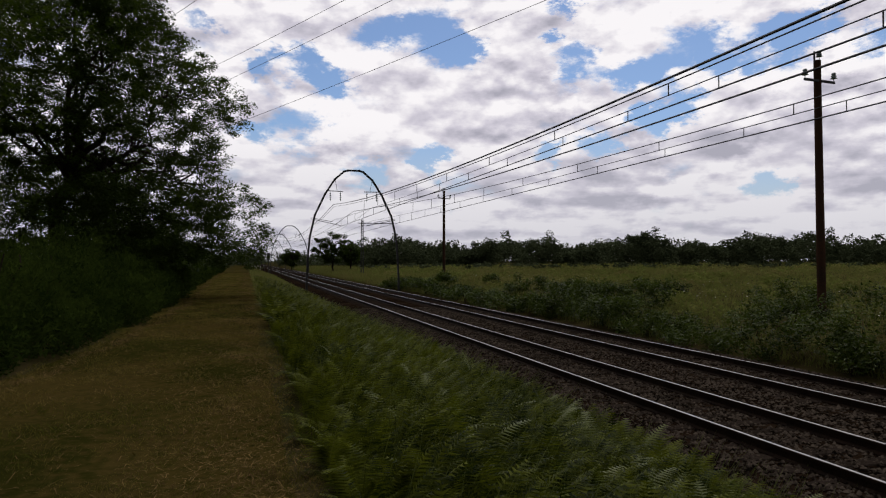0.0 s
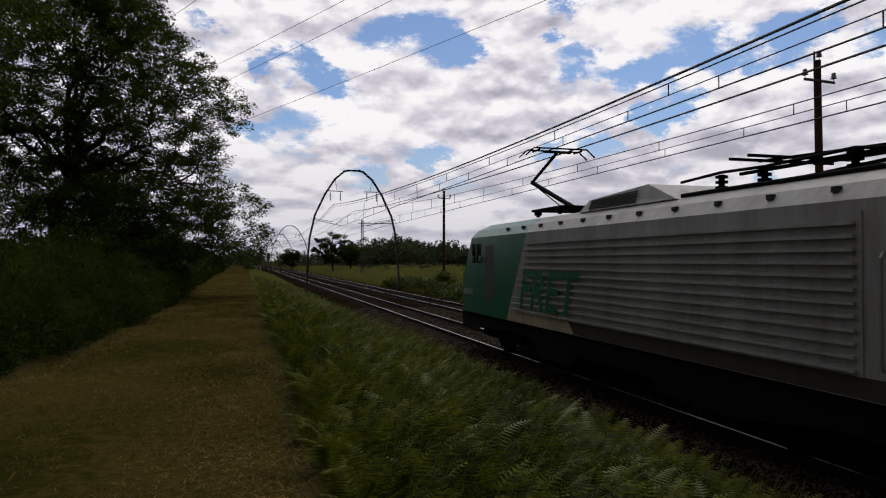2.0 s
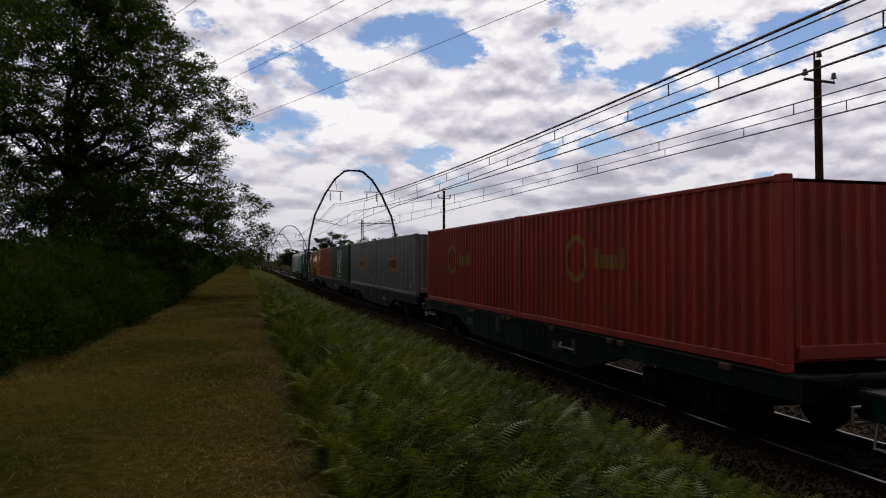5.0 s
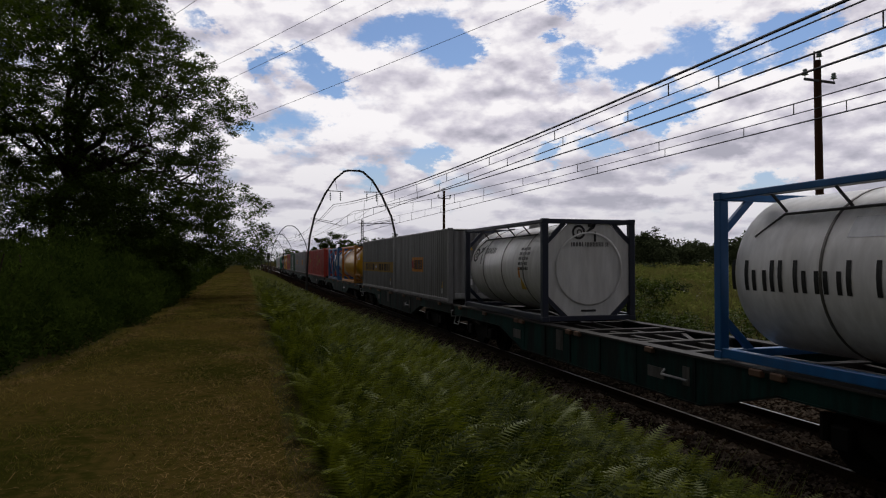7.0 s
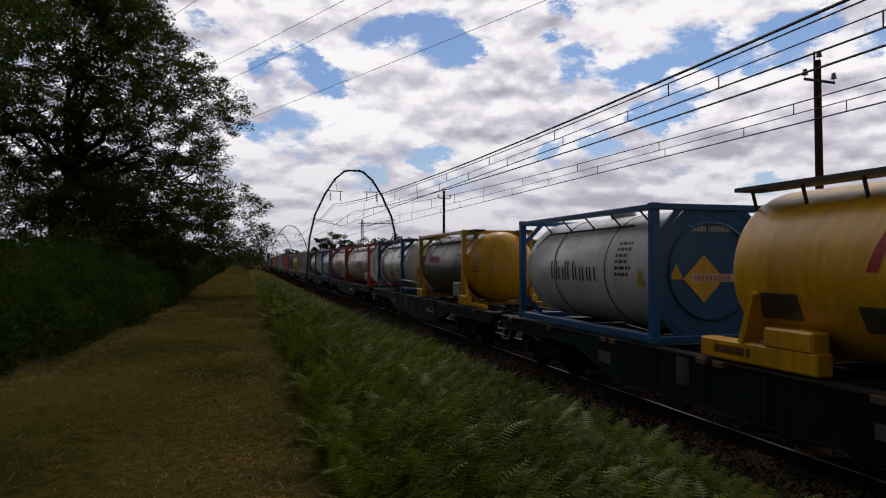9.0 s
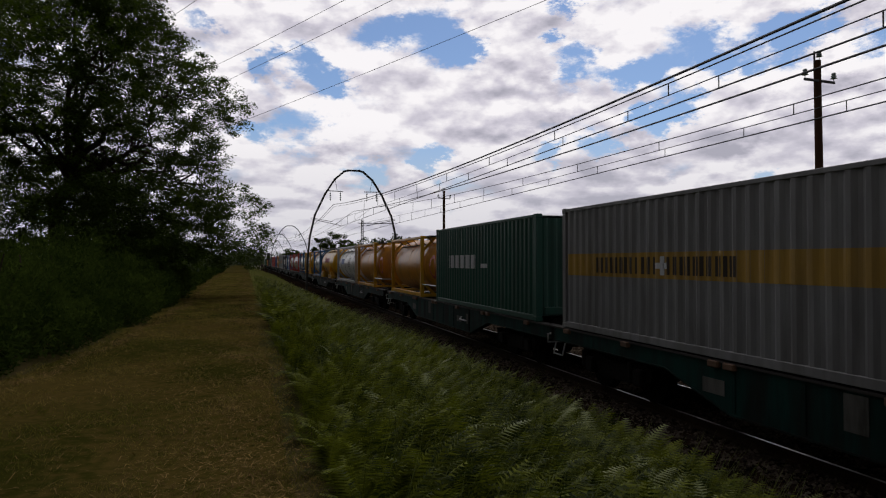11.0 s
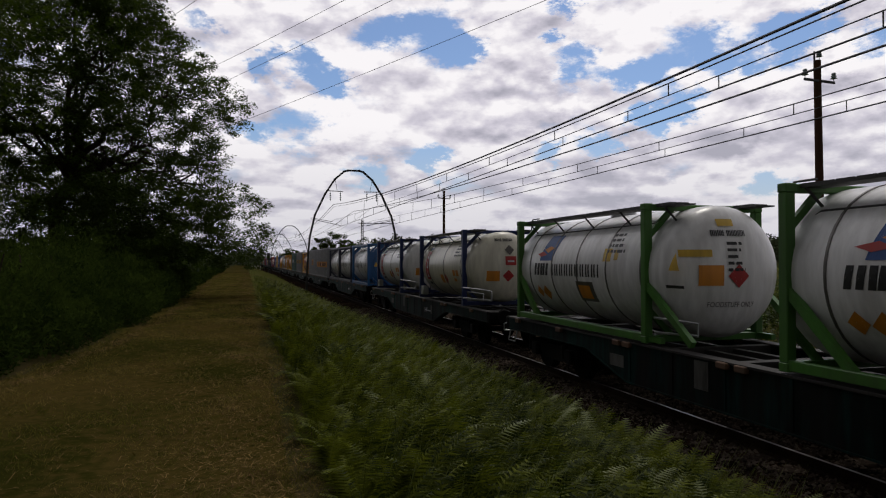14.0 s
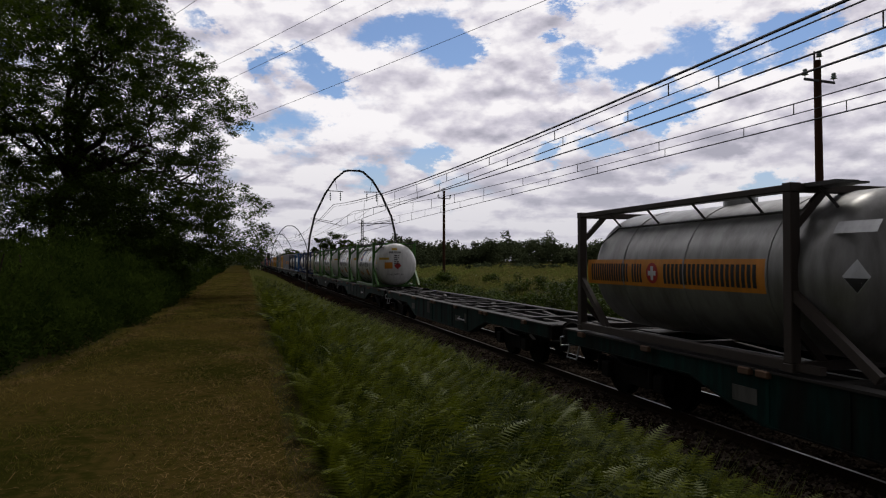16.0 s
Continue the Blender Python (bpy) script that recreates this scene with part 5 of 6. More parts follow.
    def pal(q, frame, rear, text="UliUlli Uli", d=.28, end=3.5, size=.42):
        r, s, e, zc, R = tank_container(q, "white tank container with black lettering in a blue frame", T["white"], frame, plate=rear, bands=2)
        sign(r, s, word_fit(d, end, 1.02, size, text, weight=.12), black, "lettering", "black lettering bars")
        sign(r, s, small_print(4.6, 1.75, 6, .7, .12, .06, 7), black, "small_print", "small black print bars")
        warning(r, s, 5.5, 1.15, .16)
        sign(r, s, [rect(2.2, 1.72, .7, .3)], T["galv"], "emblem", "faded grey emblem")
        if rear:
            ee = on_end(6.0)
            sign(r, ee, word_bars(.8, 1.95, .10, "UUUU UUUUUU", .7), white, "number_mark", "small white number bars", .01)
            warning(r, ee, .5, 1.25, .14)
        return r, s
    pal(-188.1, T["blue"], T["blue"])
    # two white tanks with red and yellow lettering in red frames
    for q, L, pl in ((-195.5, 8.75, None), (-204.65, 9.1, T["white"])):
        r, s, e, zc, R = tank_container(q, "white banded tank container with red lettering in a red frame", T["white"], T["red_frame"], L=L, bands=6, top_rails=False, lower_rail=False, plate=pl, R=1.14, side_box=True)
        sign(r, s, [rect(2.50, .88, .24, .92, .1), rect(3.0, .88, .24, .92, .1), rect(2.7, 1.28, .4, .18)], T["ink_yellow"], "lettering", "large yellow letter shape")
        sign(r, s, word_fit(3.5, 6.67, 1.0, .44, "UUUUU", weight=.2), T["ink_red"], "lettering", "red lettering bars")
        sign(r, s, word_fit(5.6, 6.6, .80, .12, "UUUUUUU"), T["ink_yellow"], "lettering", "small yellow bars")
        sign(r, s, word_bars(6.3, 1.78, .11, "UUUU UUUUUU", .7), black, "number_mark", "small black number bars")
        if pl:
            ee = on_end(L - .058)
            sign(r, ee, word_bars(.62, 1.92, .13, "UUUU UUUUUU U", .6) + small_print(.62, 1.74, 5, .7, .12, .06, 9), black, "number_mark", "black number bars", .01)
            sign(r, ee, [rect(.55, .22, .75, .40)], T["galv"], "end_panel", "grey steel panel", .012)
            part("ladder", tube(tube(bmesh.new(), [(.4, -L - .1, .1), (.4, -L - .1, 2.5)], .02), [(.8, -L - .1, .1), (.8, -L - .1, 2.5)], .02), T["galv"], r, "thin steel ladder")
    # white tank, dark tank with a yellow end
    def tal(q, rear=None, frame=T["blue"], over=0.95, skin=T["white"]):
        r, s, e, zc, R = tank_container(q, "white tank container with a red vertical sign in a blue frame", skin, frame, (.5, over), 5.8, bands=3, top_rails=False, lower_rail=False, ladder=skin is T["cream"], side_box=False)
        sign(r, s, [rect(.56, .70, .44, 1.12, .14)], T["ink_red"], "vertical_sign", "red vertical sign with white shapes")
        for k in range(3):
            z = .80 + .36 * k
            sign(r, s, [rect(.76 + .03 * k, z, .2, .06), rect(.83 + .03 * k, z, .07, .25)], white, "vertical_sign_shape", "", .010)
        sign(r, s, [rect(.80, 1.88, .42, .12)], T["ink_blue"], "label", "blue bar")
        sign(r, s, [rect(.62, .50, .36, .10)], black, "label", "black bar")
        sign(r, s, small_print(4.3, 1.95, 4, .9, .12, .06, 11), black, "small_print", "small black print bars")
        sign(r, s, [rect(4.25, .92, .28, .20), rect(4.62, .92, .28, .20), rect(4.25, .72, .28, .11)], T["ink_orange"], "hazard_plate", "orange plates")
        plates(r, s, 2.6, .62)
        back = lambda d, z, h: (-1.12 + d, -(5.8 + over) + .55 * (1 - math.sqrt(max(0.0, 1 - ((d - 1.12) ** 2 + (z - zc) ** 2) / R ** 2))) - h - .004, z)
        plates(r, back, .42, .80)
        sign(r, back, [rect(1.0, 1.30, .36, .28)], T["ink_red"], "label", "red panel with white bars", .012)
        sign(r, back, [rect(1.07, 1.40, .22, .05)], white, "label_bar", "", .016)
        sign(r, back, word_bars(.72, 2.05, .09, "UUUU UUUUUU", .55) + small_print(1.45, 1.62, 4, .3, .1, .05, 31), black, "number_mark", "small black number bars", .012)
        sign(r, back, [diamond(1.15, 1.78, .16)], T["sooty"], "hazard_diamond", "grey hazard diamond", .012)
        part("side_box", box(bmesh.new(), -1.21, -1.0, -.62, -.24, .12, .46, .015), T["galv"], r, "small grey box")
        for k in range(4):
            part("rail_bracket", beam(bmesh.new(), (-1.0, -.9 - 1.35 * k, 2.40), (-1.08, -1.15 - 1.35 * k, 2.05), .02, .035), T["loco_dark"], r)
        part("hand_pipe", tube(bmesh.new(), [(-1.02, -.2, 2.40), (-1.02, -5.7, 2.40)], .02), T["loco_dark"], r)
        part("handrail", tube(bmesh.new(), [(-1.2, -5.8, .58), (-1.2, -7.8, .58), (-1.05, -8.05, .55), (-1.05, -8.05, .28), (-1.2, -5.8, .25)], .025), T["galv"], r)
        return r
    tal(-216.9)
    r, s, e, zc, R = tank_container(-226.0, "dark sooty tank container with a bright yellow rear end and frame", T["sooty"], T["yellow"], (.45, 0.8), 5.9, bands=3, feet=True, lower_rail=False, rear_skin=T["yellow"], side_box=True)
    sign(r, s, word_bars(1.0, 1.35, .4, "Ulllllll", .55, .1), T["ink_red"], "lettering", "faded red lettering shapes")
    sign(r, s, small_print(4.6, 1.6, 2, .8, .2, .09, 13) + small_print(6.7, 1.7, 6, .7, .12, .07, 14), black, "small_print", "small black print bars", .016)
    for sx in (-1, 1):
        part("rear_rail", beam(bmesh.new(), (sx * 1.14, -5.9, .08), (sx * 1.14, -8.0, .08), .09, .10), T["yellow"], r)
    # white tank with a closed blue rear, long yellow tank on skids
    r, s = pal(-236.7, T["blue"], T["blue"], "UliUlll", 1.73, 3.82)
    ee = on_end(6.0)
    sign(r, ee, [diamond(1.05, 1.12, .42)], T["ink_yellow"], "diamond_sign", "yellow diamond sign", .012)
    sign(r, ee, [rect(.8, 1.06, 1.15, .14)], white, "diamond_bar", "", .016)
    sign(r, ee, word_bars(.85, 1.08, .10, "UUUUUUUUU", .8), T["ink_red"], "diamond_lettering", "", .02)
    skid_tank(-244.2, 9.0, "long yellow tank with dark red lettering on yellow skids")
    # white tank in a pale green frame, two yellow tanks, green box
    r, s, e, zc, R = tank_container(-256.2, "white tank container in a grey-green frame", T["white"], T["galv"], L=9.0, bands=4)
    sign(r, s, small_print(5.2, 1.6, 5, 1.0, .14, .07, 15), black, "small_print", "small black print bars")
    sign(r, s, [rect(1.6, 1.2, 1.6, .4)], T["ink_blue"], "lettering", "blue panel")
    for q in (-266.3, -276.8):
        r, s, e, zc, R = tank_container(q, "weathered yellow tank container in a yellow frame", T["orange"], T["yellow"], (.2, 0.8), 5.8, bands=1)
        sign(r, s, ring(7.3, 1.2, .45, .12), T["ink_red"], "emblem", "red ring emblem", .02)
        part("handrail", tube(bmesh.new(), [(-1.15, -5.8, .5), (-1.15, -7.9, .5), (-.5, -8.1, .5)], .03), T["galv"], r)
    s = on_side()
    r = box_container(-284.95, 9.125, T["teal_box"], "dark green corrugated container with white lettering shapes")
    sign(r, s, word_bars(1.6, 1.22, .42, "UUUUUUUU", .82, weight=.3), white, "lettering", "white lettering shapes", .006)
    sign(r, s, [rect(4.9, 1.25, .6, .12)], white, "lettering", "", .006)
    e = on_end(9.125)
    for k, z in enumerate((2.05, 1.6, 1.15, .65)):
        sign(r, e, [rect(.9, z, .9, .16)], T["ink_orange"] if k < 3 else T["galv"], "end_label", "orange and grey labels", .03)
    r = box_container(-295.5, 9.125, T["grey"], "grey corrugated bulk container with a faded orange band")
    sign(r, s, [rect(.2, 1.15, 8.7, .45)], T["gold"], "painted_band", "faded orange band", .004)
    sign(r, s, word_bars(1.5, 1.22, .30, "UUUUUUU UU UUUUUUUUU", .66), T["brown"], "lettering", "faded dark lettering bars", .008)
    sign(r, s, [rect(3.6, 1.32, .34, .1), rect(3.72, 1.21, .1, .32)], white, "cross", "small white cross", .009)
    # yellow framed tank
    r, s, e, zc, R = tank_container(-306.5, "orange-yellow tank container in a full yellow frame", T["orange"], T["yellow"], bands=3, plate=T["orange"], braces=True)
    sign(r, s, word_fit(1.24, 3.65, 1.22, .46, "Ulllllll", .10), T["ink_red"], "lettering", "dark red lettering shapes")
    sign(r, s, small_print(4.3, 1.75, 6, .9, .19, .08, 17), T["brown"], "small_print", "small dark print bars")
    sign(r, s, [disc(.42, 1.62, .12)], white, "round_sign", "round white sign")
    sign(r, s, [rect(1.55, .55, .8, .42)], T["sooty"], "worn_patch", "sooty worn patch")
    ee = on_end(6.0)
    arc = [[(1.0 + ro * math.cos(a0), 1.25 + ro * math.sin(a0)) for ro, a0 in ((.62, t0), (.62, t0 + .3), (.46, t0 + .3), (.46, t0))] for t0 in (1.6, 1.9, 2.2, 2.5, 2.8, 3.1, 3.4, 3.7, 4.0, 4.3)]
    arc += [[(1.0 + ro * math.cos(a0), 1.25 + ro * math.sin(a0)) for ro, a0 in ((.34, t0), (.34, t0 + .5), (.20, t0 + .5), (.20, t0))] for t0 in (1.8, 2.3, 2.8, 3.3, 3.8)]
    sign(r, ee, arc + [[(1.05, 1.25), (1.95, .88), (1.95, 1.62)]], T["ink_red"], "emblem", "red arc and arrow emblem", .012)
    sign(r, ee, word_bars(.85, 2.0, .11, "UUUU UUUU", .7), black, "number_mark", "small black number bars", .012)
    grey_pair(-315.3, (0, 2))
    navy_tank(-335.3, T["navy"], None)
    pal(-341.5, T["navy"], None, d=.38, end=3.42)
    pal(-348.3, T["blue"], T["blue"])
    tal(-357.4, frame=T["deep_blue"])
    tal(-366.8, frame=T["deep_blue"], skin=T["cream"])
    # four white tanks in green frames
    for k, (q, ov) in enumerate(((-377.25, 0.88), (-386.35, 0.88), (-397.1, 0.88), (-406.35, 0.88))):
        r, s, e, zc, R = tank_container(q, "white tank container with black lettering in a bright green frame", T["white"], T["lime"], (.5, ov), 5.95, bands=5, top_rails=False, braces=True, ladder=k != 3, R=1.15)
        if k != 2:
            sign(r, s, [[(1.25, 1.44), (1.95, 1.44), (2.15, 2.08), (1.45, 2.08)]], T["ink_blue"], "emblem", "blue slanted emblem")
            sign(r, s, [[(1.08, 1.60), (1.32, 1.53), (1.62, 1.58), (1.40, 1.66)]], T["ink_red"], "emblem", "red swoosh", .011)
            sign(r, s, [[(1.42, 1.70), (1.66, 1.62), (1.92, 1.74), (1.70, 1.79)]], T["ink_orange"], "emblem", "orange swoosh", .011)
        else:
            sign(r, s, [rect(1.9, 1.55, .9, .06, .3), rect(2.0, 1.95, .9, .06), rect(1.8, 1.4, .7, .06)], T["ink_blue"], "emblem", "blue outlined emblem")
        sign(r, s, word_fit(.95, 1.75, 1.10, .28, "UiU", .03, .22), black, "lettering", "bold black lettering bars")
        sign(r, s, word_fit(1.95, 4.15, 1.10, .26, "UUUUUUUUU", .0, .16), black, "lettering", "thin black lettering bars")
        sign(r, s, [diamond(1.05, .68, .16), diamond(1.42, .66, .2)], T["ink_orange"], "hazard_diamond", "worn orange signs")
        sign(r, s, [rect(3.1, .55, .75, .45)], T["sooty"], "holder_plate", "grey plate holder")
        sign(r, s, [rect(3.2, .62, .5, .3)], T["ink_orange"], "hazard_plate", "orange plate", .010)
        sign(r, s, small_print(4.4, 1.95, 4, .75, .12, .06, 21 + k), black, "small_print", "small black print bars")
        sign(r, s, [rect(4.3, 1.42, .3, .26), rect(4.72, 1.45, .14, .2)], T["ink_yellow"], "label", "yellow labels")
        # rear dome: lettering wraps round the barrel's end
        warning(r, s, 6.7, 1.42, .15)
        sign(r, s, [rect(6.45, .98, .5, .05)], black, "small_print", "", .01)
        back = lambda d, z, h, ov=ov, zc=zc, R=R: (-1.15 + d, -(5.95 + ov) + .55 * (1 - math.sqrt(max(0.0, 1 - ((d - 1.15) ** 2 + (z - zc) ** 2) / R ** 2))) - h - .004, z)
        sign(r, back, [rect(.85, 2.02, .3, .12)], T["ink_yellow"], "label", "yellow label", .012)
        sign(r, back, word_bars(.70, 1.85, .10, "UUUU UUUUUU", .55) + small_print(.95, 1.70, 5, .4, .11, .05, 25), black, "number_mark", "small black number bars", .012)
        sign(r, back, [rect(.45, 1.02, .42, .34)], T["ink_orange"], "hazard_plate", "orange hazard plate", .012)
        lettering(r, back, "33", .56, 1.21, .14, black)
        lettering(r, back, "1170", .49, 1.05, .14, black)
        sign(r, back, [diamond(1.15, 1.18, .20)], T["ink_red"], "hazard_diamond", "red hazard diamond", .012)
        lettering(r, back, "FOODSTUFF ONLY", .62, .66, .13, black, .8)
        sign(r, back, [rect(.18, 1.5, .5, .12)], T["ink_yellow"], "label", "yellow label", .012)
    # last: dirty grey tank with an orange band
    r, s, e, zc, R = tank_container(-436.9, "dirty grey tank container with orange band in brown frame", T["dull"], T["brown"], (0, 0.9), 5.95, bands=3, braces=True)
    sign(r, s, [rect(.28, .98, 5.1, .48)], T["ink_orange"], "painted_band", "orange band with black bars")
    sign(r, s, word_fit(.45, 2.3, 1.05, .33, "UUUUUUUU UU", weight=.22) + word_fit(2.98, 5.2, 1.05, .33, "UUUUUUUUUU", weight=.22), black, "lettering", "black lettering bars", .010)
    sign(r, s, [disc(2.64, 1.22, .18)], T["ink_red"], "round_sign", "red disc with a white cross", .010)
    sign(r, s, [rect(2.52, 1.18, .24, .08), rect(2.60, 1.10, .08, .24)], white, "cross", "", .014)
    sign(r, s, [rect(6.4, 1.78, .62, .17)], T["galv"], "number_panel", "pale number panel", .012)
    sign(r, s, [diamond(6.85, 1.25, .2)], white, "hazard_diamond", "white and black diamond sign", .012)
    sign(r, s, [[(6.68, 1.23), (6.85, 1.06), (7.02, 1.23)]], black, "hazard_diamond_half", "", .016)


loads()

# ---------------------------------------------------------------- plants
def leaflets(name, centre, long_axis, wide_axis, mat, parent=None):
    """Pointed leaves: centre, half length and half width vectors, all (n, 3)."""
    n = len(centre)
    v = np.stack([centre - 0.9 * long_axis - 0.8 * wide_axis, centre - 0.6 * long_axis + wide_axis, centre + long_axis], 1)
    return arrays(name, v.reshape(-1, 3), np.arange(n * 3).reshape(n, 3), mat, parent)


def unit(v):
    return v / np.maximum(np.linalg.norm(v, axis=1, keepdims=True), 1e-9)


def leaf_axes(g, n, size, flat=0.5):
    """Random leaf directions, with their faces turned mostly upwards."""
    a = g.normal(size=(n, 3))
    a[:, 2] *= flat
    a = unit(a)
    nrm = g.normal(size=(n, 3))
    nrm[:, 2] = np.abs(nrm[:, 2]) + 0.7
    w = unit(np.cross(nrm, a))
    s = np.asarray(size).reshape(-1, 1)
    return a * s, w * s * 0.48


def cloud_of_leaves(g, centres, radii, count, size, squash=0.6):
    """Leaves in clumps: centres (m, 3) with radii, count leaves each."""
    m = len(centres)
    c = np.repeat(centres, count, 0)
    d = unit(g.normal(size=(m * count, 3))) * (g.random((m * count, 1)) ** 0.45)
    d[:, 2] *= squash
    p = c + d * np.repeat(radii, count)[:, None]
    l, w = leaf_axes(g, len(p), size * g.uniform(0.6, 1.35, len(p)))
    return p, l, w


def limb(bm, a, b, r0, r1, g, sag=0.0, steps=5):
    a, b = np.asarray(a, float), np.asarray(b, float)
    pts = []
    for k in range(steps + 1):
        t = k / steps
        wob = g.normal(size=3) * 0.05 * np.linalg.norm(b - a) * (0 if k in (0, steps) else 1)
        pts.append(a + (b - a) * t + wob + np.array([0, 0, sag * 4 * t * (1 - t)]))
    for k in range(steps):
        ra, rb = r0 + (r1 - r0) * k / steps, r0 + (r1 - r0) * (k + 1) / steps
        rod(bm, pts[k], pts[k + 1], ra, rb, seg=7, caps=False)
    return pts


def crown_tree(root, g, cen, radii, leaves, leaf, squash=0.6):
    p, l, w = cloud_of_leaves(g, cen, radii, leaves, leaf, squash)
    tagged(leaflets("crown", p, l, w, M["oak"], root), "dark green small-leaved crown with gaps", kind="stuff")


def great_oak():
    """The oak that leans over the path: a forked trunk, long limbs, and flat sprays of leaves on every bough."""
    g = np.random.default_rng(11)
    x0, y0, z0 = -8.3, 34.0, 1.0
    root = thing("oak_tree", "large dark green oak leaning over the mown path", "tree", pose(x0, y0, z0, 0, 0, -15.77))
    # in the tree's own space x runs across the path; reach of the crown over the height
    zs = [1.0, 1.8, 3.4, 4.3, 5.0, 5.8, 7.0, 8.0, 9.2, 10.2, 10.8, 12.0, 13.2, 15.0, 16.5]
    reach = [8.6, 9.6, 9.7, 9.5, 8.2, 7.6, 7.8, 8.6, 8.9, 7.4, 6.4, 5.2, 4.8, 3.4, 0.8]
    fork = np.array([0.9, 0.0, 5.4])
    bm = bmesh.new()
    limb(bm, (0.1, 0, -0.3), (0.35, 0, 2.6), 0.44, 0.34, g)
    limb(bm, (0.35, 0, 2.6), fork, 0.34, 0.24, g)
    part("trunk", bm, M["bark"], root, "dark furrowed bark")
    ends = ((2.2, 0.3, 9.5), (1.3, -0.6, 13.0), (4.6, -0.4, 6.6), (4.8, 0.8, 8.6), (6.8, 0.0, 4.9), (3.0, -1.8, 11.0), (-1.2, 0.6, 9.0), (-3.2, -0.6, 7.4), (2.6, 1.5, 6.2),
            (5.0, -1.4, 5.2), (-4.5, 0.5, 10.5), (0.2, 1.2, 11.5))
    boughs = []
    for k, e in enumerate(ends):
        bm = bmesh.new()
        start = fork + np.array([0, 0, -0.5]) * (k % 3) * 0.6
        pts = limb(bm, start, e, 0.15 if k < 4 else 0.10, 0.04, g, 0.35, 7)
        for j in range(9):
            a = pts[int(g.integers(2, len(pts)))]
            d = unit(g.normal(size=(1, 3)))[0] * np.array([1.6, 1.6, 0.9]) + (np.array(e) - fork) * 0.18
            q = limb(bm, a, a + d, 0.05, 0.014, g, 0.15, 4)
            boughs.append(q[-1])
            for i in range(2):
                limb(bm, q[2], q[2] + unit(g.normal(size=(1, 3)))[0] * 0.9, 0.022, 0.008, g, 0.05, 3)
        boughs += pts[4:]
        part("limb", bm, M["bark"], root)
    boughs = np.array(boughs)
    n = 5800
    z = g.uniform(1.2, 16.3, n)
    rr = np.interp(z, zs, reach)
    ang = g.random(n) * 2 * np.pi
    rad = np.sqrt(g.uniform(0.06, 1.0, n))
    x = np.cos(ang) * rad * np.where(np.cos(ang) > 0, rr, 7.6)
    y = np.sin(ang) * rad * np.minimum(rr, 6.5)
    cen = np.stack([x, y, z], 1)
    # airy hollows round the fork, where limbs stand against the sky
    hollow = ((x - 3.4) / 2.3) ** 2 + ((z - 5.7) / 0.7) ** 2 < 1
    hollow |= ((x + 2.0) / 2.0) ** 2 + ((z - 3.9) / 1.7) ** 2 < 1
    lumps = np.sin(x * 1.7 + 0.6 * y) * np.sin(z * 1.9 + 0.7 * x) + 0.6 * np.sin(y * 1.5 + z)
    keep = (~hollow | (g.random(n) < 0.3)) & (lumps + g.normal(size=n) * 0.5 > -0.75)
    cen = np.concatenate([cen[keep], boughs[boughs[:, 2] > 6.6]])
    low = np.stack([g.uniform(-0.5, 8.0, 330), g.normal(size=330) * 2.0, g.uniform(1.6, 4.6, 330)], 1)
    cen = np.concatenate([cen, low])
    crown_tree(root, g, cen, g.uniform(0.26, 0.62, len(cen)), 86, 0.073, 0.55)


def oak(name, label, base, crown, lobes, clumps, leaves, leaf, seed, lean=(1.2, 0, 0), trunk_r=0.42, fork=5.0):
    """A broad tree: trunk, limbs that reach into the crown, and clumps of small leaves with gaps."""
    g = np.random.default_rng(seed)
    root = thing(name, label, "tree", pose(*base))
    cx, cy, cz, rx, ry, rz = crown
    u = unit(g.normal(size=(clumps, 3)))
    rad = g.uniform(0.10, 1.0, (clumps, 1)) ** 0.5
    cen = np.array([cx, cy, cz]) + u * rad * np.array([rx, ry, rz])
    for lx, ly, lz, lr, k in lobes:
        d = unit(g.normal(size=(k, 3))) * g.random((k, 1)) ** 0.5 * lr
        cen = np.concatenate([cen, np.array([lx, ly, lz]) + d * np.array([1, 1, 0.75])])
    cen = cen[cen[:, 2] > 1.2]
    top = np.array([lean[0], lean[1], fork])
    bm = bmesh.new()
    limb(bm, (0, 0, -0.3), top, trunk_r * 1.15, trunk_r * 0.8, g)
    spine = limb(bm, top, np.array([cx * 0.6, cy * 0.6, cz + rz * 0.55]), trunk_r * 0.6, 0.06, g)
    part("trunk", bm, M["bark"], root, "dark furrowed bark")
    for k in g.permutation(len(cen))[:18]:
        bm = bmesh.new()
        s = spine[int(g.integers(0, 4))] if cen[k][2] > cz else top
        mid = s + (cen[k] - s) * 0.6 + np.array([0, 0, 0.5])
        limb(bm, s, mid, 0.10, 0.055, g, 0.3)
        limb(bm, mid, cen[k], 0.055, 0.018, g)
        part("limb", bm, M["bark"], root)
    crown_tree(root, g, cen, g.uniform(0.40, 1.0, len(cen)), leaves, leaf, 0.7)
    return root


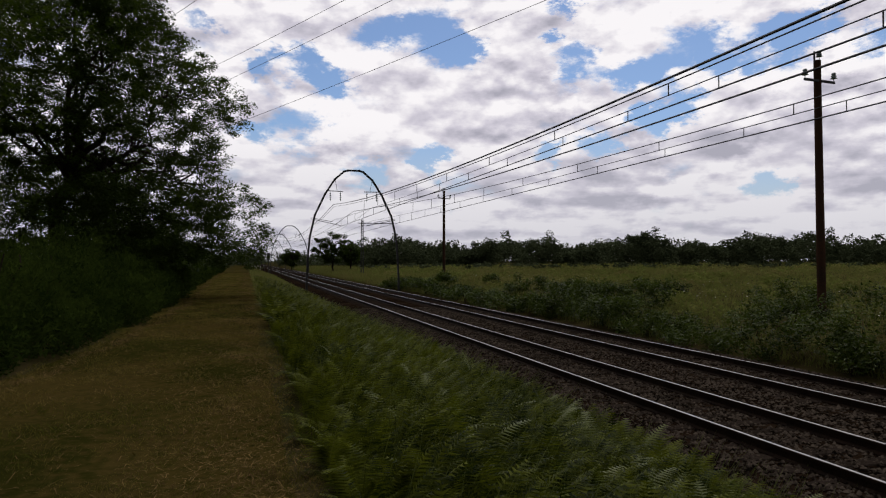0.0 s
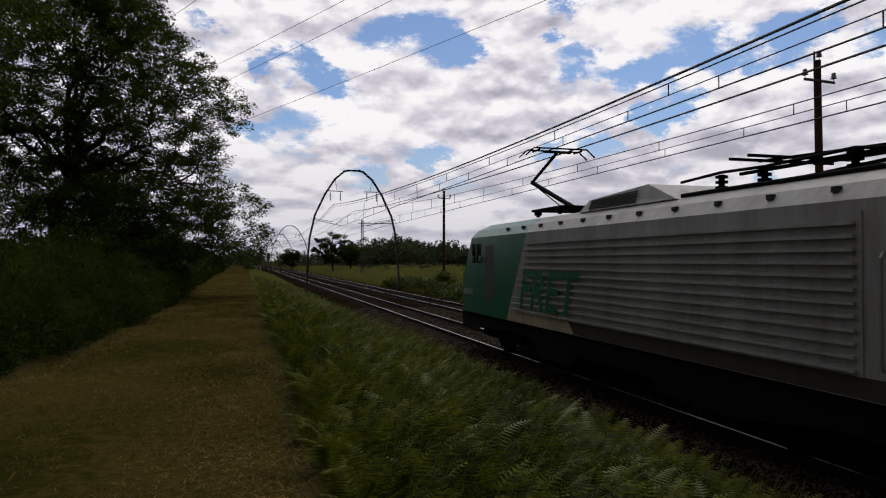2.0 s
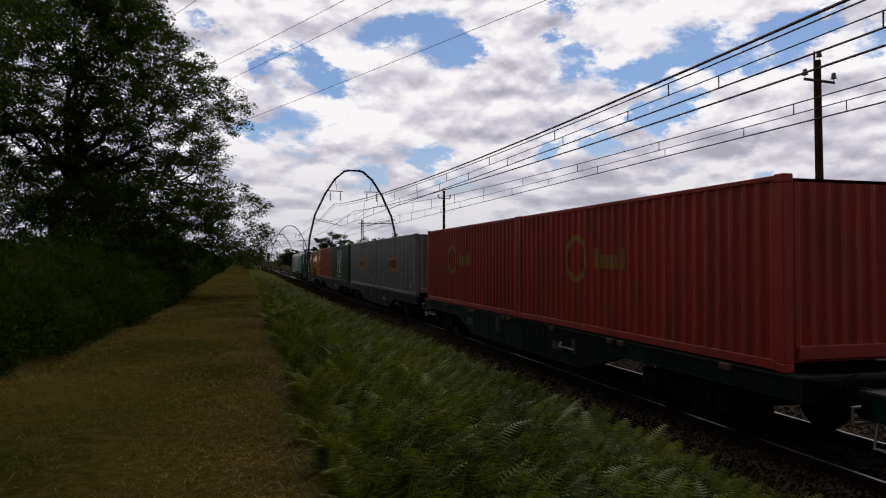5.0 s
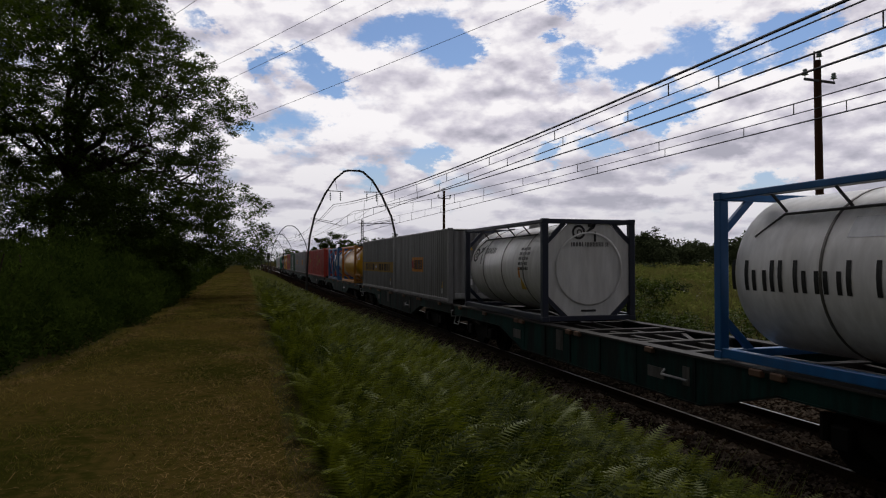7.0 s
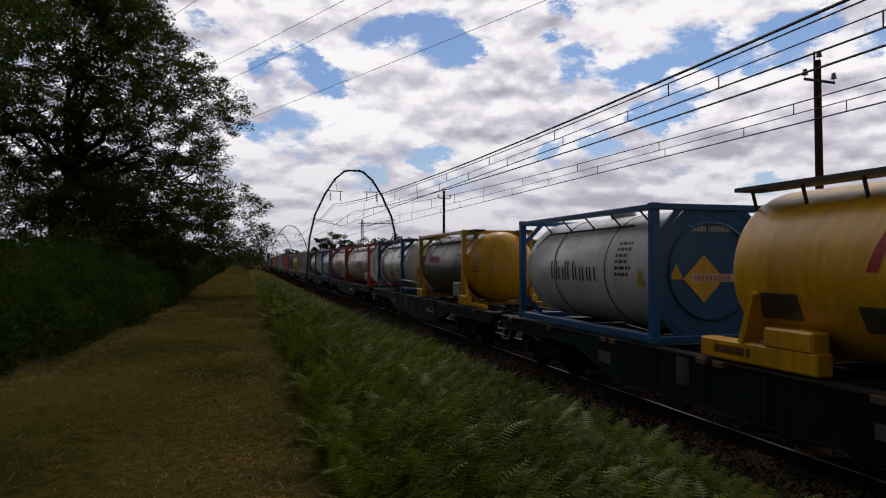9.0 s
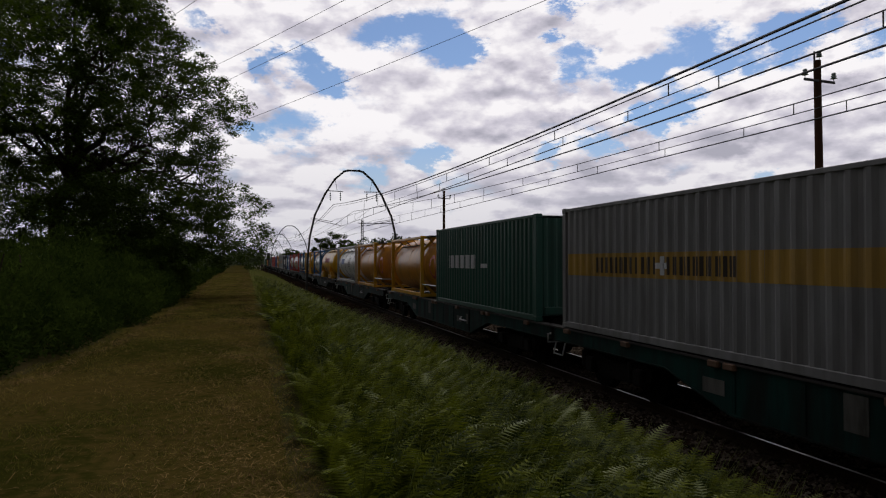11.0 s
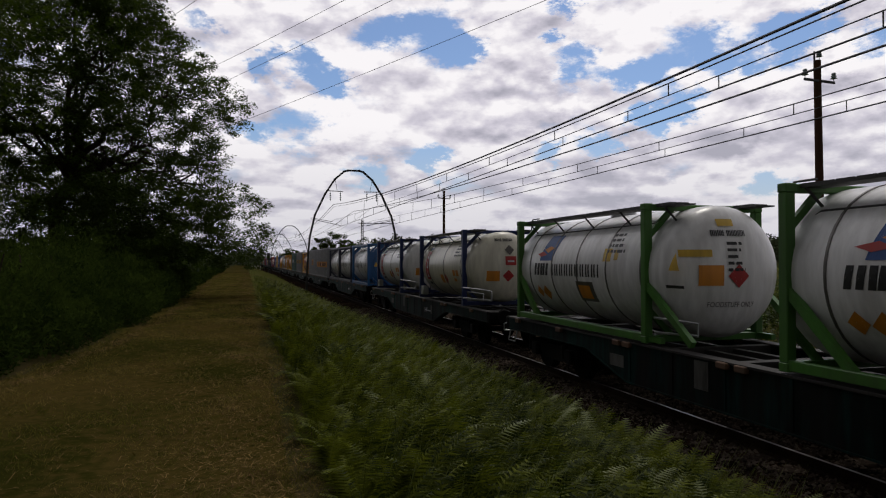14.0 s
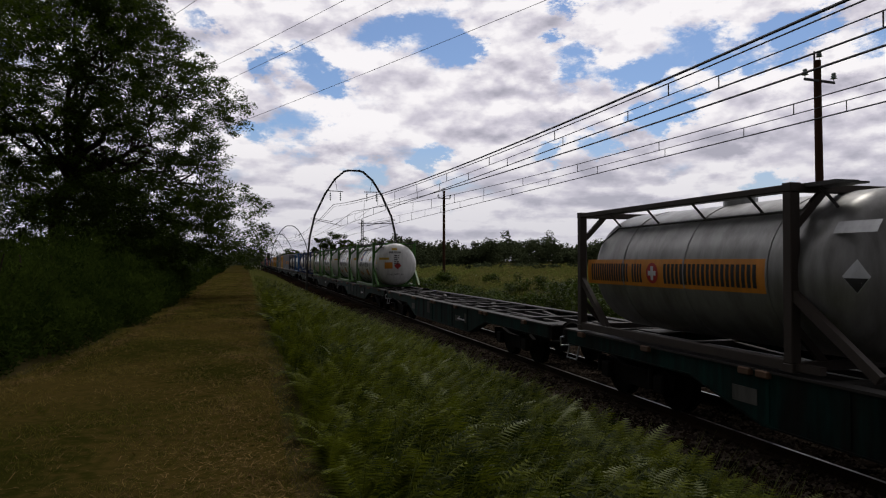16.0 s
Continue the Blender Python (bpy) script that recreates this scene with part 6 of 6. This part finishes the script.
def trees():
    great_oak()
    oak("oak_tree", "dark leafy tree behind the hedge beside the path", (-8.6, 16.5, 1.1), (0.3, 0, 7.2, 4.75, 4.6, 7.0), ((1.2, .4, 8, 3.6, 40),), 230, 160, 0.062, 12, (0.4, 0, 0), 0.3, 4.0)
    oak("oak_tree", "dark green tree behind the hedge further along the path", (-11.0, 58.0, 1.0), (0, 0, 6.0, 6.0, 6.0, 5.0), (), 150, 190, 0.13, 13, (0.4, 0, 0), 0.3, 3.5)
    for k, (x, y, h) in enumerate(((17.8, 152.0, 8.6), (24.5, 170.0, 7.2), (12.5, 205.0, 6.5))):
        oak("field_tree", "rounded dark tree standing in the meadow", (x, y, float(ground_z(x, y))), (0, 0, h * .62, h * .48, h * .48, h * .42), (), 60, 150, 0.22, 20 + k, (0.2, 0, 0), 0.2, 2.2)


def hedge():
    """Rounded bushes run together, each of many thin upright sprays."""
    g = np.random.default_rng(31)
    root = thing("hedge", "dense dark green hedge along the mown path", "hedge")
    cen, rad = [], []
    y = 4.0
    while y < 120:
        edge = float(path_edge(y))
        for row, (back, h) in enumerate(((0.75, 1.1), (1.5, 1.9), (2.6, 2.3), (3.6, 2.6))):
            h *= g.uniform(0.75, 1.2) * float(np.interp(y, [6, 14, 22, 40, 120], [0.58, 0.72, 1.0, 1.3, 1.2]))
            r = g.uniform(0.5, 0.95) * (0.8 if row == 0 else 1.1)
            cen.append((edge + 0.22 - back - g.uniform(0, 0.35), y + g.uniform(-.4, .4), 0.95 + h * 0.45))
            rad.append((r, r * 1.15, h * 0.62))
        y += 0.62 * (1 + y / 45)
    cen, rad = np.array(cen), np.array(rad)
    k = 760
    m = len(cen)
    d = unit(g.normal(size=(m * k, 3))) * g.uniform(0.45, 1.0, (m * k, 1)) ** 0.5
    p = np.repeat(cen, k, 0) + d * np.repeat(rad, k, 0)
    keep = p[:, 2] > 0.9
    p, d = p[keep], d[keep]
    n = len(p)
    s = (g.uniform(0.022, 0.06, n) * (1 + p[:, 1] / 30))[:, None]
    l = unit(d * 0.7 + np.array([0, 0, 0.5]) + g.normal(size=(n, 3)) * 0.7)
    w = unit(np.cross(l, g.normal(size=(n, 3))))
    tagged(leaflets("leaves", p, l * s, w * s * 0.34, M["hedge"], root), "thin dark green sprays", kind="stuff")
    for k in range(40):
        bm = bmesh.new()
        yy = 6 + 2.6 * k + g.random()
        xx = float(path_edge(yy)) - 2.0 - 1.0 * g.random()
        limb(bm, (xx, yy, .9), (xx + g.normal() * .4, yy + g.normal() * .4, 2.7), .05, .012, g)
        part("stem", bm, M["bark"], root)


def frond_template(pairs):
    """A bracken frond one metre long: an arched stalk with tapering leaflets on both sides."""
    v, f = [], []

    def at(t):
        return np.array([0.42 * t + 0.28 * t * t, 0.0, 1.12 * t - 0.42 * t * t - 0.10 * t ** 3])

    for k in range(pairs):
        t = 0.26 + 0.74 * (k + 0.3) / pairs
        p, q = at(t), at(min(1.0, t + 0.06))
        ln = 0.27 * (1 - (t - 0.26) / 0.78) ** 0.8 + 0.012
        wd = 0.25 * 0.74 / pairs + 0.002
        for s in (-1, 1):
            tip = p + np.array([0.42 * ln, s * ln, -0.10 * ln])
            b = len(v)
            step = (q - p) / np.linalg.norm(q - p) * wd
            v += [p - step, p + step, tip]
            f.append((b, b + 1, b + 2))
    for k in range(4):
        a, c = at(k / 4), at((k + 1) / 4)
        b = len(v)
        o = np.array([0, 0.006, 0])
        v += [a - o, a + o, c]
        f.append((b, b + 1, b + 2))
    return np.array(v), np.array(f)


def fronds(name, g, x, y, size, pairs, mat, parent, tilt=0.25):
    tv, tf = frond_template(pairs)
    n = len(x)
    ang = g.normal(size=n) * 1.25 - 0.2      # the wind lays them towards the track
    til = g.normal(size=n) * tilt
    s = size[:, None]
    X, Y, Z = tv[None, :, 0] * s, tv[None, :, 1] * s, tv[None, :, 2] * s
    X, Z = X * np.cos(til)[:, None] + Z * np.sin(til)[:, None], -X * np.sin(til)[:, None] + Z * np.cos(til)[:, None]
    c, d = np.cos(ang)[:, None], np.sin(ang)[:, None]
    P = np.stack([X * c - Y * d + x[:, None], X * d + Y * c + y[:, None], Z + ground_z(x, y)[:, None] - 0.03], -1)
    F = (tf[None] + (np.arange(n) * len(tv))[:, None, None]).reshape(-1, 3)
    return tagged(arrays(name, P.reshape(-1, 3), F, mat, parent), kind="stuff")


def ferns():
    g = np.random.default_rng(41)
    root = thing("fern_bank", "dense green bracken covering the bank beside the track", "ferns")
    n = 13500
    y = 2.6 + 15 * g.random(n) ** 1.25
    x = 0.62 + 4.75 * g.random(n)
    x = np.where(y < 6, np.minimum(x, 0.6 + 4.6 * g.random(n)), x)
    fronds("near_fronds", g, x, y, g.uniform(0.36, 1.12, n) * np.interp(x, [.6, 1.2, 4.6, 5.4], [.55, .78, .95, .8]), 19, M["fern"], root, 0.5)
    # scattered pale fronds give the bank its bright tips by colour
    n = 520
    y = 4.8 + 13 * g.random(n) ** 1.2
    x = 0.9 + 4.4 * g.random(n)
    fronds("pale_fronds", g, x, y, g.uniform(0.7, 1.2, n) * np.interp(x, [.6, 1.2, 4.6, 5.4], [.55, .78, .95, .8]), 19, M["fern_pale"], root, 0.32)
    n = 1300
    y = g.uniform(-9, 2.7, n)
    fronds("rear_fronds", g, 0.75 + 4.5 * g.random(n), y, g.uniform(0.5, 1.1, n), 9, M["fern"], root, 0.5)
    # grass stems and leaf tips standing between the fronds
    n = 16000
    y = 2.8 + 20 * g.random(n) ** 1.3
    x = 0.6 + 4.7 * g.random(n)
    blades("undergrowth", g, x, y, g.uniform(.3, .95, n) * np.interp(x, [.6, 1.2, 4.6, 5.4], [.55, .85, .95, .8]), .0035 * (1 + y / 12), M["fern"], root, .25)
    n = 3600
    y = 3.2 + 22 * g.random(n) ** 1.4
    x = 0.7 + 4.6 * g.random(n)
    blades("tall_grass", g, x, y, g.uniform(.6, 1.05, n) * np.interp(x, [.6, 1.2, 4.6, 5.4], [.6, .9, 1, .8]), .0045 * (1 + y / 16), M["fern_pale"], root, .22, wind=.45)
    n = 7000
    y = 17 + 55 * g.random(n) ** 1.3
    x = 0.6 + 4.6 * g.random(n)
    fronds("far_fronds", g, x, y, g.uniform(0.55, 1.1, n) * np.interp(y, [17, 40, 70], [1, .75, .6]), 9, M["fern"], root)


def blades(name, g, x, y, h, w, mat, parent=None, lean=0.5, z=None, wind=0.0):
    n = len(x)
    z = ground_z(x, y) if z is None else z
    a = g.random(n) * 6.283
    dx, dy = np.cos(a) * w, np.sin(a) * w
    lx, ly = g.normal(size=n) * h * lean + h * wind, g.normal(size=n) * h * lean
    v = np.stack([np.stack([x - dx, y - dy, z], 1), np.stack([x + dx, y + dy, z], 1), np.stack([x + lx, y + ly, z + h], 1)], 1)
    ob = arrays(name, v.reshape(-1, 3), np.arange(n * 3).reshape(n, 3), mat, parent)
    return tagged(ob, kind="stuff")


def grasses():
    g = np.random.default_rng(51)
    n = 150000
    y = np.where(g.random(n) < 0.12, g.uniform(-8, 3, n), 2.8 + 90 * g.random(n) ** 2.0)
    x = path_edge(y) - 0.4 + (0.95 - path_edge(y)) * g.random(n)
    grow = 1 + np.maximum(y, 0) / 16
    tuft = 0.75 + 0.6 * np.sin(x * 5.1 + 1.3 * np.sin(y * 2.3)) * np.sin(y * 3.7 + np.sin(x * 4.0))
    ob = blades("grass", g, x, y, g.uniform(.012, .05, n) * np.maximum(tuft, .25) * np.sqrt(grow), .0032 * grow, M["blade"], None, 1.1)
    tagged(ob, "short mown grass blades, green and straw-coloured", "grass")
    n = 70000
    y = np.where(g.random(n) < 0.16, g.uniform(-8, 3.2, n), 2.8 + 95 * g.random(n) ** 1.9)
    pick = g.random(n)
    # swaths at both edges, loose straw over the trodden side, wisps in the middle
    x = np.where(pick < .30, 0.10 + g.normal(size=n) * 0.24, np.where(pick < .62, -0.35 + g.normal(size=n) * 0.42,
        np.where(pick < .84, path_edge(y) + 0.08 + g.normal(size=n) * 0.10, -1.5 + g.normal(size=n) * 0.7)))
    patchy = np.sin(x * 3.1 + 1.7 * np.sin(y * 0.9)) * np.sin(y * 1.9 + 2 * np.sin(x * 2.2)) + g.normal(size=n) * .6
    keep = ((patchy > -.25) | (pick > .62) & (pick < .84)) & (x < .6) & (x > path_edge(y) - .4)
    x, y = x[keep], y[keep]
    n = len(x)
    s = g.uniform(.012, .045, n) * (1 + np.maximum(y, 0) / 22)
    a = g.random(n) * 6.283
    l = np.stack([np.cos(a) * s, np.sin(a) * s, g.normal(size=n) * .25 * s], 1)
    w = np.stack([-np.sin(a) * s * .09, np.cos(a) * s * .09, np.zeros(n)], 1)
    ob = leaflets("dry_clippings", np.stack([x, y, ground_z(x, y) + .018 + .02 * g.random(n)], 1), l, w, M["hay"])
    tagged(ob, "reddish dry grass clippings along the path edges", "hay", kind="stuff")
    # the verge past the ferns and the meadow beyond the tracks
    n = 26000
    y = 20 + 130 * g.random(n) ** 1.5
    x = 0.5 + 4.9 * g.random(n)
    ob = blades("verge_grass", g, x, y, g.uniform(.15, .5, n), .012 * (1 + y / 40), M["field"], None, .35)
    tagged(ob, "tall green verge grass beside the track", "grass")
    n = 150000
    y = 6 + 250 * g.random(n) ** 1.5
    x = 15.2 + (150 * g.random(n) ** 1.5) * (0.35 + y / 250)
    ob = blades("meadow", g, x, y, g.uniform(.12, .48, n) * (1 + y / 200), .008 * (1 + y / 22), M["field"], None, .35)
    tagged(ob, "tall uneven green meadow beyond the tracks", "grass")
    # tussocks and low scrub in the meadow
    a = np.radians(g.uniform(10, 60, 420))
    dist = 32 + 190 * g.random(420)
    x, y = np.sin(a) * dist, np.cos(a) * dist
    keep = x > 18
    x, y, dist = x[keep], y[keep], dist[keep]
    cen = np.stack([x, y, ground_z(x, y) + .25], 1)
    p, l, w = cloud_of_leaves(g, cen, g.uniform(.5, 1.0, len(x)) * (1 + dist / 130), 110, 0.10, .45)
    far = (1 + p[:, 1:2] / 60)
    tagged(leaflets("meadow_tussocks", p, l * far, w * far, M["field"]), "soft rounded tussocks of meadow grass", "grass", kind="stuff")
    n = 260
    y = 14 + 70 * g.random(n)
    x = 17.5 + 14 * g.random(n) + y * .1
    p = np.stack([x, y, ground_z(x, y) + g.uniform(.35, .75, n)], 1)
    l, w = leaf_axes(g, n, g.uniform(.03, .065, n), .3)
    tagged(leaflets("flowers", p, l, w * 1.8, M["flower"]), "small white flower heads in the meadow", "flowers", kind="stuff")


def brambles():
    g = np.random.default_rng(61)
    specs = []
    y = 7.0
    while y < 78:
        specs.append((15.1 + 0.9 * g.random(), y, g.uniform(0.7, 1.35) * (1 if y < 30 else .8), g.uniform(.9, 1.5)))
        y += g.uniform(1.1, 2.0) * (1 + y / 90)
    for k in range(16):
        yy = 12 + 60 * g.random()
        specs.append((17 + 9 * g.random(), yy, g.uniform(.7, 1.5), g.uniform(.7, 1.3)))
    specs += [(23.6, 24.5, 1.4, 1.3), (18.9, 20.7, 1.7, 1.2), (20.0, 47.0, 1.8, 1.5), (16.3, 33.0, 1.6, 1.3), (17.6, 15.0, 1.9, 1.4)]
    for x, y, h, r in specs:
        z0 = float(ground_z(x, y))
        b = thing("bramble_bush", "tangled dark green bramble bush beside the track", "bush", pose(x, y, z0), "bushes beside the tracks")
        m = 14
        cen = np.stack([g.normal(size=m) * r * .5, g.normal(size=m) * r * .6, np.abs(g.random(m)) ** .8 * h * .8 + .1], 1)
        p, l, w = cloud_of_leaves(g, cen, g.uniform(.35, .6, m), 150 if y < 40 else 80, 0.046 * (1 + y / 40), .8)
        tagged(leaflets("leaves", p, l, w, M["bramble"], b), kind="stuff")
        for k in range(3):
            bm = bmesh.new()
            limb(bm, (0, 0, -.1), cen[k], .02, .008, g, .2, 4)
            part("cane", bm, M["bark"], b)


def far_woods():
    g = np.random.default_rng(71)
    c, r = [], []
    for k in range(620):
        a = radians(g.uniform(8, 62))
        dist = g.uniform(225, 330)
        x, y = math.sin(a) * dist, math.cos(a) * dist
        if x < 26:
            continue
        h = (8.4 + 1.6 * math.sin(a * 37) + 1.1 * math.sin(a * 91 + 1) + g.uniform(-1.6, 1.4)) * (1.28 if g.random() < .07 else 1.0)
        z0 = float(ground_z(x, y))
        for j in range(8):
            q = g.random() ** .8
            c.append((x + g.normal() * 2.6, y + g.normal() * 2.6, z0 + 1.0 + (h - 2) * q))
            r.append(g.uniform(1.6, 2.8) * (1.15 - .45 * q))
    for k in range(280):
        a = radians(g.uniform(-14, 9))
        dist = g.uniform(330, 470)
        x, y = math.sin(a) * dist, math.cos(a) * dist
        if 2 < x < 18:
            y += 260
        h = g.uniform(5, 8.5) * (y / 400)
        for j in range(5):
            q = g.random()
            c.append((x + g.normal() * 3, y + g.normal() * 3, float(ground_z(x, y)) + .6 + (h - 2) * q))
            r.append(g.uniform(1.8, 3.0) * (1.1 - .4 * q) * (y / 400))
    # low scrub where the meadow meets the wood
    for k in range(190):
        a, dist = radians(g.uniform(9, 62)), g.uniform(165, 232)
        x, y = math.sin(a) * dist, math.cos(a) * dist
        if x > 26:
            c.append((x, y, float(ground_z(x, y)) + .5))
            r.append(g.uniform(.6, 1.6))
    # scrub that closes the path's far end
    for k in range(90):
        y = g.uniform(215, 300)
        c.append((g.uniform(-20, 4.5), y, 1.2 + g.uniform(0, 2.6)))
        r.append(g.uniform(1.0, 2.0))
    c, r = np.array(c), np.array(r)
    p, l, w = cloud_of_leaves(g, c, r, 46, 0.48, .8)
    # leaf colour already carries the haze of distance
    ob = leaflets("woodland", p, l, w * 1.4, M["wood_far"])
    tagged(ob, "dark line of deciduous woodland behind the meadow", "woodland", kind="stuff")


def signal():
    x, y = MID - 4.6, 172.0
    s = thing("railway_signal", "black railway signal head on a thin post", "railway signal", pose(x, y, -.5))
    part("post", rod(bmesh.new(), (0, 0, 0), (0, 0, 4.6), .09, seg=8), M["steel_dark"], s)
    part("head", box(bmesh.new(), -.4, .4, -.12, .12, 3.3, 5.1, .12), M["steel_dark"], s, "black signal head")
    b = thing("crossing_barrier", "small white railing beside the distant path", "railing", pose(2.4, 184.0, float(ground_z(2.4, 184.0))))
    for k in range(3):
        part("post", box(bmesh.new(), -1.1 + 1.05 * k, -1.02 + 1.05 * k, -.05, .05, 0, 1.0), M["flower"], b)
    part("rail", box(bmesh.new(), -1.15, 1.15, -.05, .05, .85, 1.0), M["flower"], b)


ferns()
grasses()
hedge()
trees()
brambles()
far_woods()
signal()


# ---------------------------------------------------------------- what moves
def motions():
    """The whole train runs along the near track, with slight changes of pace."""
    for ob, q, z in MOVERS:
        rows = []
        for k in range(33):
            t = 0.5 * k
            rows.append((t, pose(TRACK_X, q + SPEED * t + (0.85 if t < 3.2 else 0.8 if 4.8 < t < 6.7 else 0.0), z)))
        walk(ob, rows)


motions()
